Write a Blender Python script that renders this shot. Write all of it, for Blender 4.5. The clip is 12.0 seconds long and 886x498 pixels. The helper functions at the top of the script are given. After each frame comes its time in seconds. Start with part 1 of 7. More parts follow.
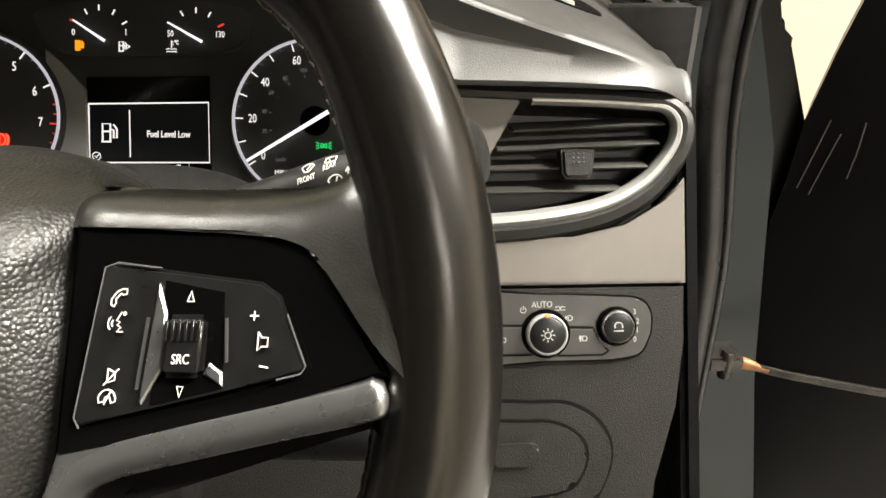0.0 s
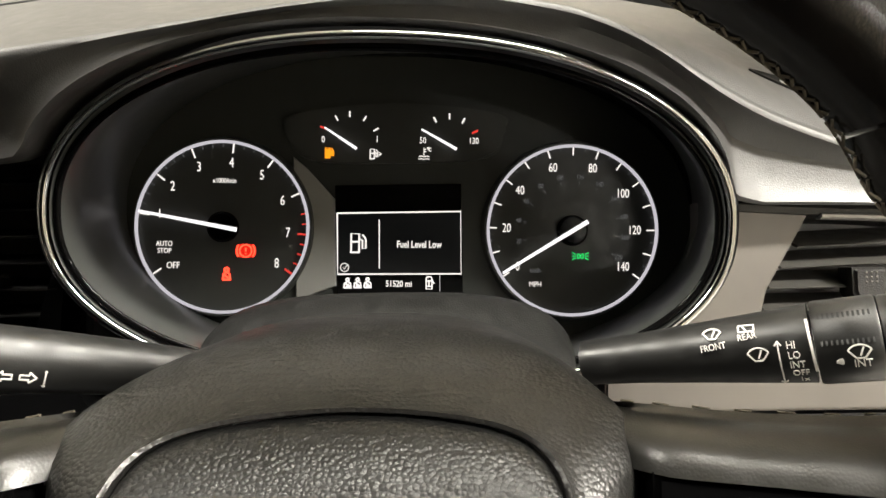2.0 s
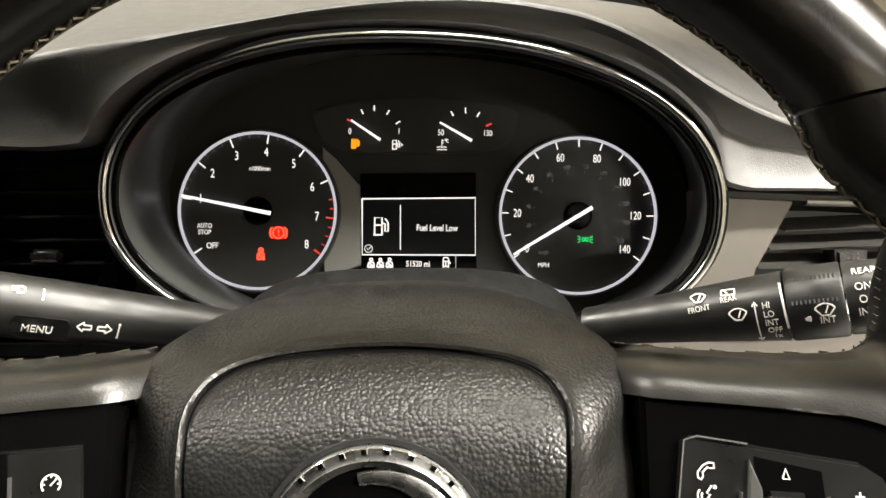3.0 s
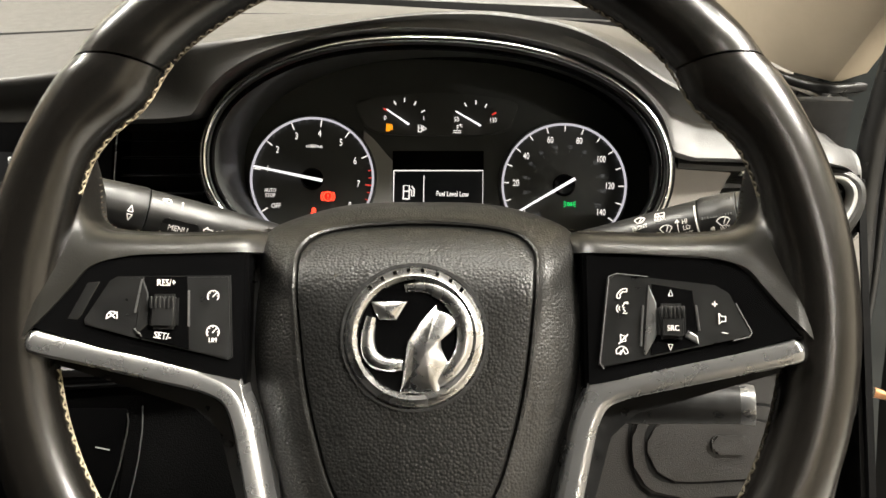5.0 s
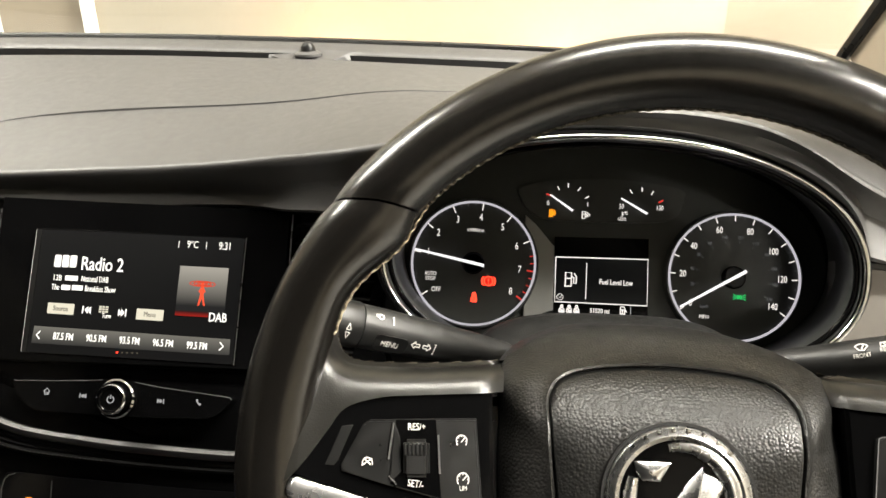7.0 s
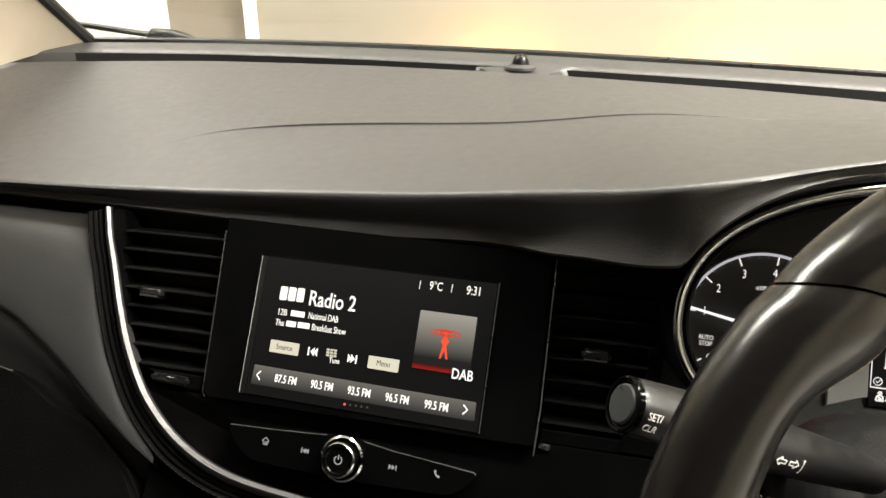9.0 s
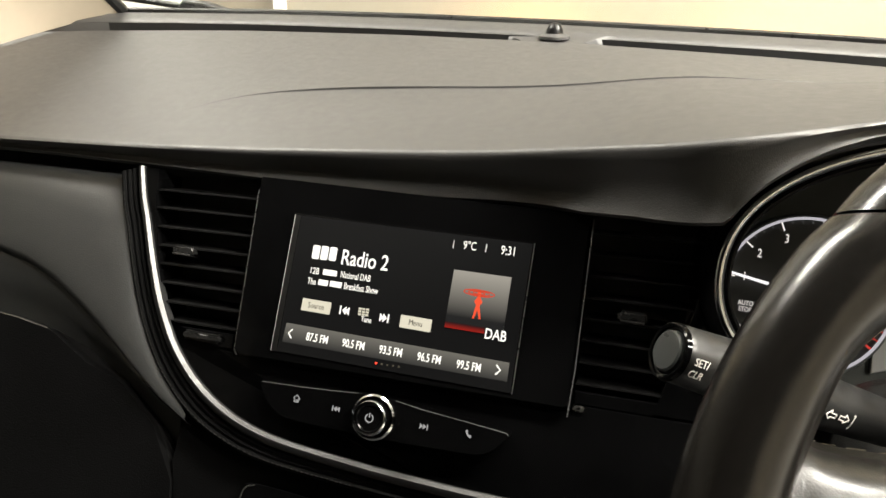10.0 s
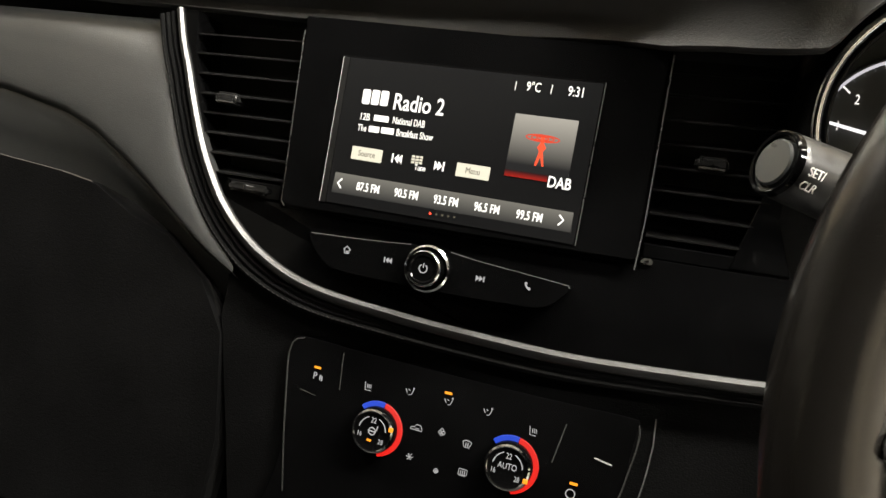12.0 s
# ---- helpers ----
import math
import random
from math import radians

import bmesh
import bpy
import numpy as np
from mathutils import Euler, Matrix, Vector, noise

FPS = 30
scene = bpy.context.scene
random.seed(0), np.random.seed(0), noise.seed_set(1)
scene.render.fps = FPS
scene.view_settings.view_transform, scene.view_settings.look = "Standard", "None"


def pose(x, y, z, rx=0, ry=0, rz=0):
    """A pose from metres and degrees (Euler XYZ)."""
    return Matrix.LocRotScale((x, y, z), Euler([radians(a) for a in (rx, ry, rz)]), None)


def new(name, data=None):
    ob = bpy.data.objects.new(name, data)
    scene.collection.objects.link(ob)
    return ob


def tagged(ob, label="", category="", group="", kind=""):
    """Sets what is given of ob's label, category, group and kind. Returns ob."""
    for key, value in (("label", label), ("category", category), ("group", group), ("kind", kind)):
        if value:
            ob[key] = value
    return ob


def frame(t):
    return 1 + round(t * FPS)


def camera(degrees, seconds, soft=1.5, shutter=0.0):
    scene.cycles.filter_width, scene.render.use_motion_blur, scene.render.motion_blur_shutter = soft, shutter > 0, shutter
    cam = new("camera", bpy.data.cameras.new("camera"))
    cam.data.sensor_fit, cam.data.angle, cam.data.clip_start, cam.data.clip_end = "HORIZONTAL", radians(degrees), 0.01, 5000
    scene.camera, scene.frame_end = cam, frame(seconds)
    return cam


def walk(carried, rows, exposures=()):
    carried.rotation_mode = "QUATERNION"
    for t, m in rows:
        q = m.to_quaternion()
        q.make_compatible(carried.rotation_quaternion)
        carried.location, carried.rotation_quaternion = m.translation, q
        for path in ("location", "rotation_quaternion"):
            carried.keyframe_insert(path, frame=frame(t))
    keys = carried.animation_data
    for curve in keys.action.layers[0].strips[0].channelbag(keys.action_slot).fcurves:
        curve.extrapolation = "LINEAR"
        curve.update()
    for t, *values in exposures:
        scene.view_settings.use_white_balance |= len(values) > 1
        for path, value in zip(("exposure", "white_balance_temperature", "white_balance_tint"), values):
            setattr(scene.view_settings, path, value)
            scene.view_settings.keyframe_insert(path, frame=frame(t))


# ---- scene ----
cam = camera(65.3, 12.0)
METRES, EYE, TILT, LEAN, TURN = 0.73, 1.112, -28.0, 0.0, -2.1
EYE_X, EYE_Y = 0.178, -0.144
ROWS = [
    (0.0, 0.0, 0.0, 0.0, 0.0, 0.0, -0.0),
    (0.5, -0.0752, -0.0221, 0.0221, -0.04, 0.74, 0.05),
    (1.0, -0.1585, -0.0195, 0.0487, 0.2, 1.34, -0.04),
    (1.5, -0.1985, -0.0002, 0.0701, 0.49, 1.63, 0.01),
    (2.0, -0.2148, 0.027, 0.0809, 0.76, 1.65, -0.08),
    (2.5, -0.2242, 0.0175, 0.0875, 1.09, 1.71, -0.18),
    (3.0, -0.22, -0.0251, 0.0611, 1.52, 1.89, -0.42),
    (3.5, -0.2064, -0.087, 0.029, 1.65, 2.41, -0.62),
    (5.5, -0.2193, -0.1954, -0.0308, 2.9, 5.0, -1.36),
    (6.0, -0.231, -0.1923, -0.0261, 3.15, 5.14, -1.53),
    (6.5, -0.2858, -0.1905, 0.0059, 3.73, 5.17, -1.8),
    (7.0, -0.3499, -0.1972, 0.054, 6.35, 5.45, -3.1),
    (7.5, -0.412, -0.1782, 0.0919, 9.19, 5.67, -4.52),
    (9.5, -0.5432, -0.0987, 0.0743, 15.46, 5.57, -8.21),
    (10.0, -0.5428, -0.1, 0.0583, 16.31, 4.58, -8.57),
    (10.5, -0.5517, -0.0899, 0.0416, 17.15, 3.27, -8.89),
    (11.0, -0.557, -0.0793, 0.0249, 17.97, 1.35, -9.14),
    (11.5, -0.5622, -0.0685, 0.0113, 18.82, -1.15, -9.35),
    (12.0, -0.5642, -0.0633, 0.0017, 19.39, -3.35, -9.56),
]
walk(cam, [(t, pose(EYE_X, EYE_Y, EYE, TILT, LEAN, TURN) @ pose(METRES * x, METRES * y, METRES * z, 90 + pitch, roll, yaw)) for t, x, y, z, yaw, pitch, roll in ROWS],
     [(0.0, 0.60), (1.0, 0.64), (3.5, 0.70), (5.5, 0.76), (6.5, 0.68), (7.0, 0.62), (7.5, 0.44), (9.5, 0.42), (10.3, 0.52), (11.0, 0.86), (12.0, 0.80)])

# ---- world and lights ----
world = bpy.data.worlds.new("world")
scene.world = world
world.use_nodes = True
world.node_tree.nodes["Background"].inputs[0].default_value = (1.0, 0.93, 0.82, 1)
world.node_tree.nodes["Background"].inputs[1].default_value = 0.05
LAMP_POWER = 120.0
LAMP_COLOUR = (1.0, 0.95, 0.85)


# ---- materials ----
def material(name):
    m = bpy.data.materials.new(name)
    m.use_nodes = True
    nt = m.node_tree
    return m, nt, nt.nodes["Principled BSDF"]


def surface(name, colour, rough, metal=0.0, grain=0.0, size=800.0, pattern="noise", mottle=0.25, coat=0.0, spec=0.5, wear=0.12, coarse=14.0, lumps=0.0):
    """A surface with large blotches, fine grain, uneven gloss and fine relief."""
    m, nt, b = material(name)
    co = nt.nodes.new("ShaderNodeTexCoord")
    big = nt.nodes.new("ShaderNodeTexNoise")
    big.inputs["Scale"].default_value, big.inputs["Detail"].default_value = coarse, 6.0
    nt.links.new(co.outputs["Object"], big.inputs["Vector"])
    ramp = nt.nodes.new("ShaderNodeMapRange")
    ramp.inputs[1].default_value, ramp.inputs[2].default_value = 0.3, 0.7
    ramp.inputs[3].default_value, ramp.inputs[4].default_value = 1.0 - mottle, 1.0 + mottle
    nt.links.new(big.outputs["Fac"], ramp.inputs[0])
    mul = nt.nodes.new("ShaderNodeVectorMath")
    mul.operation = "SCALE"
    mul.inputs[0].default_value = colour
    nt.links.new(ramp.outputs[0], mul.inputs["Scale"])
    nt.links.new(mul.outputs[0], b.inputs["Base Color"])
    fine = nt.nodes.new("ShaderNodeTexNoise")
    fine.inputs["Scale"].default_value, fine.inputs["Detail"].default_value = coarse * 9.0, 4.0
    nt.links.new(co.outputs["Object"], fine.inputs["Vector"])
    rr = nt.nodes.new("ShaderNodeMapRange")
    rr.inputs[1].default_value, rr.inputs[2].default_value = 0.3, 0.7
    rr.inputs[3].default_value, rr.inputs[4].default_value = max(0.02, rough - wear), min(1.0, rough + wear)
    nt.links.new(fine.outputs["Fac"], rr.inputs[0])
    nt.links.new(rr.outputs[0], b.inputs["Roughness"])
    b.inputs["Metallic"].default_value = metal
    b.inputs["Specular IOR Level"].default_value = spec
    b.inputs["Coat Weight"].default_value = coat
    b.inputs["Coat Roughness"].default_value = 0.04
    if grain:
        if pattern == "leather":
            tex = nt.nodes.new("ShaderNodeTexVoronoi")
            tex.feature = "F1"
            tex.inputs["Randomness"].default_value = 0.85
            tex.inputs["Scale"].default_value = size
            warp = nt.nodes.new("ShaderNodeTexNoise")
            warp.inputs["Scale"].default_value = size * 0.6
            add = nt.nodes.new("ShaderNodeVectorMath")
            add.operation = "MULTIPLY_ADD"
            add.inputs[1].default_value = (0.35 / size,) * 3
            nt.links.new(co.outputs["Object"], warp.inputs["Vector"])
            nt.links.new(warp.outputs["Color"], add.inputs[0])
            nt.links.new(co.outputs["Object"], add.inputs[2])
            nt.links.new(add.outputs[0], tex.inputs["Vector"])
            height = tex.outputs["Distance"]
        else:
            tex = nt.nodes.new("ShaderNodeTexNoise")
            tex.inputs["Scale"].default_value, tex.inputs["Detail"].default_value = size, 3.0
            nt.links.new(co.outputs["Object"], tex.inputs["Vector"])
            height = tex.outputs["Fac"]
        bump = nt.nodes.new("ShaderNodeBump")
        bump.inputs["Strength"].default_value = abs(grain)
        bump.inputs["Distance"].default_value = 0.6 / size
        bump.invert = pattern == "leather"
        nt.links.new(height, bump.inputs["Height"])
        if lumps:
            uneven = nt.nodes.new("ShaderNodeBump")
            uneven.inputs["Strength"].default_value = 1.0
            uneven.inputs["Distance"].default_value = lumps
            nt.links.new(fine.outputs["Fac"], uneven.inputs["Height"])
            nt.links.new(uneven.outputs[0], bump.inputs["Normal"])
        nt.links.new(bump.outputs[0], b.inputs["Normal"])
    return m


def glowing(name, colour, strength):
    m, nt, b = material(name)
    b.inputs["Base Color"].default_value = (0.01, 0.01, 0.01, 1)
    b.inputs["Roughness"].default_value = 0.4
    b.inputs["Specular IOR Level"].default_value = 0.12
    b.inputs["Emission Color"].default_value = (*colour, 1)
    b.inputs["Emission Strength"].default_value = strength
    return m


def shaded_glow(name, low, high, bottom, top, strength):
    """A lit display field whose colour runs from low to high along the local y axis."""
    m, nt, b = material(name)
    b.inputs["Base Color"].default_value = (0.004, 0.004, 0.004, 1)
    b.inputs["Roughness"].default_value = 0.3
    b.inputs["Specular IOR Level"].default_value = 0.12
    co = nt.nodes.new("ShaderNodeTexCoord")
    sep = nt.nodes.new("ShaderNodeSeparateXYZ")
    rng = nt.nodes.new("ShaderNodeMapRange")
    rng.inputs[1].default_value, rng.inputs[2].default_value = bottom, top
    mix = nt.nodes.new("ShaderNodeMix")
    mix.data_type = "RGBA"
    mix.inputs[6].default_value, mix.inputs[7].default_value = (*low, 1), (*high, 1)
    nt.links.new(co.outputs["Object"], sep.inputs[0])
    nt.links.new(sep.outputs["Y"], rng.inputs[0])
    nt.links.new(rng.outputs[0], mix.inputs[0])
    nt.links.new(mix.outputs[2], b.inputs["Emission Color"])
    b.inputs["Emission Strength"].default_value = strength
    return m


def pane_material(name, tint):
    m, nt, b = material(name)
    nt.nodes.remove(b)
    clear = nt.nodes.new("ShaderNodeBsdfTransparent")
    clear.inputs[0].default_value = (*tint, 1)
    gloss = nt.nodes.new("ShaderNodeBsdfGlossy")
    gloss.inputs["Roughness"].default_value = 0.02
    facing = nt.nodes.new("ShaderNodeLayerWeight")
    facing.inputs["Blend"].default_value = 0.5
    fres = nt.nodes.new("ShaderNodeMath")
    fres.operation = "POWER"
    fres.inputs[1].default_value = 5.0
    nt.links.new(facing.outputs["Facing"], fres.inputs[0])
    mix = nt.nodes.new("ShaderNodeMixShader")
    nt.links.new(fres.outputs[0], mix.inputs[0])
    nt.links.new(clear.outputs[0], mix.inputs[1])
    nt.links.new(gloss.outputs[0], mix.inputs[2])
    nt.links.new(mix.outputs[0], nt.nodes["Material Output"].inputs[0])
    return m


SPOKE = surface("worn_leather", (0.012, 0.0115, 0.010), 0.33, spec=0.6, grain=0.10, size=1100, lumps=0.00012, pattern="leather", mottle=0.12, wear=0.05)
LEATHER = surface("black_leather", (0.0060, 0.0053, 0.0046), 0.23, spec=0.7, grain=0.06, size=1500, lumps=0.00008, pattern="leather", mottle=0.05, wear=0.02)
PAD_GRAIN = surface("grained_pad", (0.0065, 0.0065, 0.0062), 0.37, spec=0.36, grain=0.34, size=700, pattern="leather", wear=0.06)
PAD_SMOOTH = surface("worn_pad_edge", (0.0085, 0.0082, 0.0075), 0.40, spec=0.6, grain=0.32, size=700, pattern="leather", wear=0.08)
DASH_TOP = surface("dash_skin", (0.031, 0.0302, 0.0297), 0.52, spec=1.0, grain=0.22, size=1200, pattern="leather", wear=0.04, mottle=0.05)
# deeper than black plastic's own tone: footwell shade is put into it
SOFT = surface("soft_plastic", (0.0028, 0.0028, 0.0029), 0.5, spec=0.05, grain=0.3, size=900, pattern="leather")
COVER = surface("column_plastic", (0.007, 0.007, 0.0065), 0.5, spec=0.25, grain=0.2, size=900, pattern="leather", mottle=0.1)
# unseen lining, darkened below cream so that glossy parts reflect less
ROOF = surface("darkened_roof_cloth", (0.06, 0.057, 0.053), 0.9, grain=0.3, size=500, mottle=0.06)
TRIM_SATIN = surface("satin_trim_line", (0.085, 0.085, 0.085), 0.44, metal=0.85, wear=0.05, mottle=0.08)
# slat plastic of the centre vents, darkened for their shade
VENT = surface("shaded_vent_plastic", (0.004, 0.004, 0.004), 0.42, spec=0.16, mottle=0.1)
# dashboard skin again, darkened for the shade on the vent's lip
LIP_SKIN = surface("shaded_vent_lip", (0.010, 0.0098, 0.0092), 0.42, spec=0.4, grain=0.2, size=1000, pattern="leather", mottle=0.1)
SWITCH = surface("switch_plate", (0.018, 0.017, 0.016), 0.4, grain=0.1, size=2000, mottle=0.1)
# near-black for thin plates that stand in for shade in gaps
GAP = surface("shadow_gap", (0.002, 0.002, 0.002), 0.7, spec=0.1)
PALE = surface("pale_vane", (0.42, 0.41, 0.37), 0.5, mottle=0.1)
DARK_STEEL = surface("dirty_steel", (0.045, 0.042, 0.038), 0.35, metal=0.7, mottle=0.4, coarse=60)
STALK = surface("stalk_plastic", (0.012, 0.012, 0.0115), 0.4, spec=0.5, mottle=0.1, grain=0.1, size=1500)
HARD = surface("hard_plastic", (0.007, 0.007, 0.007), 0.36, spec=0.32, grain=0.15, size=1500)
DARK = surface("dark_plastic", (0.008, 0.008, 0.008), 0.6, grain=0.1, size=1200)
GLOSS = surface("gloss_black", (0.0018, 0.0018, 0.0019), 0.10, spec=0.09, wear=0.03, mottle=0.3)
BUTTON = surface("button_black", (0.006, 0.006, 0.006), 0.34, spec=0.32, wear=0.08, grain=0.1, size=2000)
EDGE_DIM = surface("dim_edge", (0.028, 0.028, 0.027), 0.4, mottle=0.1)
CHROME = surface("chrome", (0.60, 0.61, 0.62), 0.10, metal=1.0, wear=0.05, mottle=0.08)
BADGE_CHROME = surface("badge_chrome", (0.62, 0.62, 0.62), 0.27, metal=1.0, wear=0.05, mottle=0.1)
SATIN = surface("satin_silver", (0.29, 0.29, 0.29), 0.28, metal=0.88, wear=0.015, mottle=0.03, grain=0.04, size=3000)
# only half metal: bright reflections are put partly into the base colour
BRIGHT_TRIM = surface("bright_trim", (0.42, 0.42, 0.41), 0.30, metal=0.55, wear=0.01, mottle=0.02)
SATIN_PANEL = surface("satin_grey_panel", (0.125, 0.115, 0.104), 0.42, metal=0.5, wear=0.06, mottle=0.08, grain=0.08, size=2500)
RUBBER = surface("rubber", (0.009, 0.009, 0.009), 0.38, grain=0.05, size=700)
BODY = surface("body_paint", (0.009, 0.0125, 0.0135), 0.36, wear=0.02, mottle=0.1, spec=0.3)
DOOR_BLACK = surface("door_black", (0.002, 0.002, 0.002), 0.34, wear=0.01, mottle=0.2, spec=0.22)
CREAM = surface("cream_trim", (0.50, 0.43, 0.33), 0.7, grain=0.3, size=900, mottle=0.06)
ORANGE_STRAP = surface("greased_strap", (0.30, 0.14, 0.06), 0.45, metal=0.4, mottle=0.5, coarse=60)
STEEL = surface("steel", (0.35, 0.34, 0.32), 0.3, metal=1.0, mottle=0.3, coarse=60)
WHITE_INK = surface("white_ink", (0.72, 0.70, 0.66), 0.5, mottle=0.05)
GREY_INK = surface("grey_ink", (0.30, 0.30, 0.29), 0.5, mottle=0.05)
THREAD = surface("cream_thread", (0.42, 0.36, 0.25), 0.8, mottle=0.4, coarse=300)
THREAD_DARK = surface("dull_thread", (0.10, 0.085, 0.06), 0.8, mottle=0.4, coarse=300)
WALL = surface("painted_wall", (0.335, 0.303, 0.248), 0.8, grain=0.1, size=60, mottle=0.03, coarse=1.5)
WALL_WHITE = surface("white_panel", (0.84, 0.83, 0.80), 0.7, mottle=0.03, coarse=1.5)
WALL_PINK = surface("beige_panel", (0.26, 0.22, 0.17), 0.8, mottle=0.04, coarse=1.5)
# for the unseen left wall, darkened to cut reflections in the passenger pad
WALL_DIM = surface("darkened_wall", (0.11, 0.105, 0.095), 0.8, mottle=0.06, coarse=1.5)
CONCRETE = surface("painted_concrete", (0.30, 0.29, 0.27), 0.5, grain=0.2, size=90, mottle=0.2, coarse=2.0)
# haze of a clear cover is put into this raised base colour
DIAL_FACE = surface("dial_face", (0.048, 0.050, 0.047), 0.45, spec=0.25, mottle=0.2)
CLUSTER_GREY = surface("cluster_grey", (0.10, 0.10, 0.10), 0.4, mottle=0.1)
SCREEN = surface("screen_glass", (0.002, 0.002, 0.0021), 0.10, spec=0.3, wear=0.03, mottle=0.2)
LAMP_GLOW = glowing("lamp_diffuser", LAMP_COLOUR, 6.0)
G_WHITE = glowing("lit_white", (1.0, 0.94, 0.88), 0.72)
G_RING = glowing("lit_ring", (0.82, 0.78, 0.84), 0.45)
G_NEEDLE = glowing("lit_needle", (1.0, 0.95, 0.96), 0.85)
G_GREY = glowing("lit_grey", (0.6, 0.6, 0.6), 0.12)
G_RED = glowing("lit_red", (1.0, 0.045, 0.02), 2.6)
G_TICK_RED = glowing("lit_tick_red", (1.0, 0.07, 0.05), 0.5)
G_AMBER = glowing("lit_amber", (1.0, 0.32, 0.012), 0.85)
G_GREEN = glowing("lit_green", (0.02, 0.75, 0.15), 0.7)
G_SCREEN = glowing("screen_white", (1.0, 0.96, 0.86), 1.05)
G_BUTTON = glowing("screen_button", (0.95, 0.88, 0.68), 0.62)
G_ICON = glowing("lit_icon", (0.9, 0.88, 0.86), 0.31)
G_BLUE = glowing("lit_blue", (0.01, 0.06, 0.6), 0.6)
G_DIALRED = glowing("lit_dial_red", (0.8, 0.016, 0.010), 0.6)
G_DIM = glowing("screen_text_dark", (0.35, 0.30, 0.20), 0.2)
GLASS = pane_material("window_glass", (0.96, 0.97, 0.95))


# ---- mesh helpers ----
def put(name, me, mat, parent=None, label="", angle=40.0):
    me.materials.clear()
    me.materials.append(mat)
    for p in me.polygons:
        p.use_smooth = True
    me.set_sharp_from_angle(angle=radians(angle))
    ob = new(name, me)
    if parent is not None:
        ob.parent = parent
    return tagged(ob, label) if label else ob


def part(name, bm, mat, parent=None, label="", angle=40.0):
    """Links a bmesh as one mesh object under a thing or a part."""
    bmesh.ops.recalc_face_normals(bm, faces=bm.faces)
    me = bpy.data.meshes.new(name)
    bm.to_mesh(me)
    bm.free()
    return put(name, me, mat, parent, label, angle)


def thing(name, m, label, category, group="", kind=""):
    ob = new(name)
    ob.empty_display_size = 0.02
    ob.matrix_basis = m
    return tagged(ob, label, category, group, kind)


def smooth_line(pts, n=6, closed=False):
    """A Catmull-Rom curve through the points."""
    p = [Vector(q) for q in pts]
    c = len(p)
    out = []
    for i in range(c if closed else c - 1):
        if closed:
            a, b, d, e = p[i - 1], p[i], p[(i + 1) % c], p[(i + 2) % c]
        else:
            a, b, d, e = p[max(i - 1, 0)], p[i], p[i + 1], p[min(i + 2, c - 1)]
        for k in range(n):
            t = k / n
            out.append(0.5 * ((2 * b) + (d - a) * t + (2 * a - 5 * b + 4 * d - e) * t * t + (3 * b - a - 3 * d + e) * t ** 3))
    if not closed:
        out.append(p[-1])
    return out


def prism(pts, z0, z1, bevel=0.0, seg=2, bm=None):
    """A plate with the outline pts from z0 up to z1, its upper rim rounded."""
    own = bmesh.new()
    lo = [own.verts.new((p[0], p[1], z0)) for p in pts]
    hi = [own.verts.new((p[0], p[1], z1)) for p in pts]
    n = len(pts)
    own.faces.new(list(reversed(lo)))
    own.faces.new(hi)
    for i in range(n):
        own.faces.new((lo[i], lo[(i + 1) % n], hi[(i + 1) % n], hi[i]))
    if bevel:
        top = set(hi)
        edges = [e for e in own.edges if e.verts[0] in top and e.verts[1] in top]
        bmesh.ops.bevel(own, geom=edges, offset=bevel, segments=seg, affect="EDGES", clamp_overlap=True)
    if bm is None:
        return own
    me = bpy.data.meshes.new("tmp")
    own.to_mesh(me)
    own.free()
    bm.from_mesh(me)
    bpy.data.meshes.remove(me)
    return bm


def rrect(cx, cy, w, h, r, n=5):
    out = []
    for sx, sy, a0 in ((1, 1, 0), (-1, 1, 90), (-1, -1, 180), (1, -1, 270)):
        for k in range(n + 1):
            a = radians(a0 + 90 * k / n)
            out.append((cx + sx * (w / 2 - r) + r * math.cos(a), cy + sy * (h / 2 - r) + r * math.sin(a)))
    return out


def circle(cx, cy, r, n=32):
    return [(cx + r * math.cos(2 * math.pi * k / n), cy + r * math.sin(2 * math.pi * k / n)) for k in range(n)]


def grid(rows, closed_u=False, closed_v=False, bm=None):
    """A skin over rows of points."""
    bm = bm or bmesh.new()
    vs = [[bm.verts.new(p) for p in r] for r in rows]
    nu, nv = len(vs), len(vs[0])
    for i in range(nu if closed_u else nu - 1):
        for j in range(nv if closed_v else nv - 1):
            a, b, c, d = vs[i][j], vs[(i + 1) % nu][j], vs[(i + 1) % nu][(j + 1) % nv], vs[i][(j + 1) % nv]
            bm.faces.new((a, b, c, d))
    return bm, vs


def lathe(profile, n=48, cx=0.0, cy=0.0, a0=0.0, a1=360.0, bm=None):
    """A body turned round the local z axis from (radius, z) pairs."""
    full = abs(a1 - a0) >= 359.9
    steps = n if full else n + 1
    rows = []
    for k in range(steps):
        a = radians(a0 + (a1 - a0) * k / n)
        rows.append([(cx + r * math.cos(a), cy + r * math.sin(a), z) for r, z in profile])
    bm, vs = grid(rows, closed_u=full, bm=bm)
    if full:
        bmesh.ops.remove_doubles(bm, verts=bm.verts, dist=1e-6)
    return bm


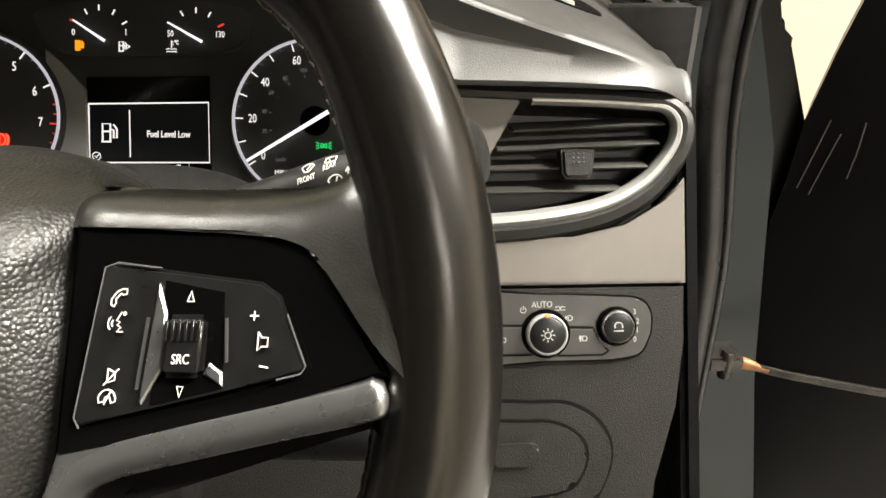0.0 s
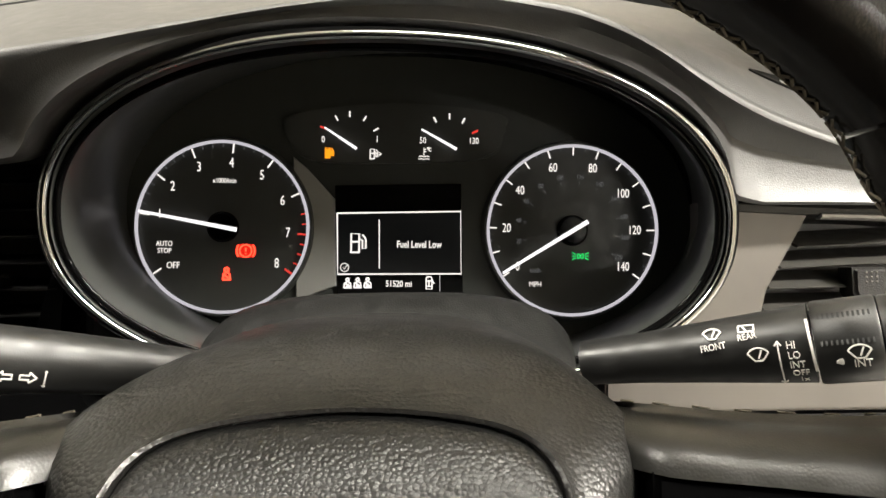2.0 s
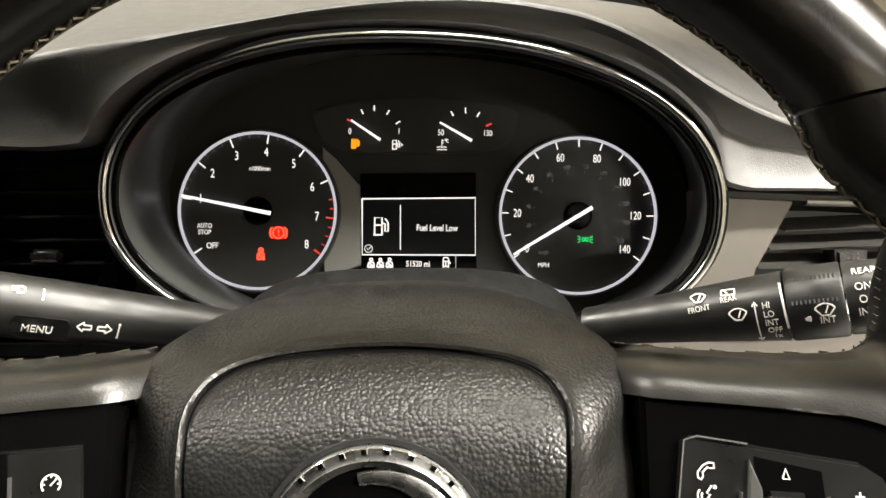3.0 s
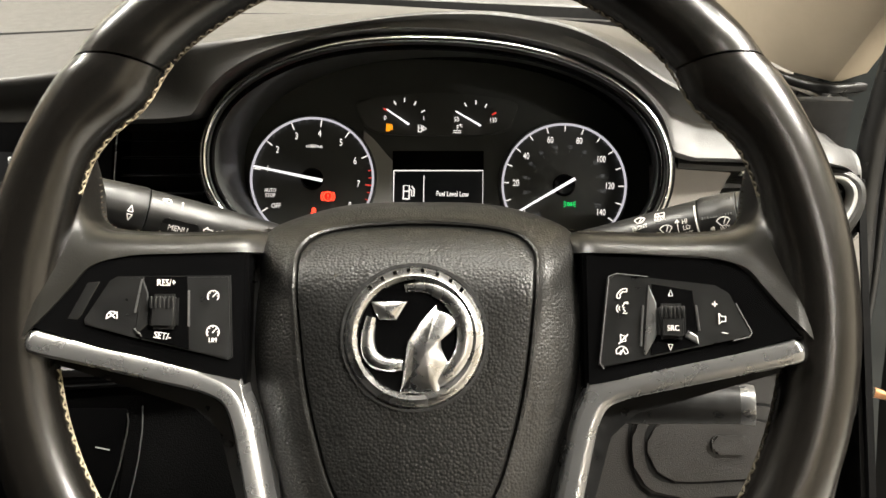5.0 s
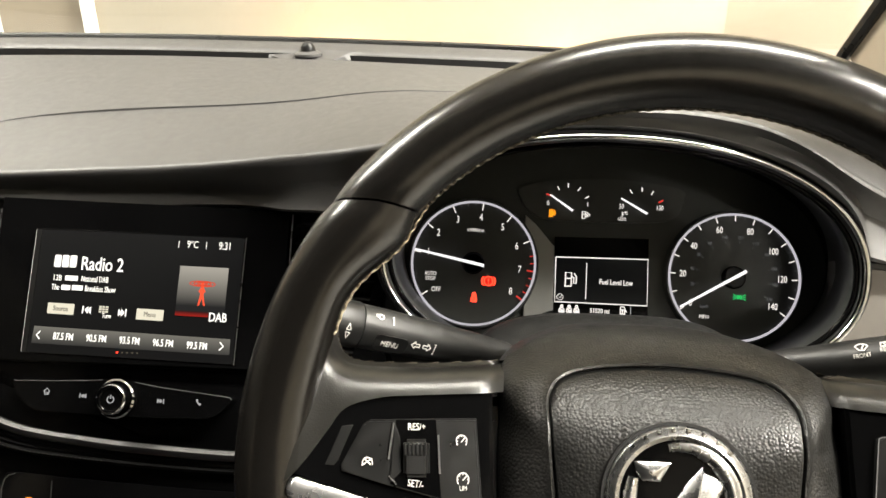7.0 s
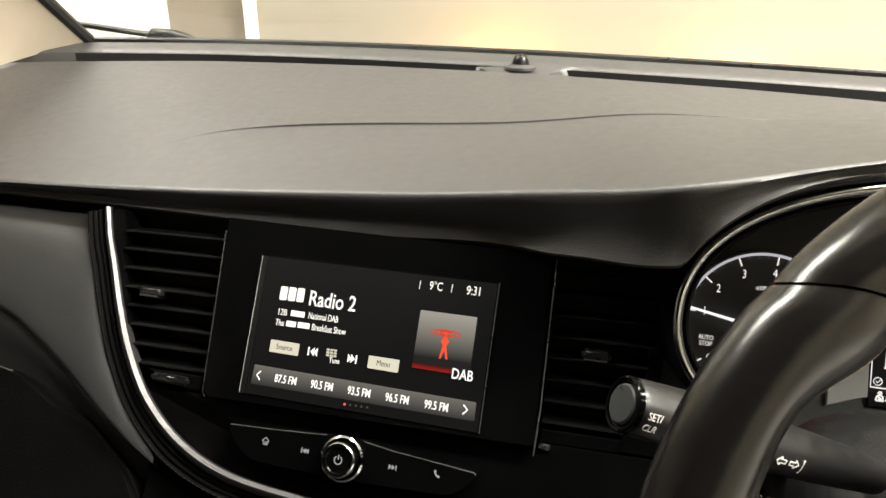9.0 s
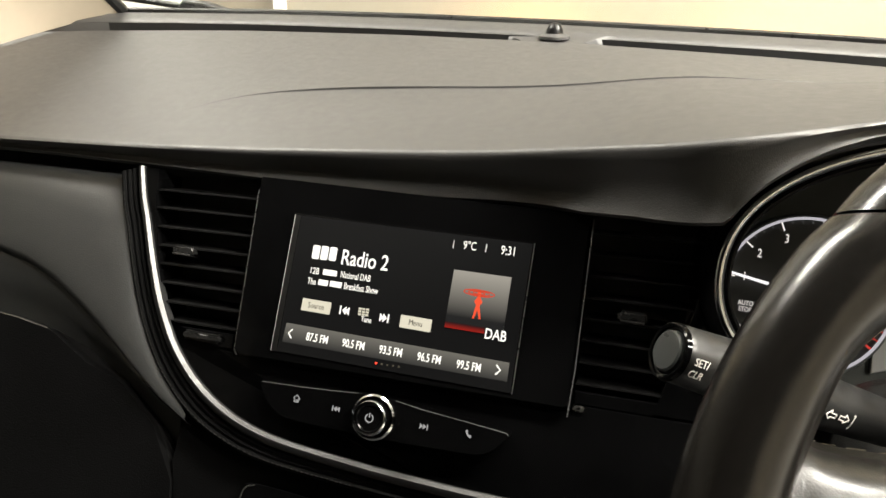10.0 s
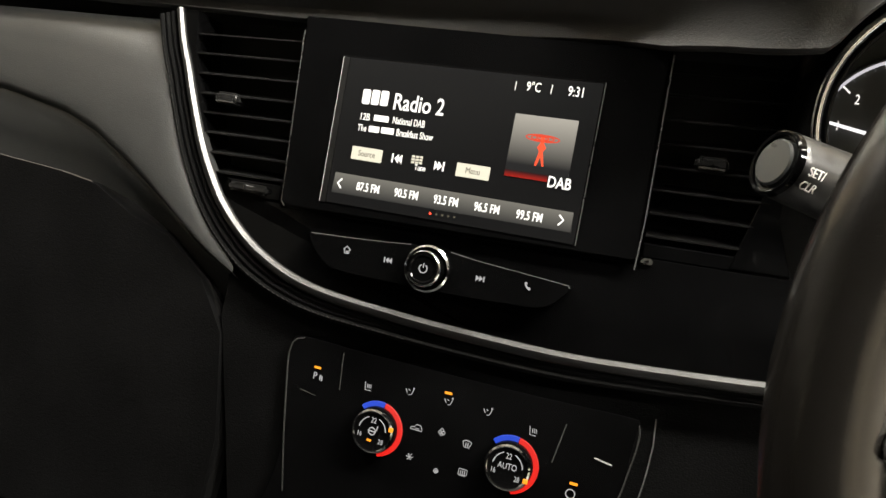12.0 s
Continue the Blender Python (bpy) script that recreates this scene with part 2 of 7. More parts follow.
def sweep(path, prof, up=(0, 0, 1), closed=False, scale=None, bm=None, caps=True):
    """A profile of (side, up) pairs carried along a path."""
    up = Vector(up)
    path = [Vector(p) for p in path]
    n = len(path)
    rows = []
    for i in range(n):
        a = path[i - 1] if (i > 0 or closed) else path[i]
        b = path[(i + 1) % n] if (i < n - 1 or closed) else path[i]
        t = (b - a).normalized()
        s = t.cross(up).normalized()
        u = s.cross(t)
        k = scale(i / (n - 1)) if scale else 1.0
        rows.append([path[i] + s * (p[0] * k) + u * (p[1] * k) for p in prof])
    bm, vs = grid(rows, closed_u=closed, closed_v=True, bm=bm)
    if caps and not closed:
        bm.faces.new(list(reversed(vs[0])))
        bm.faces.new(vs[-1])
    return bm


def tube(path, r, n=8, up=(0, 0, 1), closed=False, scale=None, bm=None):
    return sweep(path, circle(0, 0, r, n), up, closed, scale, bm)


def block(x0, x1, y0, y1, z0, z1, bevel=0.0, seg=2, bm=None):
    own = bmesh.new()
    bmesh.ops.create_cube(own, size=1.0)
    for v in own.verts:
        v.co = Vector(((x0 + x1) / 2 + v.co.x * (x1 - x0), (y0 + y1) / 2 + v.co.y * (y1 - y0), (z0 + z1) / 2 + v.co.z * (z1 - z0)))
    if bevel:
        bmesh.ops.bevel(own, geom=list(own.edges), offset=bevel, segments=seg, affect="EDGES", clamp_overlap=True)
    if bm is None:
        return own
    me = bpy.data.meshes.new("tmp")
    own.to_mesh(me)
    own.free()
    bm.from_mesh(me)
    bpy.data.meshes.remove(me)
    return bm


def strokes(lines, w, z, t=0.0003, bm=None):
    """Flat raised ribbons of width w along open 2D lines, as icons are printed."""
    bm = bm or bmesh.new()
    for line in lines:
        sweep([(p[0], p[1], z) for p in line], [(-w / 2, 0), (w / 2, 0), (w / 2, t), (-w / 2, t)], bm=bm)
    return bm


def arc(cx, cy, r, a0, a1, n=12):
    return [(cx + r * math.cos(radians(a0 + (a1 - a0) * k / n)), cy + r * math.sin(radians(a0 + (a1 - a0) * k / n))) for k in range(n + 1)]


def at(x, y, s, lines):
    """Icon lines drawn in a unit square, set at x, y with size s."""
    return [[(x + s * p[0], y + s * p[1]) for p in line] for line in lines]


def lettering(name, text, x, y, z, size, mat, parent, sx=0.8, turn=0.0, align="CENTER", thick=0.00015, bold=0.0):
    cu = bpy.data.curves.new(name, "FONT")
    cu.body, cu.size, cu.align_x, cu.align_y, cu.extrude = text, size, align, "CENTER", thick
    cu.offset = bold
    cu.resolution_u = 3
    tmp = bpy.data.objects.new("tmp", cu)
    me = bpy.data.meshes.new_from_object(tmp)
    bpy.data.objects.remove(tmp)
    bpy.data.curves.remove(cu)
    me.transform(Matrix.Translation((x, y, z)) @ Matrix.Rotation(radians(turn), 4, "Z") @ Matrix.Diagonal((sx, 1, 1, 1)))
    return put(name, me, mat, parent)


def local(x, y, z, lean, roll=0.0):
    """A frame whose plane leans back by lean degrees: x to the right, y up, z to the driver."""
    return pose(x, y, z, 90 - lean) @ pose(0, 0, 0, 0, 0, roll)


def lerp(x, xs, ys):
    return float(np.interp(x, xs, ys))


# ---- the garage round the car ----
def slab(name, x0, x1, y0, y1, z0, z1, mat, label, category="wall"):
    ob = part(name, block(x0, x1, y0, y1, z0, z1), mat)
    return tagged(ob, label, category, kind="structure")


WALL_Y = 1.85
slab("floor", -5.2, 5.2, -6.2, WALL_Y + 0.2, -0.1, 0.0, CONCRETE, "grey painted concrete garage floor", "floor")
slab("wall_front", -1.31, 0.53, WALL_Y, WALL_Y + 0.2, 0.0, 3.4, WALL, "cream painted wall in front of the car")
slab("wall_front_beige", -1.64, -1.345, WALL_Y + 0.03, WALL_Y + 0.2, 0.0, 3.4, WALL_PINK, "beige recessed wall panel beside a white post")
slab("wall_front_white", -5.0, -1.64, WALL_Y, WALL_Y + 0.2, 0.0, 3.4, WALL_WHITE, "white wall panel in front of the car")
slab("trim", -1.345, -1.31, WALL_Y - 0.02, WALL_Y + 0.2, 0.0, 3.4, WALL_WHITE, "white upright post on the wall", "trim")
# darker beige stands for the shade past the wall's corner
slab("wall_front_side", 0.53, 5.0, WALL_Y + 0.15, WALL_Y + 0.35, 0.0, 3.4, WALL_PINK, "wall set back beside the cream wall, its shade put into the beige")
slab("wall_back", -5.2, 5.2, -6.4, -6.2, 0.0, 3.4, WALL, "cream painted wall behind the car")
slab("wall_left", -5.2, -5.0, -6.2, WALL_Y, 0.0, 3.4, WALL_DIM, "unseen side wall, darkened to cut reflections")
slab("wall_right", 5.0, 5.2, -6.2, WALL_Y + 0.35, 0.0, 3.4, WALL, "cream painted side wall")
slab("ceiling", -5.2, 5.2, -6.4, WALL_Y + 0.4, 3.4, 3.5, WALL_WHITE, "white garage ceiling", "ceiling")


def ceiling_light(x, y, power=1.0):
    t = thing("ceiling_light", pose(x, y, 3.4), "long white light on the ceiling, out of view", "ceiling light", "ceiling lights")
    part("housing", block(-0.75, 0.75, -0.16, 0.16, -0.05, -0.002, 0.008), WALL_WHITE, t)
    part("diffuser", block(-0.72, 0.72, -0.13, 0.13, -0.062, -0.052, 0.003), LAMP_GLOW, t, "lit opal diffuser")
    lamp = bpy.data.lights.new("lamp", "AREA")
    lamp.shape, lamp.size, lamp.size_y, lamp.energy, lamp.color = "RECTANGLE", 1.44, 0.26, LAMP_POWER * power, LAMP_COLOUR
    ob = new("lamp", lamp)
    ob.matrix_basis = pose(x, y, 3.4 - 0.07)
    return t


# unseen lights, placed and powered to brighten the cabin; the last from behind
for lx, ly, lp in ((-2.2, 0.5, 0.85), (0.5, 0.45, 0.55), (1.9, 0.45, 1.7), (2.5, -0.7, 2.9), (1.2, -4.9, 1.35)):
    ceiling_light(lx, ly, lp)


# ---- car body that closes the cabin ----
def rounded_bar(name, path, w, d, mat, parent=None, label="", up=(0, 0, 1)):
    return part(name, sweep(smooth_line(path, 8), rrect(0, 0, w, d, min(w, d) * 0.4, 4), up=up), mat, parent, label)


cabin = thing("car_body", pose(0, 0, 0), "dark car body shell round the cabin, seen from inside", "car body", kind="structure")
part("roof_lining", block(-0.98, 0.34, -2.3, -0.12, 1.60, 1.64, 0.02), ROOF, cabin, "unseen roof lining, darkened to cut reflections")
# unseen rails added to block side light at the roof edges
for x0, x1, z0 in ((-1.03, -0.96, 1.40), (0.33, 0.39, 1.56)):
    part("roof_rail", block(x0, x1, -2.3, -0.10, z0, 1.63, 0.02), ROOF, cabin)
part("floor_pan", block(-1.1, 0.46, -2.3, 0.75, 0.28, 0.32), DARK, cabin)
part("bulkhead", block(-1.1, 0.40, 0.70, 0.74, 0.32, 1.06), DARK, cabin)
part("dash_carrier", block(-1.1, 0.37, 0.345, 0.365, 0.50, 1.036), DARK, cabin)
part("side_panel", block(-1.12, -1.06, -2.3, 0.60, 0.32, 1.04, 0.02), SOFT, cabin, "black door trim")
# added screen, out of view, blocks rear light except on the right
part("rear_panel", block(-1.06, 0.15, -0.80, -0.76, 0.32, 1.602), SOFT, cabin, "unseen dark screen added to block light from behind")
part("rear_side_panel", block(0.42, 0.46, -2.3, -0.78, 0.32, 1.04, 0.015), SOFT, cabin)
rounded_bar("centre_pillar", [(-1.08, -0.75, 1.0), (-1.03, -0.8, 1.3), (-0.97, -0.85, 1.62)], 0.09, 0.05, CREAM, cabin, up=(0, 1, 0))
rounded_bar("centre_pillar", [(0.43, -0.72, 0.35), (0.44, -0.75, 1.0), (0.39, -0.8, 1.3), (0.33, -0.85, 1.62)], 0.09, 0.05, CREAM, cabin, up=(0, 1, 0))
rounded_bar("rear_pillar", [(-1.06, -2.1, 1.0), (-0.97, -2.25, 1.62)], 0.25, 0.05, CREAM, cabin, up=(0, 1, 0))
rounded_bar("rear_pillar", [(0.42, -2.1, 1.0), (0.33, -2.25, 1.62)], 0.25, 0.05, CREAM, cabin, up=(0, 1, 0))
# windscreen pillars with their cream covers
LEFT_LOW = [(-0.890, 0.640, 1.115), (-0.896, 0.610, 1.128), (-0.931, 0.560, 1.114), (-0.941, 0.500, 1.104), (-0.950, 0.420, 1.09), (-0.98, 0.392, 1.08), (-1.0, 0.386, 1.08), (-1.02, 0.43, 1.08)]


def pillar_cover(side):
    rows = []
    for f in np.linspace(0.0, 1.0, 13):
        g = f ** 0.8
        low = [(0.308, 0.640, 1.100), (0.316, 0.617, 1.112), (0.318, 0.560, 1.085), (0.325, 0.480, 1.062), (0.350, 0.430, 1.048), (0.378, 0.402, 1.043), (0.4115, 0.413, 1.0425), (0.425, 0.45, 1.043)]
        high = [(0.225, -0.01, 1.60), (0.230, -0.03, 1.60), (0.240, -0.06, 1.60), (0.270, -0.09, 1.60), (0.310, -0.12, 1.60), (0.345, -0.14, 1.60), (0.355, -0.13, 1.60), (0.36, -0.08, 1.60)]
        rows.append([Vector(a).lerp(Vector(b), g) for a, b in zip(low, high)])
        if side < 0:
            rows[-1] = [Vector(a).lerp(Vector((-0.58 - b[0], b[1], b[2])), g) for a, b in zip(LEFT_LOW, high)]
    return part("windscreen_pillar", grid(rows)[0], CREAM, cabin, "cream windscreen pillar cover")


pillar_cover(1)
pillar_cover(-1)
for low, high in (((0.312, 0.628, 1.112), (0.226, -0.02, 1.602)), ((-0.892, 0.628, 1.130), (-0.806, -0.02, 1.602))):
    part("glass_edge", tube([low, high], 0.008, 8), RUBBER, cabin, "black band beside the glass")
part("pillar_edge", sweep(smooth_line([(0.314, 0.625, 1.106), (0.317, 0.56, 1.078), (0.324, 0.48, 1.054), (0.349, 0.428, 1.041), (0.374, 0.399, 1.037), (0.412, 0.409, 1.037)], 6), rrect(0, 0, 0.010, 0.010, 0.004, 3)), HARD, cabin, "dark edge under the pillar cover")

# windscreen and the black cowl below it
screen = part("windscreen", block(-0.95, 0.33, -0.001, 0.003, 0.0, 0.86), GLASS)
screen.matrix_basis = pose(0, 0.665, 1.118, 58)
screen.visible_shadow = False
tagged(screen, "clear sloping windscreen above the dashboard", "windscreen", kind="structure")
xs = [-1.02 + 1.4 * k / 40 for k in range(41)]


def glass_foot(x):
    return 0.668 - 0.085 * max(0.0, abs(x + 0.32) - 0.25) ** 2 / 0.2, lerp(x, [-1.02, -0.9, -0.7, -0.5, -0.3, -0.1, 0.0, 0.38], [1.125, 1.126, 1.125, 1.123, 1.119, 1.1125, 1.1085, 1.095])


cowl = part("cowl", sweep([(x, glass_foot(x)[0] + 0.012, glass_foot(x)[1] - 0.004) for x in xs], [(0.004, -0.03), (0.008, -0.03), (0.008, 0.010), (0.005, 0.012)]), RUBBER)
tagged(cowl, "black band along the foot of the windscreen", "cowl", kind="structure")
wiper = thing("wiper", pose(-0.80, 0.70, 1.130), "black wiper arm resting outside the windscreen", "wiper")
part("arm", sweep([(-0.25, 0.02, 0.019), (-0.16, 0.015, 0.012), (-0.08, 0.012, 0.004), (0.0, 0.01, -0.004), (0.05, 0.005, -0.008)], rrect(0, 0, 0.014, 0.007, 0.003)), RUBBER, wiper)
part("pivot_cap", sweep([(-0.044, -0.005, -0.001), (-0.040, -0.005, 0.005), (-0.01, -0.005, 0.003), (0.012, -0.005, -0.003), (0.022, -0.005, -0.007)], rrect(0, 0, 0.02, 0.014, 0.005)), RUBBER, wiper)


# lit side lights at the nose of the car, close to the wall
LIT_LENS = glowing("side_light_lens", (1.0, 0.62, 0.28), 8.0)
part("bonnet", block(-0.95, 0.37, 0.74, WALL_Y - 0.16, 0.70, 0.86, 0.04, 3), BODY, cabin, "dark bonnet")
for nx in (-0.555, 0.075):
    nose = part("side_light", lathe([(0.0, 0.0), (0.030, 0.0), (0.036, 0.02), (0.036, 0.07), (0.032, 0.07)], 24), DARK, cabin, "side light housing")
    nose.matrix_basis = pose(nx, WALL_Y - 0.16, 0.885, -90)
    part("lens", lathe([(0.031, 0.066), (0.020, 0.071), (0.0, 0.073)], 24), LIT_LENS, nose, "lit amber lens")
    bulb = bpy.data.lights.new("bulb", "POINT")
    bulb.energy, bulb.color, bulb.shadow_soft_size = 7.0, (1.0, 0.50, 0.13), 0.02
    new("bulb", bulb).matrix_basis = pose(nx, WALL_Y - 0.065, 0.885)


# ---- dashboard skin ----
EDGE_X = [-1.05, -0.9, -0.7, -0.6, -0.5, -0.4, -0.35, -0.3, -0.25, -0.2, -0.15, -0.1, -0.05, 0.0, 0.05, 0.10, 0.15, 0.20, 0.224, 0.264, 0.30, 0.33, 0.345]
EDGE_Z = [1.048, 1.050, 1.054, 1.056, 1.0595, 1.0652, 1.068, 1.0723, 1.0785, 1.085, 1.0945, 1.105, 1.1145, 1.1200, 1.1200, 1.1105, 1.0925, 1.064, 1.050, 1.0335, 1.022, 1.0095, 1.000]
RING_C, RING_LEAN, RING_ROLL = (0.004, 0.222, 1.013), 20.0, -2.3
RING_A, RING_UP, RING_DOWN, RING_E = 0.172, 0.092, 0.086, 2.2
RING = local(*RING_C, RING_LEAN, RING_ROLL)


def ring_point(a, k=1.0, z=0.0):
    c, s = math.cos(a), math.sin(a)
    u = RING_A * math.copysign(abs(c) ** (2 / RING_E), c)
    v = (RING_UP if s > 0 else RING_DOWN) * math.copysign(abs(s) ** (2 / RING_E), s)
    return Vector((u * k, v * k, z))


def ring_top(x):
    """Height and depth of the instrument ring's upper edge at x, or None beside it."""
    u = (x - RING_C[0]) / (RING_A + 0.006)
    if abs(u) >= 1:
        return None
    v = (RING_UP + 0.006) * (1 - abs(u) ** RING_E) ** (1 / RING_E) - 0.04 * (x - RING_C[0])
    return RING_C[1] + v * math.sin(radians(RING_LEAN)), RING_C[2] + v * math.cos(radians(RING_LEAN))


def dash_section(x):
    ze = sum(lerp(x + d, EDGE_X, EDGE_Z) for d in (-0.018, -0.009, 0.0, 0.009, 0.018)) / 5
    hood = math.exp(-((x - 0.01) / 0.17) ** 4)
    side = 1.0 / (1.0 + math.exp(-(x - 0.21) / 0.012))
    top = ring_top(x)
    near = math.exp(-((abs(x - RING_C[0]) - 0.18) / 0.075) ** 2)
    fy = 0.268 - 0.0455 * near
    yb, zb = fy + 0.004 - 0.007 * near, lerp(x, [-1.05, -0.7, -0.57, -0.46, -0.36, -0.25, -0.22, -0.18, -0.165, -0.15, 0.15, 0.183, 0.20, 0.24, 0.275, 0.31, 0.325, 0.336, 0.345], [1.043, 1.040, 1.0365, 1.033, 1.031, 1.037, 1.043, 1.048, 1.050, 1.020, 1.024, 1.0175, 1.0120, 1.0100, 1.0080, 1.0055, 1.0015, 0.9955, 0.988])
    if x > 0.12:
        yb = lerp(x, [0.12, 0.15, 0.17, 0.185, 0.20, 0.22, 0.26, 0.30, 0.345], [0.2391, 0.2340, 0.2345, 0.2375, 0.241, 0.243, 0.246, 0.248, 0.250])
        fy = yb + 0.003
    if top:
        yb = 0.2575 - 0.038 * near if x < 0.12 else yb
        zb = max(zb, top[1] + 0.2 * (top[0] - yb))
        fy = yb + 0.003
    round_end = 0.022 * (max(0.0, x - 0.29) / 0.055) ** 2
    fy, yb = fy + round_end, yb + round_end
    ze += 0.2 * (0.268 + round_end - 0.015 * hood - fy)
    # beside the hood the face is hollow below a crease that dies out at the door
    flare = max(0.0, min(1.0, (x - 0.09) / 0.07))
    soft = lerp(x, [0.27, 0.30, 0.325, 0.345], [0.0, 0.2, 0.8, 1.0])
    drop = flare * max(0.0, ze - lerp(x, [0.085, 0.10, 0.116, 0.132, 0.148, 0.165, 0.182, 0.199, 0.215, 0.23, 0.25, 0.27, 0.29, 0.31, 0.33, 0.345], [1.112, 1.106, 1.100, 1.0933, 1.0857, 1.0765, 1.0683, 1.0595, 1.0540, 1.0485, 1.0420, 1.0350, 1.0282, 1.0220, 1.0145, 1.007]))
    edge, fy, h = ze - drop, fy + 0.0035 * flare, ze - drop - zb
    hollow = 0.0125 * flare * lerp(x, [0.18, 0.28], [1.0, 0.12])
    worn = 1.0 + 1.5 * max(0.0, min(1.0, (x - 0.16) / 0.12))
    pts = [(fy + 0.08, zb - 0.012), (yb + 0.012, zb - 0.004), (yb + 0.0012, zb), (yb, zb + 0.0022),
           (yb + 0.002 + 0.22 * hollow, zb + 0.14 * h), (yb + 0.004 + 0.62 * hollow, zb + 0.32 * h), (yb + 0.6 * (fy - yb) + 0.003 + 0.78 * hollow, zb + 0.56 * h), (fy - 0.0008 + 0.45 * hollow, zb + 0.80 * h),
           (fy - 0.0012, edge - min(0.0040, 0.14 * h)), (fy - 0.0005, edge - 0.0016), (fy + 0.0008 * worn, edge - 0.0005), (fy + 0.0030 * worn, edge)]
    round_off = [(yb + 0.024 * (1 - math.cos(math.pi * k / 16)), zb + h * math.sin(math.pi * k / 16)) for k in range(9)]
    pts = pts[:3] + [(p[0] + soft * (q[0] - p[0]), p[1] + soft * (q[1] - p[1])) for p, q in zip(pts[3:], round_off)]
    y_end = glass_foot(x)[0] - 0.062
    zs = lerp(x, [-1.05, -0.9, -0.7, -0.5, -0.3, -0.1, 0.05, 0.2, 0.26, 0.31, 0.345], [1.106, 1.110, 1.112, 1.1115, 1.108, 1.100, 1.092, 1.078, 1.066, 1.050, 1.026])
    # a shallow crease that starts on the passenger's side of the top skin
    y0 = pts[-1][0]
    along = max(-0.012, x + 0.607)
    ystep = max(y0 + 0.02, 0.408 - 0.05 * math.exp(-along / 0.03) - 0.04 * math.exp(-along / 0.15))
    rise = max(0.0, min(1.0, along / 0.14))
    depth = 0.0075 * rise * rise * (3 - 2 * rise) * lerp(x, [-0.45, -0.1, 0.02], [1.0, 0.4, 0.0])
    ya, yz = max(y0 + 0.006, ystep - 0.004), ystep + 0.024
    ys = [y0 + (ya - y0) * (k / 20) ** 1.8 for k in range(1, 21)] + [ystep - 0.00012, ystep + 0.00012] + [ystep + (yz - ystep) * k / 14 for k in range(1, 15)] + [yz + (y_end - yz) * k / 16 for k in range(1, 17)]
    for y in ys:
        f = (y - y0) / (y_end - y0)
        z = ze + (zs - ze) * f + (0.006 + 0.014 * side * lerp(x, [0.24, 0.34], [1.0, 0.0])) * math.sin(math.pi * f) * (1 - hood)
        back = max(0.0, y - ystep)
        z += (0.25 * depth * math.exp(-back / 0.07) if back > 0 else 0.0) * (1 - 0.8 * hood)
        z -= drop * max(0.0, 1 - (y - y0) / 0.028) ** 2
        z -= 0.014 * (1 - math.sqrt(max(0.0, 1 - max(0.0, (x - 0.285) / 0.072) ** 2)))
        pts.append((y, z))
    return pts


DASH_XS = sorted([-1.05 + 1.395 * k / 330 for k in range(331)] + [-0.6285 + 0.0017 * k for k in range(110)])
rows = []
SECTIONS = np.array([dash_section(x) for x in DASH_XS])
DASH = SECTIONS.copy()
for i, x in enumerate(DASH_XS):
    # towards the door the skin is drawn evenly from section to section
    reach = min(round(7 * max(0.0, min(1.0, (x - 0.11) / 0.05))), len(DASH_XS) - 1 - i)
    if reach > 0:
        weights = np.cos(np.linspace(-1, 1, 2 * reach + 3)[1:-1] * math.pi / 2) ** 2
        DASH[i, 7:] = np.tensordot(weights / weights.sum(), SECTIONS[i - reach:i + reach + 1, 7:], 1)
for x, pts in zip(DASH_XS, DASH):
    rows.append([(x, y, z) for y, z in pts])
last = rows[-1]
ends = [0.012 * min(1.0, max(0.3, (y - 0.262) / 0.05)) for x, y, z in last]
for a in (15, 30, 45, 60, 75, 90):
    rows.append([(0.345 + e * math.sin(radians(a)), y, z - e * (1 - math.cos(radians(a)))) for (x, y, z), e in zip(last, ends)])
for drop in (0.02, 0.05, 0.10):
    rows.append([(0.345 + e + 0.02 * drop, y, min(z - e, max(z - e - drop, 0.93))) for (x, y, z), e in zip(last, ends)])


def dash_height(x, y):
    """Height of the top skin."""
    k = min(len(DASH) - 1.001, lerp(x, DASH_XS, range(len(DASH_XS))))
    pts = DASH[int(k)][11:] * (1 - k % 1) + DASH[int(k) + 1][11:] * (k % 1)
    return lerp(y, [p[0] for p in pts], [p[1] for p in pts])


dash = thing("dashboard", pose(0, 0, 0), "black grained dashboard under the windscreen, dusty and lit from outside", "dashboard")
part("upper_skin", grid(rows)[0], DASH_TOP, dash, angle=45)
# rear strip with the demister slot in front of it
part("rear_strip", sweep([(x, glass_foot(x)[0], glass_foot(x)[1]) for x in xs], [(0.042, -0.030), (0.042, -0.0075), (0.040, -0.0050), (0.025, -0.0012), (0.010, 0.0015), (0.002, 0.0025), (0.001, -0.02)]), DASH_TOP, dash, "grained strip along the glass")
part("demister_slot", sweep([(x, glass_foot(x)[0] - 0.052, glass_foot(x)[1] - 0.019) for x in xs], [(0.016, -0.012), (0.016, 0.0), (-0.0082, 0.0), (-0.0082, 0.0118), (-0.0105, 0.0118), (-0.0105, -0.012)]), DARK, dash, "dark demister slot")
rows = []
for k in range(13):
    s = k / 12
    half = 0.030 + 0.034 * s ** 2.2
    z = 1.1072 + 0.0078 * s ** 1.6
    rows.append([(-0.324 + half * c, 0.601 + 0.029 * s, z - (0.010 if abs(c) > 1.01 else 0.0010 * c * c)) for c in (-1.06, -1.0, -0.8, -0.4, 0.0, 0.4, 0.8, 1.0, 1.06)])
part("slot_bridge", grid(rows)[0], DASH_TOP, dash, angle=60)

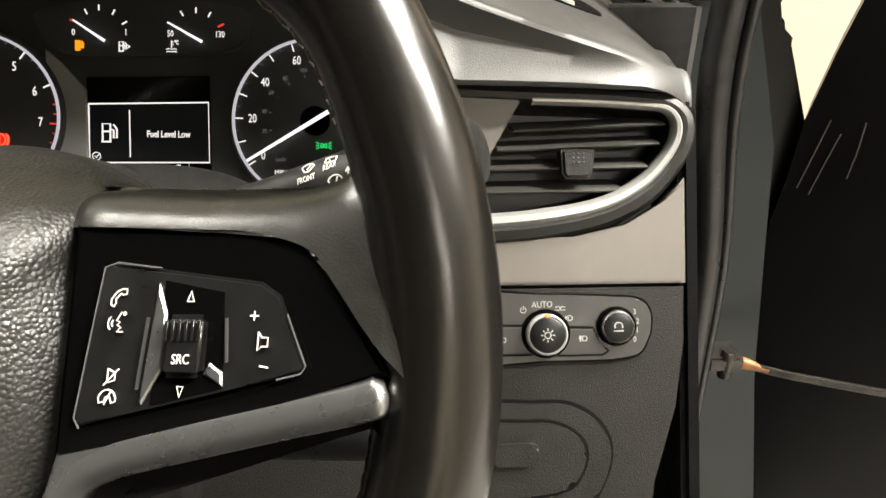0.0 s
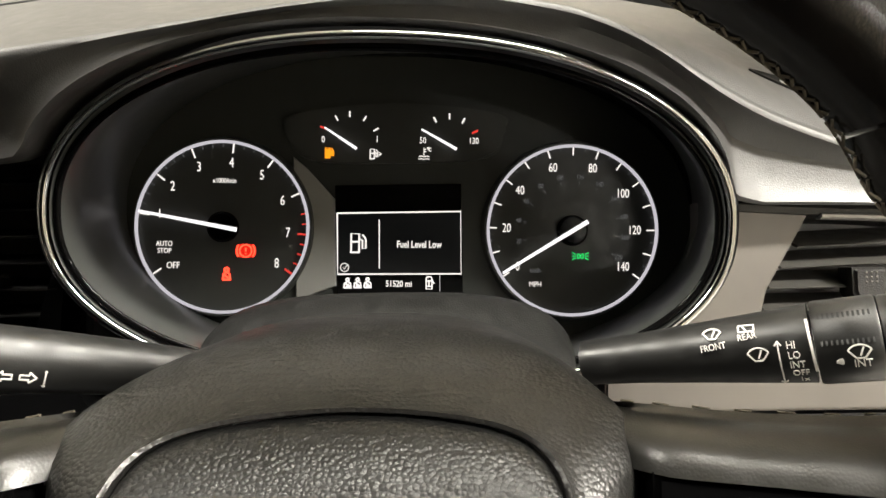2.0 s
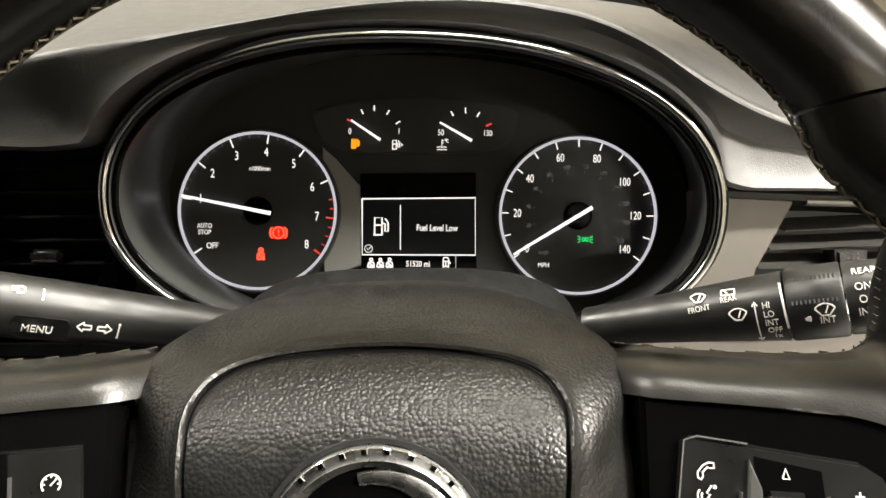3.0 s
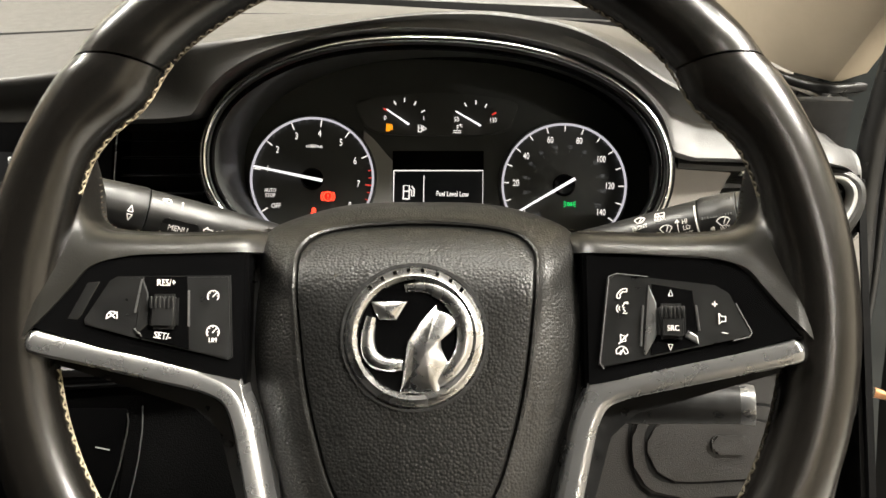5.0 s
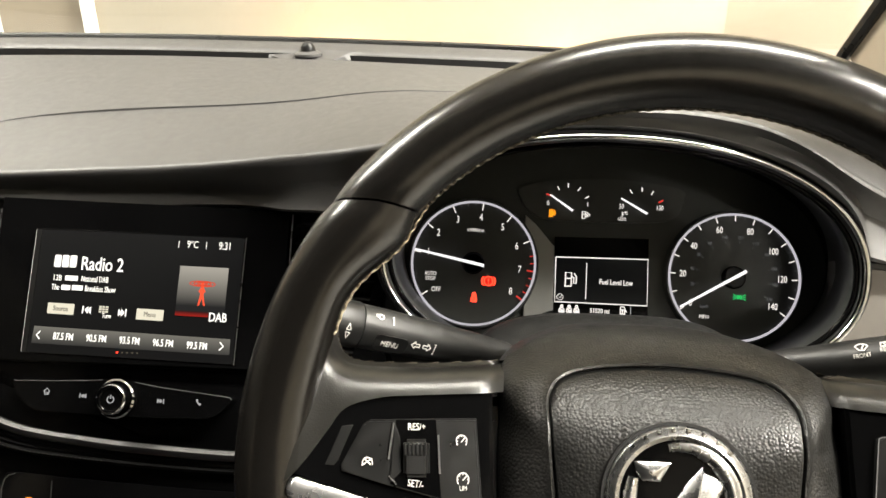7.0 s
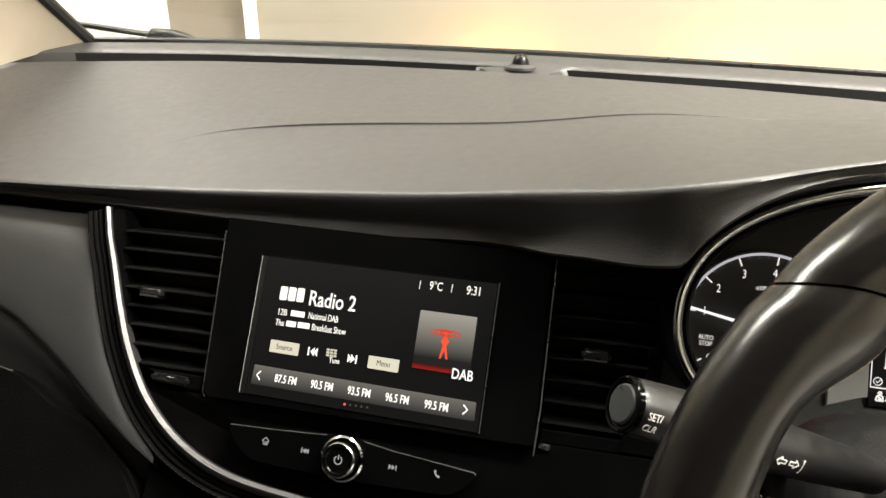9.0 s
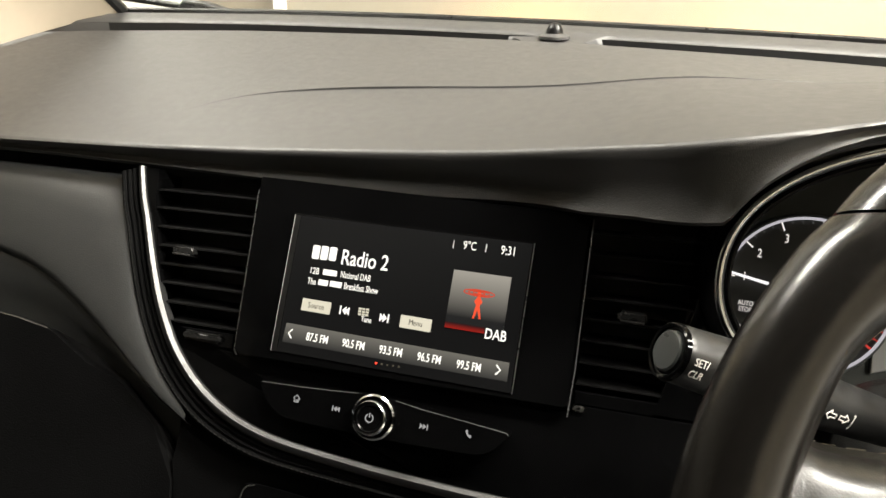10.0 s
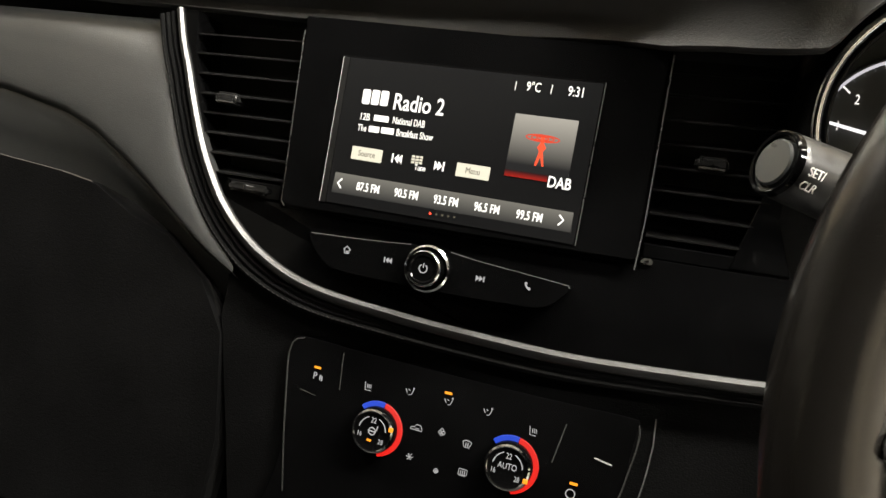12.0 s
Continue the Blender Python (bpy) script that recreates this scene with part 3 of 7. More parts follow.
sensor = thing("sun_sensor", pose(-0.324, 0.622, 1.1105), "small dark domed light sensor on the dashboard", "sensor")
part("collar", lathe([(0.0, 0.0), (0.017, 0.0), (0.017, 0.003), (0.012, 0.006), (0.010, 0.006)], 28), DASH_TOP, sensor)
part("dome", lathe([(0.0095, 0.004), (0.009, 0.010), (0.0065, 0.015), (0.003, 0.017), (0.0, 0.0175)], 24), HARD, sensor, "dark glossy dome")


# ---- steering wheel ----
def ray_radius(poly, c, a):
    """Distance from c to the outline in the direction a."""
    d = Vector((math.cos(a), math.sin(a)))
    best = 0.0
    n = len(poly)
    for i in range(n):
        p, q = Vector(poly[i][:2]) - c, Vector(poly[(i + 1) % n][:2]) - c
        e = q - p
        den = d.x * e.y - d.y * e.x
        if abs(den) < 1e-12:
            continue
        t = (p.x * e.y - p.y * e.x) / den
        s = (p.x * d.y - p.y * d.x) / den
        if t > 0 and -1e-9 <= s <= 1 + 1e-9:
            best = max(best, t)
    return best


def mirror(pts):
    return [(-0.982 * p[0], p[1] - 0.018 * abs(p[0])) for p in reversed(pts)]


WHEEL = local(0, 0, 1.0, 28.5)
wheel = thing("steering_wheel", WHEEL, "black leather steering wheel with silver spokes and control buttons", "steering wheel")
RIM_R, RIM_CY = 0.1828, 0.0072


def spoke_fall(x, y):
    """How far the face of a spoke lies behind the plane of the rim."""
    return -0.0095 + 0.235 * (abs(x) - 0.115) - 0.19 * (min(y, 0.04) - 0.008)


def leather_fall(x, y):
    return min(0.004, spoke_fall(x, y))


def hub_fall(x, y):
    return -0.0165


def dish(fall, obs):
    """Sets parts back into the dished wheel, sliding each point along its line from a fixed eye point."""
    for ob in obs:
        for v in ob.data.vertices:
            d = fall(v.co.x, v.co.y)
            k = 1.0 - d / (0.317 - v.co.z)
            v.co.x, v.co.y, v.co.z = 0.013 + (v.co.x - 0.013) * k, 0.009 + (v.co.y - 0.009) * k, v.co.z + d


RIM_TILT = 0.045


def bump(a, centre, width):
    """A soft swelling at the same place on both halves of the rim."""
    return sum(math.exp(-(((a - c + 180) % 360 - 180) / width) ** 2) for c in (centre, 180.0 - centre))


def rim_point(a, t, pinch=1.0, lift=0.0):
    """A point of the rim's skin: a degrees round the wheel, t round the section, 0 outside and 90 towards the driver."""
    ct, st = math.cos(t), math.sin(t)
    a += ct * 3.7 * (math.exp(-(((a - 139.7 + 180) % 360 - 180) / 9.0) ** 2) - math.exp(-(((a - 40.3 + 180) % 360 - 180) / 9.0) ** 2))
    ra = (0.0168 + (0.0052 * bump(a, 38.0, 6.0) - 0.0018 * bump(a, 26.0, 6.0)) * max(0.0, -ct)) * pinch + lift
    rb = (0.0150 + 0.0010 * bump(a, 36.0, 14.0)) * pinch + lift
    x, y = (RIM_R + ra * ct) * math.cos(radians(a)), RIM_CY + (RIM_R + ra * ct) * math.sin(radians(a))
    return x, y, -0.004 + RIM_TILT * y + rb * st


def rim_arc(a0, a1, n):
    rows = []
    for k in range(n + 1):
        pinch = 1.0 - 0.06 * math.exp(-((min(k, n - k) / 1.3) ** 2))
        rows.append([rim_point(a0 + (a1 - a0) * k / n, t, pinch) for t in np.linspace(0, 2 * math.pi, 32, endpoint=False)])
    bm, vs = grid(rows, closed_v=True)
    bm.faces.new(list(reversed(vs[0])))
    bm.faces.new(vs[-1])
    return bm


part("rim_top", rim_arc(40.5, 139.5, 70), LEATHER, wheel, "smooth black leather rim")
part("rim_grip", rim_arc(139.9, 222, 56), LEATHER, wheel, "worn black leather grip")
part("rim_grip", rim_arc(-42, 40.1, 56), LEATHER, wheel, "worn black leather grip")
part("rim_bottom", rim_arc(222.4, 317.6, 48), LEATHER, wheel)


def stitching(a0, a1, n):
    """Crossed stitches along the inner side of the rim."""
    bm = bmesh.new()
    for k in range(n):
        p, q = a0 + (a1 - a0) * k / n, a0 + (a1 - a0) * (k + 0.9) / n
        for s0, s1 in ((0.10, -0.11), (-0.11, 0.10)):
            line = [rim_point(p + (q - p) * f, math.pi + 0.12 + s0 + (s1 - s0) * f, 1.0, 0.0001 + 0.0005 * math.sin(math.pi * f)) for f in (0.0, 0.5, 1.0)]
            tube(line, 0.00042, 5, bm=bm)
    return bm


tagged(part("rim_stitching", stitching(43, 137, 46), THREAD_DARK, wheel, "dull zigzag seam inside the rim"), kind="stuff")
tagged(part("rim_stitching", stitching(137.5, 160, 13), THREAD, wheel, "pale zigzag seam"), kind="stuff")
tagged(part("rim_stitching", stitching(20, 42.5, 13), THREAD_DARK, wheel), kind="stuff")
tagged(part("rim_stitching", stitching(188, 221, 17), THREAD, wheel, "pale zigzag seam"), kind="stuff")
tagged(part("rim_stitching", stitching(-41, -8, 17), THREAD_DARK, wheel), kind="stuff")

SPOKE_TOP = [(-0.166, 0.088), (-0.1622, 0.077), (-0.1605, 0.067), (-0.1585, 0.0590), (-0.1540, 0.0525), (-0.1430, 0.0488), (-0.110, 0.0478), (-0.078, 0.0490), (-0.060, 0.0495)]
SPOKE_LOW = [(-0.1765, -0.0020), (-0.1715, 0.0035), (-0.1635, 0.0118), (-0.1545, 0.0222), (-0.1460, 0.0312), (-0.129, 0.0356), (-0.108, 0.0366), (-0.078, 0.0374), (-0.060, 0.0376)]
HOUSING = [(-0.076, 0.0392), (-0.120, 0.0378), (-0.1442, 0.0367), (-0.1535, 0.0284), (-0.1755, 0.0030), (-0.120, -0.0122), (-0.0765, -0.0215)]
SILVER = [(-0.1752, -0.0010), (-0.168, -0.0038), (-0.145, -0.0088), (-0.115, -0.0155), (-0.094, -0.0206), (-0.0830, -0.0262), (-0.0775, -0.0360), (-0.0735, -0.0520), (-0.0675, -0.0790), (-0.0585, -0.1100), (-0.0500, -0.1450)]
BEHIND = [(-0.183, 0.006), (-0.160, 0.026), (-0.07, 0.035), (-0.05, -0.14), (-0.06, -0.14), (-0.080, -0.080), (-0.0865, -0.042), (-0.100, -0.030), (-0.160, -0.016), (-0.184, -0.010)]
for flip in (False, True):
    f = mirror if flip else (lambda p: p)
    g = -1 if flip else 1
    up_line = smooth_line([(*p, 0) for p in SPOKE_TOP], 6)
    low_line = smooth_line([(*p, 0) for p in SPOKE_LOW], 6)
    rows = []
    for i, (a, b) in enumerate(zip(up_line, low_line)):
        back = 0.012 - 0.008 * min(1.0, i / (0.8 * len(up_line)))
        sink = 0.022 * max(0.0, (a.x + 0.080) / 0.020) ** 1.5
        row = []
        for k in range(9):
            t = math.pi / 2 * k / 8
            p = b + (a - b) * math.sin(t)
            row.append((p.x * g, p.y, -0.020 - sink + 0.0245 * math.cos(t)))
        rows.append([(a.x * g, a.y - 0.006, -0.026 - back), (a.x * g, a.y + 0.0005, -0.022 - back), (a.x * g, a.y + 0.0015, -0.018 - back), (a.x * g, a.y + 0.0015, -0.020 - 0.5 * back)] + list(reversed(row)) + [(b.x * g, b.y, -0.008)])
    part("spoke_leather", grid(rows)[0], SPOKE, wheel, "worn leather spoke cover", angle=70)
    seam = bmesh.new()
    for i in range(6, len(up_line) - 2, 2):
        back = 0.012 - 0.008 * min(1.0, i / (0.8 * len(up_line)))
        p, q = up_line[i], up_line[i + 1]
        tube([(p.x * g, p.y + 0.0012, -0.0215 - back), (q.x * g, q.y + 0.0018, -0.0185 - back)], 0.00035, 5, bm=seam)
    tagged(part("stitching", seam, THREAD_DARK, wheel, "dull stitches along the spoke"), kind="stuff")
    part("switch_housing", prism(f(HOUSING), -0.012, 0.0030, 0.0015, 2), GLOSS, wheel, "gloss black switch housing")
    line = smooth_line([(*p, 0.0) for p in f(SILVER)], 8)
    if flip:
        line = list(reversed(line))
    part("spoke_trim", sweep(line, [(-0.0062, -0.014), (-0.0062, -0.0012), (-0.0056, 0.0014), (-0.0042, 0.0031), (0.0, 0.0040), (0.0040, 0.0033), (0.0054, 0.0016), (0.0060, -0.0012), (0.0060, -0.014)], scale=lambda q: min(1.0, 0.35 + 12 * q) * (1.0 - 0.12 * q)), SATIN, wheel, "satin silver spoke trim")
    part("trim_corner", prism(f([(-0.1020, -0.0140), (-0.0775, -0.0192), (-0.0705, -0.0480), (-0.0765, -0.0400), (-0.0830, -0.0270), (-0.0940, -0.0205)]), -0.010, 0.0032, 0.0010, 2), SATIN, wheel, "satin corner of the spoke trim")
    part("spoke_back", prism(f(BEHIND), -0.030, -0.009, 0.004, 2), HARD, wheel)

PAD_C = Vector((0.0, -0.02))
half = [(0, 0.0720), (0.032, 0.0705), (0.055, 0.0640), (0.0720, 0.0530), (0.0765, 0.0420), (0.0745, 0.028), (0.0750, 0.012), (0.0735, -0.016), (0.0685, -0.045), (0.0628, -0.072), (0.054, -0.095), (0.035, -0.112), (0, -0.117)]
PAD_OUT = smooth_line([(*p, 0) for p in half] + [(-p[0], p[1], 0) for p in reversed(half[1:-1])], 4, True)
half = [(0, 0.0520), (0.030, 0.0500), (0.0465, 0.0455), (0.0525, 0.0370), (0.0522, 0.028), (0.0508, 0.010), (0.0470, -0.02), (0.0415, -0.044), (0.0340, -0.066), (0.022, -0.083), (0, -0.090)]
PAD_IN = smooth_line([(*p, 0) for p in half] + [(-p[0], p[1], 0) for p in reversed(half[1:-1])], 4, True)
angles = [2 * math.pi * k / 160 for k in range(160)]
R_OUT, R_IN = [ray_radius(PAD_OUT, PAD_C, a) for a in angles], [ray_radius(PAD_IN, PAD_C, a) for a in angles]


def pad_rings(spec):
    rows = []
    for kind, k, z in spec:
        row = []
        for a, ro, ri in zip(angles, R_OUT, R_IN):
            crown = max(0.0, math.sin(a)) ** 2.5
            if kind == "m":
                r = ri + (ro - ri) * ((1 - crown) * k + crown * (1 - (1 - k) ** 1.7))
                zz = 0.0130 - (1 - crown) * 0.018 * k ** 1.7 - crown * 0.059 * k
                rb = ri
            else:
                r = ri + k * 0.001 if kind == "i" else ro + k * 0.001 if kind == "o" else ri * k
                zz = z - (0.042 * crown if kind == "o" else 0.0)
                rb = min(r, ri)
            # the upper part of the face falls back towards the dashboard
            fall = max(0.0, PAD_C.y + rb * math.sin(a) - 0.016) / 0.036
            row.append((PAD_C.x + r * math.cos(a), PAD_C.y + r * math.sin(a), zz - 0.0295 * fall ** 2))
        rows.append(row)
    return grid(rows, closed_v=True)[0]


part("airbag_surround", pad_rings([("o", 1.5, -0.050), ("o", 1.2, -0.040)] + [("m", k / 14, 0.0) for k in range(14, 1, -1)] + [("i", 2.2, 0.0135), ("i", 1.0, 0.0134), ("i", 0.5, 0.0120), ("i", 0.2, 0.0105)]), PAD_SMOOTH, wheel, "worn smooth edge of the airbag cover")
part("airbag_cover", pad_rings([("i", 0.1, 0.0105), ("i", -0.3, 0.0122), ("i", -1.2, 0.0136), ("i", -4, 0.0142), ("f", 0.8, 0.0148), ("f", 0.6, 0.0153), ("f", 0.4, 0.0156), ("f", 0.2, 0.0157), ("f", 0.001, 0.0157)]), PAD_GRAIN, wheel, "grained black airbag cover with a seam")

# round chrome badge with plain shapes
part("badge_plate", lathe([(0.0, 0.0165), (0.024, 0.0165), (0.0245, 0.0150)], 48), GLOSS, wheel)
badge = part("badge_ring", lathe([(0.0300, 0.0130), (0.0302, 0.0160), (0.0292, 0.0176), (0.0275, 0.0178), (0.0262, 0.0186), (0.0245, 0.0180), (0.0240, 0.0160)], 72), BADGE_CHROME, wheel, "chrome badge ring")
part("badge_groove", lathe([(0.0316, 0.0150), (0.0316, 0.0164), (0.0302, 0.0164), (0.0302, 0.0150)], 72), DARK, wheel)
for k, a in enumerate((132, 119, 107, 95, 83, 70, 57, 45)):
    ca, sa = math.cos(radians(a)), math.sin(radians(a))
    part("raised_bar", prism([(0.0285 * ca - s * 0.0009 * sa + d * ca, 0.0285 * sa + s * 0.0009 * ca + d * sa) for s, d in ((-1, -0.0009), (1, -0.0009), (1, 0.0009), (-1, 0.0009))], 0.0165, 0.0183, 0.0002, 1), CHROME, badge)
FLAG = [(-0.0185, 0.0150), (-0.0030, 0.0152), (-0.0078, 0.0072), (-0.0150, 0.0072), (-0.0172, 0.0105)]
BODYSHAPE = [(0.0095, 0.0145), (0.0098, 0.0118), (0.0150, 0.0098), (0.0182, 0.0068), (0.0172, 0.0040), (0.0140, 0.0060), (0.0108, 0.0030), (0.0115, -0.0050), (0.0142, -0.0105), (0.0100, -0.0240), (-0.0060, -0.0235), (-0.0045, -0.0130), (-0.0030, -0.0020), (0.0030, 0.0070)]


def domed(pts, centre, z0, h):
    """A cast shape with a rounded back."""
    fine = [Vector(p).lerp(Vector(pts[(i + 1) % len(pts)]), k / 5) for i, p in enumerate(pts) for k in range(5)]
    c = Vector(centre)
    rows = [[(*p, z0) for p in fine]] + [[(*(c + (p - c) * k), z0 + 0.0010 + h * (1 - k ** 2.4)) for p in fine] for k in (0.995, 0.96, 0.88, 0.76, 0.6, 0.42, 0.22, 0.01)]
    return grid(rows, closed_v=True)[0]


def crescent(path, w, h, z0, thin):
    half = [(w * math.cos(a), h * math.sin(a)) for a in np.linspace(0, math.pi, 11)]
    return sweep([(p[0], p[1], z0) for p in path], half, scale=thin)


part("badge_flag", domed(FLAG, (-0.0112, 0.0110), 0.0160, 0.0018), BADGE_CHROME, wheel, angle=60)
part("badge_shape", domed(BODYSHAPE, (0.0045, -0.0070), 0.0160, 0.0042), BADGE_CHROME, wheel, angle=60)
part("badge_hook", crescent([(p.x, p.y) for p in smooth_line([(-0.0185, 0.0085, 0), (-0.0200, -0.001, 0), (-0.0185, -0.0080, 0), (-0.0130, -0.0115, 0), (-0.0050, -0.0118, 0)], 6)], 0.0032, 0.0030, 0.0160, lambda f: 0.75 + 0.35 * math.sin(math.pi * f)), BADGE_CHROME, wheel, angle=60)
part("badge_crescent", crescent(arc(0.0012, 0.0008, 0.0208, 105, -66, 40), 0.0042, 0.0034, 0.0158, lambda f: 0.15 + 0.85 * math.sin(math.pi * min(1.0, 0.12 + 0.62 * f))), BADGE_CHROME, wheel, angle=60)


# ---- controls on the spokes ----
def icon(name, lines, x, y, s, parent, mat=None, w=0.00040, z=0.0053):
    return part(name, strokes(at(x, y, s * 0.88, lines), w, z), mat or WHITE_INK, parent)


def ring_line(r, n=16, cx=0.0, cy=0.0):
    return arc(cx, cy, r, 0, 360, n)


PHONE = [[(-0.6, -0.5), (-0.6, -0.1), (-0.2, 0.4), (0.2, 0.6), (0.6, 0.6), (0.6, 0.25), (0.3, 0.2), (0.15, 0.3), (-0.25, -0.1), (-0.2, -0.35), (-0.35, -0.6), (-0.6, -0.5)]]
VOICE = [[(0.5, 0.8), (0.1, 0.2), (0.4, 0.1), (0.2, -0.1), (0.5, -0.3), (0.2, -0.6), (0.7, -0.6)], arc(0.0, 0, 0.3, 130, 230, 5), arc(0.0, 0, 0.6, 130, 230, 5), ring_line(0.1, 8, 0.75, 0.7)]
MUTE = [[(-0.3, 0.6), (-0.3, -0.5), (0.4, -0.3), (0.4, 0.3), (-0.3, 0.6)], [(-0.6, -0.7), (0.7, 0.6)]]
HANG = [arc(0, -0.1, 0.7, 160, 20, 8), [(-0.7, 0.1), (-0.6, -0.3), (-0.2, -0.2), (-0.1, 0.1), (0.2, 0.1), (0.4, -0.3), (0.7, -0.2), (0.7, 0.1)], [(-0.2, -0.4), (0.3, 0.5)]]
TRI_UP = [[(-0.4, -0.5), (0.4, -0.5), (0.0, 0.6), (-0.4, -0.5)]]
TRI_DOWN = [[(-0.4, 0.5), (0.4, 0.5), (0.0, -0.6), (-0.4, 0.5)]]
PLUS = [[(-0.5, 0), (0.5, 0)], [(0, -0.5), (0, 0.5)]]
MINUS = [[(-0.6, 0.1), (0.6, -0.1)]]
SPEAKER = [[(-0.4, 0.8), (-0.4, -0.7), (-0.05, -0.35), (0.5, -0.35), (0.5, 0.35), (-0.05, 0.35), (-0.4, 0.8)]]
GAUGE = [arc(0, -0.1, 0.75, 220, -40, 14), [(-0.05, -0.2), (0.45, 0.3)]] + [[(0.5 * math.cos(radians(a)), -0.1 + 0.5 * math.sin(radians(a))), (0.65 * math.cos(radians(a)), -0.1 + 0.65 * math.sin(radians(a)))] for a in (180, 135, 90, 45, 0)]
CANCEL = [arc(0, -0.2, 0.8, 200, -20, 12), [(-0.9, -0.5), (0.8, 0.5)], [(-0.5, 0.5), (0.5, -0.4)]]


def rocker(name, x, y, parent):
    r = part(name, block(x - 0.0062, x + 0.0062, y - 0.0078, y + 0.0078, 0.003, 0.0085, 0.0018, 3), BUTTON, parent, "ribbed black rocker switch")
    for k in range(6):
        part("rib", block(x - 0.0055 + k * 0.0019, x - 0.0045 + k * 0.0019, y + 0.0015, y + 0.0068, 0.0080, 0.0091, 0.0002, 1), BUTTON, r)
    return r


def bar_trim(p, q, w, parent):
    return part("chrome_strip", sweep([(p[0], p[1], 0.0050), (q[0], q[1], 0.0050)], [(-w / 2, 0), (w / 2, 0), (w / 4, 0.0010), (-w / 4, 0.0010)]), SATIN, parent)


right_keys = part("button_pad", prism([(0.0850, 0.0262), (0.0880, 0.0278), (0.1330, 0.0230), (0.1390, 0.0195), (0.1478, 0.0020), (0.1470, 0.0005), (0.1250, -0.0042), (0.1000, -0.0095), (0.0830, -0.0135), (0.0808, -0.0125)], 0.002, 0.0048, 0.0008, 2), BUTTON, wheel, "black control button pad")
for edge in ([(0.103, 0.0266), (0.0895, 0.0280), (0.0858, 0.0268), (0.0843, 0.015), (0.0812, -0.0115), (0.0830, -0.0140)], [(0.1415, 0.0150), (0.1482, 0.0022), (0.1470, 0.0003), (0.140, -0.0012)]):
    part("pad_edge", strokes([edge], 0.0004, 0.0047), CLUSTER_GREY, right_keys, "thin grey edge line")
part("rocker_well", prism([(0.1045, 0.0235), (0.1225, 0.0205), (0.1245, -0.0035), (0.1035, -0.0080)], 0.0046, 0.0052, 0.0002, 1), GLOSS, right_keys)
part("chrome_facet", prism([(0.1030, 0.0228), (0.1062, 0.0150), (0.1062, 0.0010), (0.1012, -0.0078), (0.1005, -0.0070)], 0.0046, 0.0062, 0.0010, 1), SATIN, right_keys, "bright facet beside the rocker")
part("chrome_facet", prism([(0.1185, 0.0000), (0.1245, -0.0030), (0.1242, 0.0005), (0.1200, 0.0030)], 0.0046, 0.0060, 0.0006, 1), SATIN, right_keys)
bar_trim((0.1005, 0.0140), (0.0992, -0.0040), 0.0010, right_keys)
bar_trim((0.1238, 0.0140), (0.1250, 0.0030), 0.0010, right_keys)
rk = rocker("rocker", 0.1125, 0.0070, right_keys)
lettering("lettering", "SRC", 0.1125, 0.0040, 0.0087, 0.0035, WHITE_INK, rk, 0.85)
for nm, ln, x, y, s in (("phone_icon", PHONE, 0.0912, 0.0190, 0.0042), ("voice_icon", VOICE, 0.0908, 0.0125, 0.0040), ("mute_icon", MUTE, 0.0912, -0.0008, 0.0036), ("hang_up_icon", HANG, 0.0907, -0.0063, 0.0042),
                        ("up_icon", TRI_UP, 0.1127, 0.0193, 0.0027), ("down_icon", TRI_DOWN, 0.1121, -0.0043, 0.0027), ("plus_icon", PLUS, 0.1320, 0.0146, 0.0028), ("speaker_icon", SPEAKER, 0.1350, 0.0081, 0.0036), ("minus_icon", MINUS, 0.1361, 0.0020, 0.0024)):
    icon(nm, ln, x, y, s, right_keys)

left_keys = part("button_pad", prism([(-0.0835, 0.0268), (-0.1345, 0.0262), (-0.1375, 0.0245), (-0.1485, 0.0070), (-0.1480, 0.0045), (-0.1255, -0.0010), (-0.0835, -0.0108), (-0.0815, -0.0095)], 0.002, 0.0048, 0.0008, 2), BUTTON, wheel, "black control button pad")
part("rocker_well", prism([(-0.1215, 0.0262), (-0.1025, 0.0262), (-0.1005, -0.0062), (-0.1245, -0.0005)], 0.0046, 0.0052, 0.0002, 1), GLOSS, left_keys)
part("chrome_facet", prism([(-0.1222, 0.0258), (-0.1195, 0.0190), (-0.1190, 0.0050), (-0.1240, 0.0005), (-0.1250, 0.0005)], 0.0046, 0.0058, 0.0006, 1), BUTTON, left_keys)
bar_trim((-0.1225, 0.0250), (-0.1252, 0.0100), 0.0010, left_keys)
bar_trim((-0.1250, 0.0030), (-0.1215, -0.0005), 0.0008, left_keys)
bar_trim((-0.1015, 0.0200), (-0.1010, 0.0040), 0.0009, left_keys)
rocker("rocker", -0.1118, 0.0105, left_keys)
lettering("lettering", "RES/+", -0.1116, 0.0233, 0.0055, 0.0042, WHITE_INK, left_keys, 0.85)
lettering("lettering", "SET/-", -0.1124, -0.0003, 0.0055, 0.0042, WHITE_INK, left_keys, 0.85, -8)
icon("cancel_icon", CANCEL, -0.1353, 0.0088, 0.0034, left_keys)
icon("cruise_icon", GAUGE, -0.0905, 0.0178, 0.0038, left_keys)
icon("limiter_icon", GAUGE, -0.0901, 0.0020, 0.0042, left_keys)
lettering("lettering", "LIM", -0.0901, -0.0020, 0.0053, 0.0027, WHITE_INK, left_keys, 0.9)
part("finger_slot", prism([(-0.1565, 0.0072), (-0.1480, 0.0235), (-0.1425, 0.0240), (-0.1500, 0.0090), (-0.1520, 0.0068)], 0.0028, 0.0034, 0.0003, 1), BUTTON, wheel)

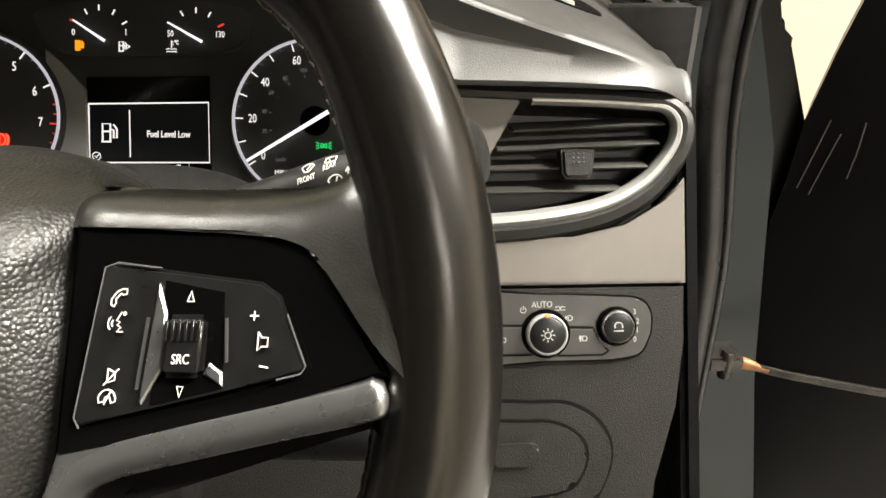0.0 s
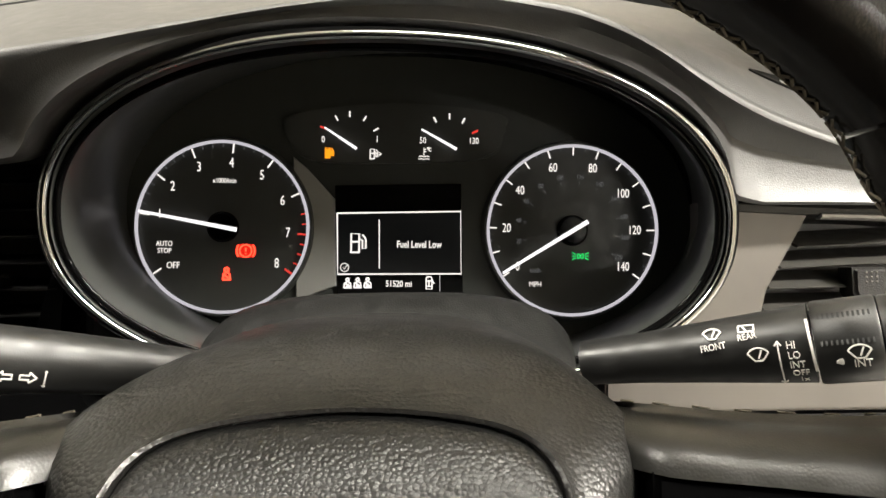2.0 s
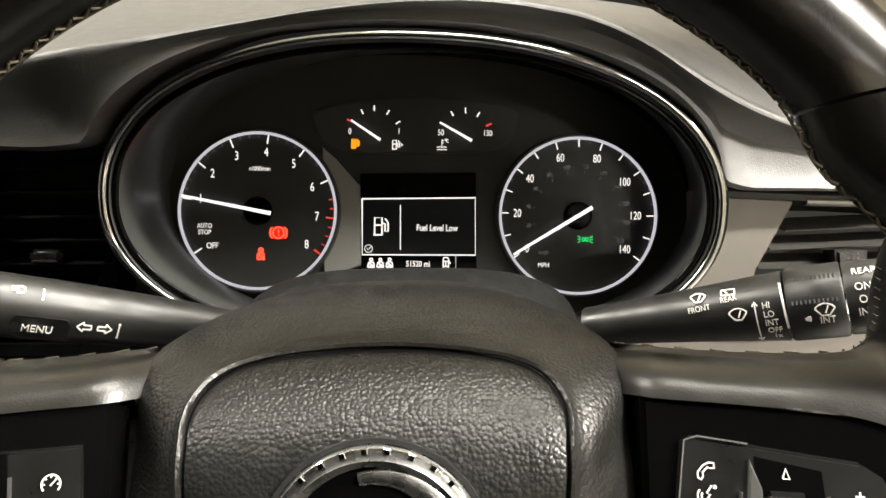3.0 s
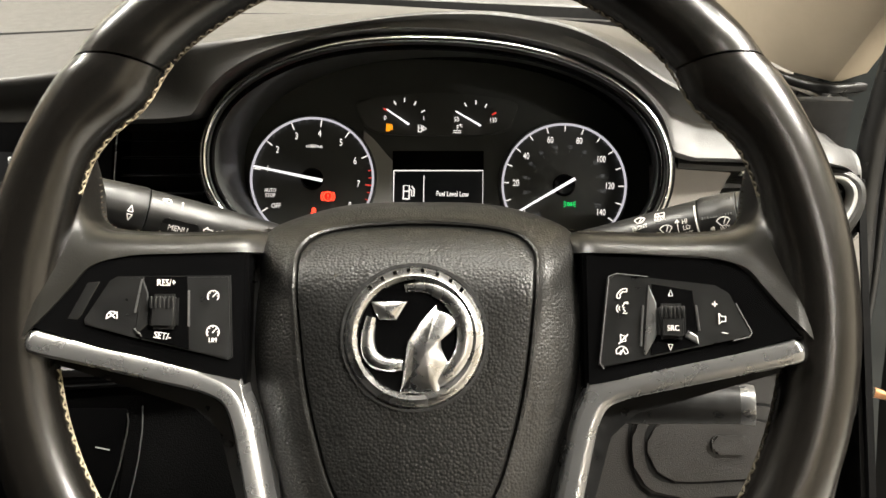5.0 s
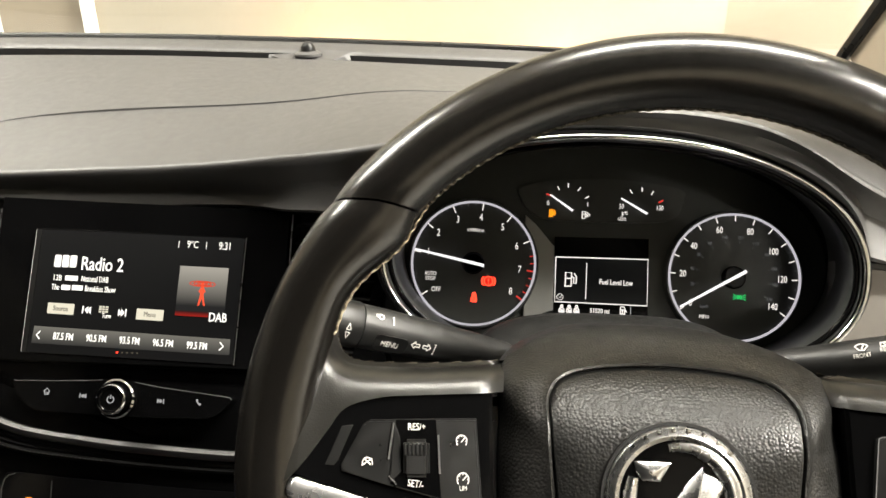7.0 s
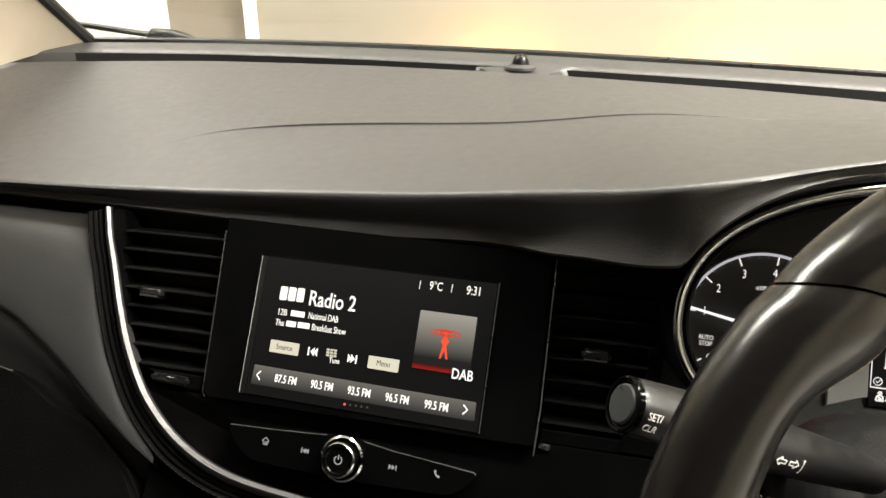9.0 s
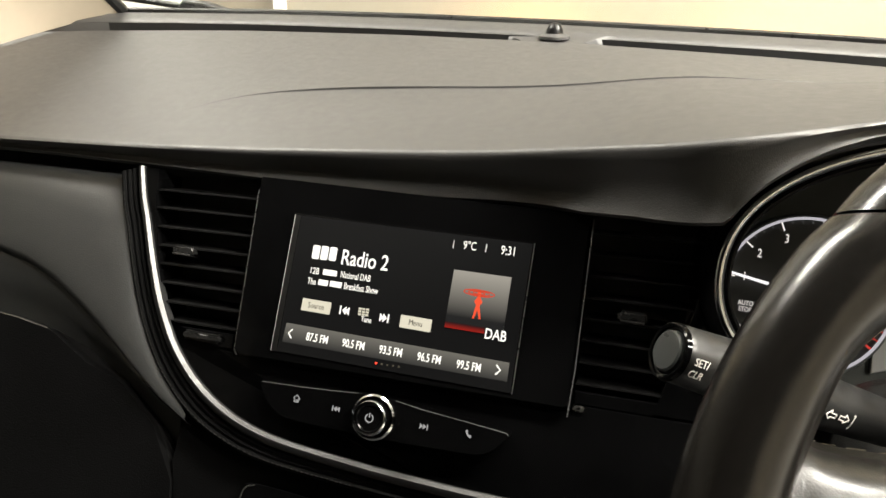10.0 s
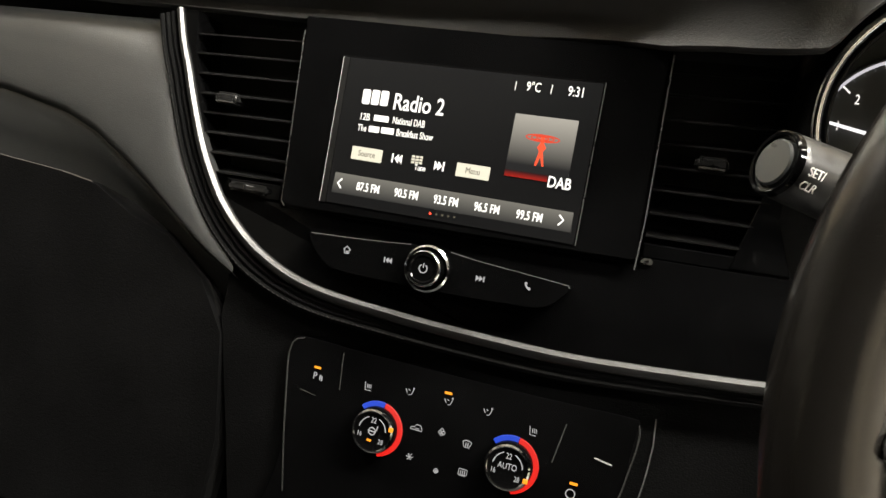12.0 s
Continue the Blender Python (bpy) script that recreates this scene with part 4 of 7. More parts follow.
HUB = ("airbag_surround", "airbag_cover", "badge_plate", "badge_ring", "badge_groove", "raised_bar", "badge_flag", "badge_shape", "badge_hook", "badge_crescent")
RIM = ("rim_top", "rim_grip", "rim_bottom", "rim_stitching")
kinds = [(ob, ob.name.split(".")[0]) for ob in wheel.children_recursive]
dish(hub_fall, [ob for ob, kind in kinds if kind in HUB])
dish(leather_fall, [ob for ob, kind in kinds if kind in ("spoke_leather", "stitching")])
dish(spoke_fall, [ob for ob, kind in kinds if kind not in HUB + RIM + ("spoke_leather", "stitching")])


# ---- steering column and its stalks ----
def axes(o, x, z):
    """A frame at o with its x axis along x and its z axis near z."""
    X = Vector(x).normalized()
    Z = (Vector(z) - X * Vector(z).dot(X)).normalized()
    Y = Z.cross(X)
    return Matrix(((X.x, Y.x, Z.x, o[0]), (X.y, Y.y, Z.y, o[1]), (X.z, Y.z, Z.z, o[2]), (0, 0, 0, 1)))


FACING = (0, -0.88, 0.477)
column = thing("column_cover", WHEEL, "black plastic steering column cover behind the wheel", "column cover")
part("shroud", sweep([(0, -0.020, -0.040), (0, -0.014, -0.08), (0, -0.004, -0.16), (0, 0.0, -0.30)], rrect(0, 0, 0.150, 0.085, 0.03, 6), up=(0, 1, 0), scale=lambda f: 0.92 + 0.08 * math.sin(math.pi * min(1, f * 1.3))), SOFT, column)
part("column", sweep([(0, 0, -0.035), (0, 0, -0.01)], circle(0, 0, 0.035, 24), up=(0, 1, 0)), HARD, column)

hump = []
for y, top, hw in ((0.06, 0.945, 0.080), (0.08, 0.955, 0.084), (0.12, 0.968, 0.090), (0.16, 0.977, 0.094), (0.19, 0.981, 0.098), (0.205, 0.981, 0.100), (0.22, 0.975, 0.102), (0.24, 0.955, 0.104)):
    hump.append([WHEEL.inverted() @ Vector((hw * math.copysign(abs(math.cos(a)) ** 0.62, math.cos(a)), y, top - 0.055 + 0.055 * math.copysign(abs(math.sin(a)) ** 0.75, math.sin(a)))) for a in np.linspace(-0.6, math.pi + 0.6, 41)])
part("upper_cover", grid(hump)[0], COVER, column, "rounded black upper column cover", angle=70)


def along(profile, n=32):
    """A body turned round the local x axis from (x, radius) pairs."""
    bm = lathe([(r, x) for x, r in profile], n)
    bmesh.ops.transform(bm, matrix=Matrix(((0, 0, 1, 0), (1, 0, 0, 0), (0, 1, 0, 0), (0, 0, 0, 1))), verts=bm.verts)
    return bm


def on_round(name, me_ob, radius):
    """Wraps flat lettering round the stalk's axis."""
    for v in me_ob.data.vertices:
        a = v.co.y / radius
        h = v.co.z
        v.co.y, v.co.z = (radius + h) * math.sin(a), (radius + h) * math.cos(a)
    return me_ob


WASHER = [arc(0, -0.5, 1.0, 145, 35, 8), [(-0.82, 0.07), (-0.3, -0.6), (0.3, -0.6), (0.82, 0.07)], [(0, -0.4), (0.3, 0.3)]]
REARWASH = [[(-0.8, 0.4), (0.8, 0.4), (0.8, -0.4), (-0.8, -0.4), (-0.8, 0.4)], [(0, -0.3), (-0.4, 0.3)]]
BEAM = [arc(0.2, 0, 0.5, 90, -90, 8) + [(-0.2, -0.5), (-0.2, 0.5), (0.2, 0.5)], [(-0.9, 0.35), (-0.4, 0.35)], [(-0.9, 0.1), (-0.4, 0.1)], [(-0.9, -0.15), (-0.4, -0.15)]]
ARROW_L = [[(-1, 0), (-0.2, 0.7), (-0.2, 0.3), (0.8, 0.3), (0.8, -0.3), (-0.2, -0.3), (-0.2, -0.7), (-1, 0)]]
ARROW_R = [[(-p[0], p[1]) for p in ARROW_L[0]]]
DOUBLE = [[(0, -1), (0, 1)], [(-0.12, 0.82), (0, 1), (0.12, 0.82)], [(-0.12, -0.82), (0, -1), (0.12, -0.82)]]

wiper_stalk = thing("wiper_stalk", axes((0.1378, 0.1335, 0.9953), (0.857, -0.375, 0.353), FACING), "black wiper stalk with white printed settings beside the wheel", "stalk")
part("arm", along([(-0.055, 0.0), (-0.055, 0.0095), (-0.03, 0.0105), (0.0, 0.0125), (0.02, 0.0140), (0.0335, 0.0148), (0.034, 0.0)]), STALK, wiper_stalk)
part("collar", along([(0.0345, 0.0), (0.0345, 0.0150), (0.0355, 0.0156), (0.0545, 0.0156), (0.0555, 0.0150), (0.0555, 0.0)]), STALK, wiper_stalk, "ribbed turning collar")
for k in range(11):
    part("rib", prism([(0.0365 + k * 0.0016, -0.001), (0.0372 + k * 0.0016, -0.001), (0.0372 + k * 0.0016, 0.001), (0.0365 + k * 0.0016, 0.001)], 0.0, 0.0004), STALK, wiper_stalk)
for k, ob in enumerate([o for o in wiper_stalk.children if o.name.split(".")[0] == "rib"]):
    ob.data = ob.data.copy()
    for v in ob.data.vertices:
        a = 0.45 + v.co.y * 380
        rr = 0.0155 + v.co.z * 1.6
        v.co.y, v.co.z = rr * math.sin(a), rr * math.cos(a)
part("tip", along([(0.056, 0.0), (0.056, 0.0150), (0.062, 0.0152), (0.069, 0.0146), (0.0725, 0.0125), (0.0735, 0.0)]), STALK, wiper_stalk)
R1 = 0.0131


def stalk_text(parent, s, x, y, size, r, sx=0.85, turn=0.0):
    return on_round("lettering", lettering("lettering", s, x, y, 0.0003, size, WHITE_INK, parent, sx, turn), r)


def stalk_icon(parent, name, lines, x, y, s, r, w=0.00055):
    lines = [[Vector(p).lerp(Vector(q), k / 6) for p, q in zip(l[:-1], l[1:]) for k in range(6)] + [Vector(l[-1])] for l in lines]
    return on_round(name, part(name, strokes(at(x, y, s, lines), w, 0.0001), WHITE_INK, parent), r)


stalk_text(wiper_stalk, "FRONT", 0.000, 0.0036, 0.0036, R1, 0.8, 6)
stalk_icon(wiper_stalk, "washer_icon", WASHER, 0.000, 0.0092, 0.0040, R1)
stalk_text(wiper_stalk, "REAR", 0.0125, 0.0066, 0.0036, 0.0138, 0.8, 6)
stalk_icon(wiper_stalk, "rear_washer_icon", REARWASH, 0.0125, 0.0100, 0.0034, 0.0138)
stalk_icon(wiper_stalk, "wiper_icon", WASHER, 0.0155, 0.0000, 0.0044, 0.0140)
for k, s in enumerate(("HI", "LO", "INT", "OFF", "1x")):
    stalk_text(wiper_stalk, s, 0.0268 + 0.0006 * k, 0.0022 - 0.0037 * k, 0.0038, 0.0146, 0.85)
stalk_icon(wiper_stalk, "range_line", DOUBLE, 0.0225, -0.0055, 0.0095, 0.0144, 0.0005)
stalk_icon(wiper_stalk, "wedge_line", [[(0, 0.010), (0.0008, -0.010)]], 0.0330, 0.0015, 1.0, 0.0150, 0.0009)
stalk_text(wiper_stalk, "INT", 0.0485, -0.0062, 0.0042, 0.0157, 0.85)
stalk_icon(wiper_stalk, "wiper_icon", WASHER, 0.0480, -0.0015, 0.0044, 0.0157)
stalk_icon(wiper_stalk, "pointer_icon", [[(-0.6, 0), (0.5, 0.5), (0.5, -0.5), (-0.6, 0)], [(0.0, 0.1), (0.3, 0.0)]], 0.0415, -0.0050, 0.0016, 0.0157, 0.0009)
for k, s in enumerate(("REAR", "ON -", "OFF", "INT -")):
    stalk_text(wiper_stalk, s, 0.0635, (0.0125, 0.0056, 0.0006, -0.0044)[k], 0.0044, 0.0153, 0.85)

indicator_stalk = thing("indicator_stalk", axes((-0.1993, 0.0905, 1.0372), (0.825, 0.40, -0.40), FACING), "black indicator stalk with a menu button and a round end button", "stalk")
part("arm", along([(0.044, 0.0), (0.044, 0.0131), (0.06, 0.0130), (0.09, 0.0122), (0.125, 0.0108), (0.15, 0.0092), (0.15, 0.0)]), STALK, indicator_stalk)
part("turning_end", along([(0.0433, 0.0), (0.0433, 0.0135), (0.0425, 0.0138), (0.030, 0.0134), (0.004, 0.0124), (0.001, 0.0122), (0.000, 0.0116), (0.0000, 0.0098), (0.0015, 0.0092), (0.0015, 0.0)]), STALK, indicator_stalk, "turning end sleeve")
part("end_ring", along([(0.0010, 0.0126), (-0.0010, 0.0122), (-0.0015, 0.0114), (-0.0012, 0.0104), (0.0010, 0.0100)]), GLOSS, indicator_stalk, "thin glossy end ring")
part("end_button", along([(0.002, 0.0090), (-0.0012, 0.0088), (-0.0020, 0.0080), (-0.0022, 0.0)]), surface("end_button", (0.035, 0.038, 0.038), 0.3, mottle=0.1, wear=0.04), indicator_stalk, "grey round end button")
on_round("menu", part("menu_button", prism(rrect(0.0625, -0.0070, 0.021, 0.0105, 0.002), -0.001, 0.0007, 0.0004, 2), BUTTON, indicator_stalk), 0.0128)
stalk_text(indicator_stalk, "MENU", 0.0615, -0.0070, 0.0048, 0.0138, 0.85, 0)
stalk_icon(indicator_stalk, "arrow_icon", ARROW_L, 0.0785, -0.0040, 0.0030, 0.0127)
stalk_icon(indicator_stalk, "arrow_icon", ARROW_R, 0.0858, -0.0040, 0.0030, 0.0124)
stalk_icon(indicator_stalk, "range_line", DOUBLE, 0.0915, -0.0045, 0.0034, 0.0121)
stalk_icon(indicator_stalk, "beam_icon", BEAM, 0.0530, 0.0085, 0.0030, 0.0131)
stalk_icon(indicator_stalk, "range_line", DOUBLE, 0.0615, 0.0075, 0.0024, 0.0131)
stalk_icon(indicator_stalk, "up_icon", TRI_UP, 0.0345, -0.0010, 0.0034, 0.0134)
stalk_icon(indicator_stalk, "down_icon", TRI_DOWN, 0.0345, -0.0060, 0.0034, 0.0134)
stalk_text(indicator_stalk, "SET/", 0.0068, -0.0010, 0.0046, 0.0130, 0.85)
stalk_text(indicator_stalk, "CLR", 0.0062, -0.0062, 0.0046, 0.0130, 0.85)

# ---- instrument cluster ----
cluster = thing("instrument_cluster", RING, "instrument cluster with two white ringed dials inside a chrome rim", "instrument cluster")
TH = [2 * math.pi * k / 120 for k in range(120)]
GAUGE_M = local(0.012, 0.302, 0.984, 26.0, -1.3)
TO_RING = RING.inverted() @ GAUGE_M


def tube_ring(k0, r, z):
    rows = []
    for a in TH:
        p, q = ring_point(a), ring_point(a + 0.01)
        t = (q - p).normalized()
        s = t.cross(Vector((0, 0, 1)))
        rows.append([p + s * (r * 1.25 * math.cos(b) + k0) + Vector((0, 0, z + r * math.sin(b))) for b in np.linspace(0, 2 * math.pi, 12, endpoint=False)])
    return grid(rows, closed_u=True, closed_v=True)[0]


part("chrome_rim", tube_ring(0.0, 0.0019, 0.0), CHROME, cluster, "polished chrome rim")
part("rim_lip", tube_ring(-0.0052, 0.0016, -0.004), GLOSS, cluster)
back = [[TO_RING @ Vector((ring_point(a).x * k, ring_point(a).y * k2 + 0.002, z)) for a in TH] for k, k2, z in ((1.015, 1.05, 0.002),)]
rows = [[ring_point(a, 0.985, -0.002) for a in TH], [ring_point(a, 0.965, -0.008) for a in TH]]
for f in (0.25, 0.5, 0.75, 1.0):
    rows.append([ring_point(a, 0.962, -0.010).lerp(back[0][i], f) for i, a in enumerate(TH)])
# the bowl's colour is lightened for the same haze
part("bowl", grid(rows, closed_v=True)[0], surface("hazed_bowl", (0.042, 0.044, 0.042), 0.32, wear=0.02, mottle=0.1), cluster, "dark glossy bowl")
rows = [[ring_point(a, 1.012, -0.001) for a in TH], [ring_point(a, 1.03, -0.004) for a in TH], [ring_point(a, 1.05, -0.018) for a in TH], [ring_point(a, 1.06, -0.06) for a in TH], [ring_point(a, 1.06, -0.11) for a in TH]]
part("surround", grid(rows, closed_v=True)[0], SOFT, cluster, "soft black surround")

# board colour carries the cover's haze as well
gauges = part("gauge_plate", prism([(ring_point(a).x * 1.03, ring_point(a).y * 1.08 + 0.002) for a in TH], -0.01, 0.0), surface("gauge_board", (0.040, 0.043, 0.040), 0.5, spec=0.2, mottle=0.1), cluster)
gauges.matrix_basis = TO_RING


def G(u, v):
    """Cluster plan in millimetres, levelled, to local metres."""
    return 0.001 * (u - 0.0227 * v), 0.001 * (v + 0.0227 * u)


def polar(c, r, a):
    return c[0] + r * math.cos(radians(a)), c[1] + r * math.sin(radians(a))


def ticks(name, c, items, mat, parent, z):
    for a, r0, r1, w in items:
        part(name, strokes([[polar(c, r0, a), polar(c, r1, a)]], w, z, 0.0003), mat, parent)


def needle(c, a, tip, tail, w, z, parent):
    p, q = polar(c, tip, a), polar(c, tail, a + 180)
    d = Vector((math.sin(radians(a)), -math.cos(radians(a))))
    pts = [(p[0] + d.x * w * 0.35, p[1] + d.y * w * 0.35), (q[0] + d.x * w * 0.6, q[1] + d.y * w * 0.6), (q[0] - d.x * w * 0.6, q[1] - d.y * w * 0.6), (p[0] - d.x * w * 0.35, p[1] - d.y * w * 0.35)]
    return part("needle", prism(pts, z, z + 0.0012, 0.0003, 1), G_NEEDLE, parent, "lit white needle")


def dial(name, c, label):
    d = part(name, lathe([(0.0, 0.0030), (0.0515, 0.0030), (0.0530, 0.0055), (0.0545, 0.0055), (0.0560, 0.0)], 72, *c), DIAL_FACE, gauges, label)
    part("dial_ring", lathe([(0.0512, 0.0052), (0.0512, 0.0062), (0.0530, 0.0062), (0.0530, 0.0052)], 96, *c), G_RING, d, "pale lit ring")
    part("hub", lathe([(0.0, 0.0075), (0.008, 0.0075), (0.0095, 0.0060), (0.0095, 0.0030)], 32, *c), GLOSS, d)
    return d


TACH, SPEED = (-0.1150, -0.0093), (0.0995, -0.0098)
tach = dial("rev_counter", TACH, "rev counter with a red zone, needle near one")


def rev(k):
    return 214.3 if k == 0 else 170.9 - 29.3 * (k - 1)


ticks("tick_mark", TACH, [(rev(k), 0.0455, 0.0515, 0.0009) for k in (0, 1, 2, 3, 4, 5, 6)], G_WHITE, tach, 0.0035)
ticks("minor_tick", TACH, [(rev(k / 4), 0.0490, 0.0515, 0.0005) for k in range(4, 26) if k % 4] , G_GREY, tach, 0.0035)
ticks("red_tick", TACH, [(rev(7), 0.0455, 0.0515, 0.0011), (rev(8), 0.0455, 0.0515, 0.0013)] + [(rev(k), 0.0480, 0.0515, 0.0008) for k in (6.5, 6.75, 7.25, 7.5, 7.75)], G_TICK_RED, tach, 0.0035)
for k in range(1, 9):
    x, y = polar(TACH, 0.0395, rev(k) - (2 if k == 1 else 0))
    lettering("numeral", str(k), x, y, 0.0035, 0.0085, G_WHITE, tach, 0.7)
lettering("lettering", "OFF", *G(-146.2, -29.8), 0.0035, 0.0058, G_WHITE, tach, 0.8)
lettering("lettering", "AUTO", *G(-151.3, -16.4), 0.0035, 0.0045, G_WHITE, tach, 0.8)
lettering("lettering", "STOP", *G(-151.3, -20.7), 0.0035, 0.0045, G_WHITE, tach, 0.8)
lettering("lettering", "x1000/min", *G(-113.9, 21.6), 0.0035, 0.0042, G_WHITE, tach, 0.8)
needle(TACH, 169.4, 0.0505, 0.0095, 0.0022, 0.0078, tach)
bx, by = G(-101.8, -21.5)
part("brake_lamp", strokes([arc(bx, by, 0.0037, 0, 360, 20), arc(bx, by, 0.0055, 140, 220, 8), arc(bx, by, 0.0055, -40, 40, 8), [(bx, by + 0.0020), (bx, by - 0.0004)], [(bx, by - 0.0014), (bx, by - 0.0021)]], 0.0010, 0.0035), G_RED, tach, "lit red brake warning")
# bloom of the brake lamp, put in as a dim glowing plate
part("brake_glow", prism(rrect(bx, by, 0.0125, 0.0082, 0.003), 0.0030, 0.0033), glowing("dim_red", (1, 0.02, 0.008), 0.55), tach, "red bloom round the brake lamp, drawn as a dim lit plate")
bx, by = G(-113.7, -35.6)
part("belt_lamp", strokes([arc(bx, by + 0.0026, 0.0012, 0, 360, 10), [(bx - 0.0022, by - 0.0034), (bx - 0.0018, by), (bx, by + 0.0012), (bx + 0.0018, by), (bx + 0.0022, by - 0.0034), (bx - 0.0022, by - 0.0034)], [(bx - 0.0016, by), (bx + 0.0016, by - 0.0030)]], 0.0012, 0.0035), G_RED, tach, "lit red seat belt warning")

speedo = dial("speedometer", SPEED, "speedometer in miles per hour, needle at zero")


def mph(v):
    return 214.0 - 35.57 * v / 20


ticks("tick_mark", SPEED, [(mph(v), 0.0465, 0.0515, 0.0008) for v in range(0, 141, 10)], G_WHITE, speedo, 0.0035)
ticks("minor_tick", SPEED, [(mph(v), 0.0495, 0.0515, 0.0005) for v in range(5, 140, 10)], G_GREY, speedo, 0.0035)
ticks("inner_tick", SPEED, [(mph(v / 1.609), 0.0285, 0.0305, 0.0005) for v in range(20, 221, 20)], G_GREY, speedo, 0.0035)
for v in range(0, 141, 20):
    x, y = polar(SPEED, 0.0405 if v < 100 else 0.0390, mph(v))
    lettering("numeral", str(v), x, y, 0.0035, 0.0078, G_WHITE, speedo, 0.7)
for v in range(20, 221, 20):
    x, y = polar(SPEED, 0.0335, mph(v / 1.609))
    lettering("small_numeral", str(v), x, y, 0.0035, 0.0042, G_GREY, speedo, 0.78)
lettering("lettering", "km/h", *G(76.2, -36.5), 0.0035, 0.0042, G_GREY, speedo, 0.8)
lettering("lettering", "MPH", *G(76.1, -45.1), 0.0035, 0.0046, G_WHITE, speedo, 0.85)
needle(SPEED, 211.6, 0.0505, 0.0105, 0.0022, 0.0078, speedo)
gx, gy = G(104.3, -28.0)
part("sidelight_lamp", strokes([arc(gx - 0.0016, gy, 0.0014, -90, 90, 6), arc(gx + 0.0016, gy, 0.0014, 90, 270, 6), [(gx - 0.0018, gy + 0.0014), (gx - 0.0018, gy - 0.0014)], [(gx + 0.0018, gy + 0.0014), (gx + 0.0018, gy - 0.0014)]] + [[(gx + s * 0.0030, gy + k * 0.0011), (gx + s * 0.0050, gy + k * 0.0022)] for s in (-1, 1) for k in (-1, 0, 1)], 0.0007, 0.0035), G_GREEN, speedo, "lit green side light symbol")

# small gauges in their own pod
pod = part("small_gauge_pod", prism([(p.x, p.y) for p in smooth_line([(*G(-72, 62), 0), (*G(-8, 68), 0), (*G(55, 61), 0), (*G(58, 50), 0), (*G(48, 34), 0), (*G(-8, 31), 0), (*G(-62, 34), 0), (*G(-76, 50), 0)], 5, True)], -0.002, 0.0030, 0.0015, 2), DIAL_FACE, gauges, "dark pod with fuel and temperature gauges")
for pts, mat in (([(-44.9, 59.2), (-36.7, 61.6), (-27.5, 58.7), (-20.8, 51.8)], G_WHITE), ([(15.6, 57.5), (24.6, 59.5), (33.1, 56.6)], G_WHITE)):
    c = (-37.0, 42.5) if pts[0][0] < 0 else (24.5, 41.0)
    for p in pts:
        d = Vector((p[0] - c[0], p[1] - c[1])).normalized()
        part("tick_mark", strokes([[G(p[0] - d.x * 1.8, p[1] - d.y * 1.8), G(p[0] + d.x * 1.8, p[1] + d.y * 1.8)]], 0.0009, 0.0034), mat, pod)
for tick in ([G(-55.0, 54.2), G(-51.0, 52.6)], [G(38.3, 48.8), G(42.0, 50.6)]):
    part("red_tick", strokes([tick], 0.0012, 0.0034), G_TICK_RED, pod)
for s, u, v in (("0", -53.3, 46.1), ("1", -20.2, 45.8), ("50", 7.9, 44.7), ("130", 39.3, 44.0)):
    lettering("numeral", s, *G(u, v), 0.0034, 0.0056, G_WHITE, pod, 0.75)
for tip, tail in (((-52.0, 53.2), (-32.7, 39.9)), ((7.2, 51.3), (28.6, 38.8))):
    p, q = G(*tip), G(*tail)
    a = math.degrees(math.atan2(p[1] - q[1], p[0] - q[0]))
    needle(q, a, math.dist(p, q), 0.0, 0.0015, 0.0055, pod)
PUMP = [[(-0.6, -0.7), (0.15, -0.7)], [(-0.5, -0.7), (-0.5, 0.7), (0.1, 0.7), (0.1, -0.7)], [(-0.5, 0.1), (0.1, 0.1)], [(0.1, 0.3), (0.35, 0.2), (0.35, -0.4), (0.6, -0.4), (0.6, 0.3), (0.35, 0.65)]]
part("fuel_lamp", strokes(at(*G(-49.8, 37.9), 0.0042, PUMP), 0.0010, 0.0034), G_AMBER, pod, "lit amber fuel warning")
part("fuel_lamp_field", prism(rrect(*G(-50.6, 37.9), 0.0032, 0.0046, 0.0005), 0.0030, 0.0036), G_AMBER, pod)
part("pump_icon", strokes(at(*G(-22.5, 36.9), 0.0042, PUMP + [[(0.8, 0.2), (1.1, 0.0), (0.8, -0.2)]]), 0.0007, 0.0034), G_WHITE, pod)
part("thermometer_icon", strokes(at(*G(8.5, 36.9), 0.0042, [[(0, 0.8), (0, -0.3)], [(0, 0.6), (0.3, 0.6)], [(0, 0.25), (0.3, 0.25)], [(-0.8, -0.5), (-0.4, -0.4), (0, -0.5), (0.4, -0.4), (0.8, -0.5)], [(-0.8, -0.9), (-0.4, -0.8), (0, -0.9), (0.4, -0.8), (0.8, -0.9)], ring_line(0.12, 8, 0.6, 0.75), arc(0.95, 0.55, 0.25, 60, 300, 6)]), 0.0005, 0.0034), G_WHITE, pod)

# grey cheek beside the rev counter and the message display
# light missing under the hood is put into the cheek's pale colour
part("cheek", prism([G(-72, 36), G(-63, 28), G(-47, 9.5), G(-47, -44), G(-72, -53)], -0.002, 0.0024, 0.0008, 1), surface("cheek_grey", (0.27, 0.27, 0.26), 0.45, mottle=0.08), gauges, "grey moulded cheek")
lcd = part("message_display", prism([G(-46.8, 18), G(31.2, 18), G(31.2, -50), G(-46.8, -50)], -0.002, 0.0022, 0.0006, 1), SCREEN, gauges, "black message display")
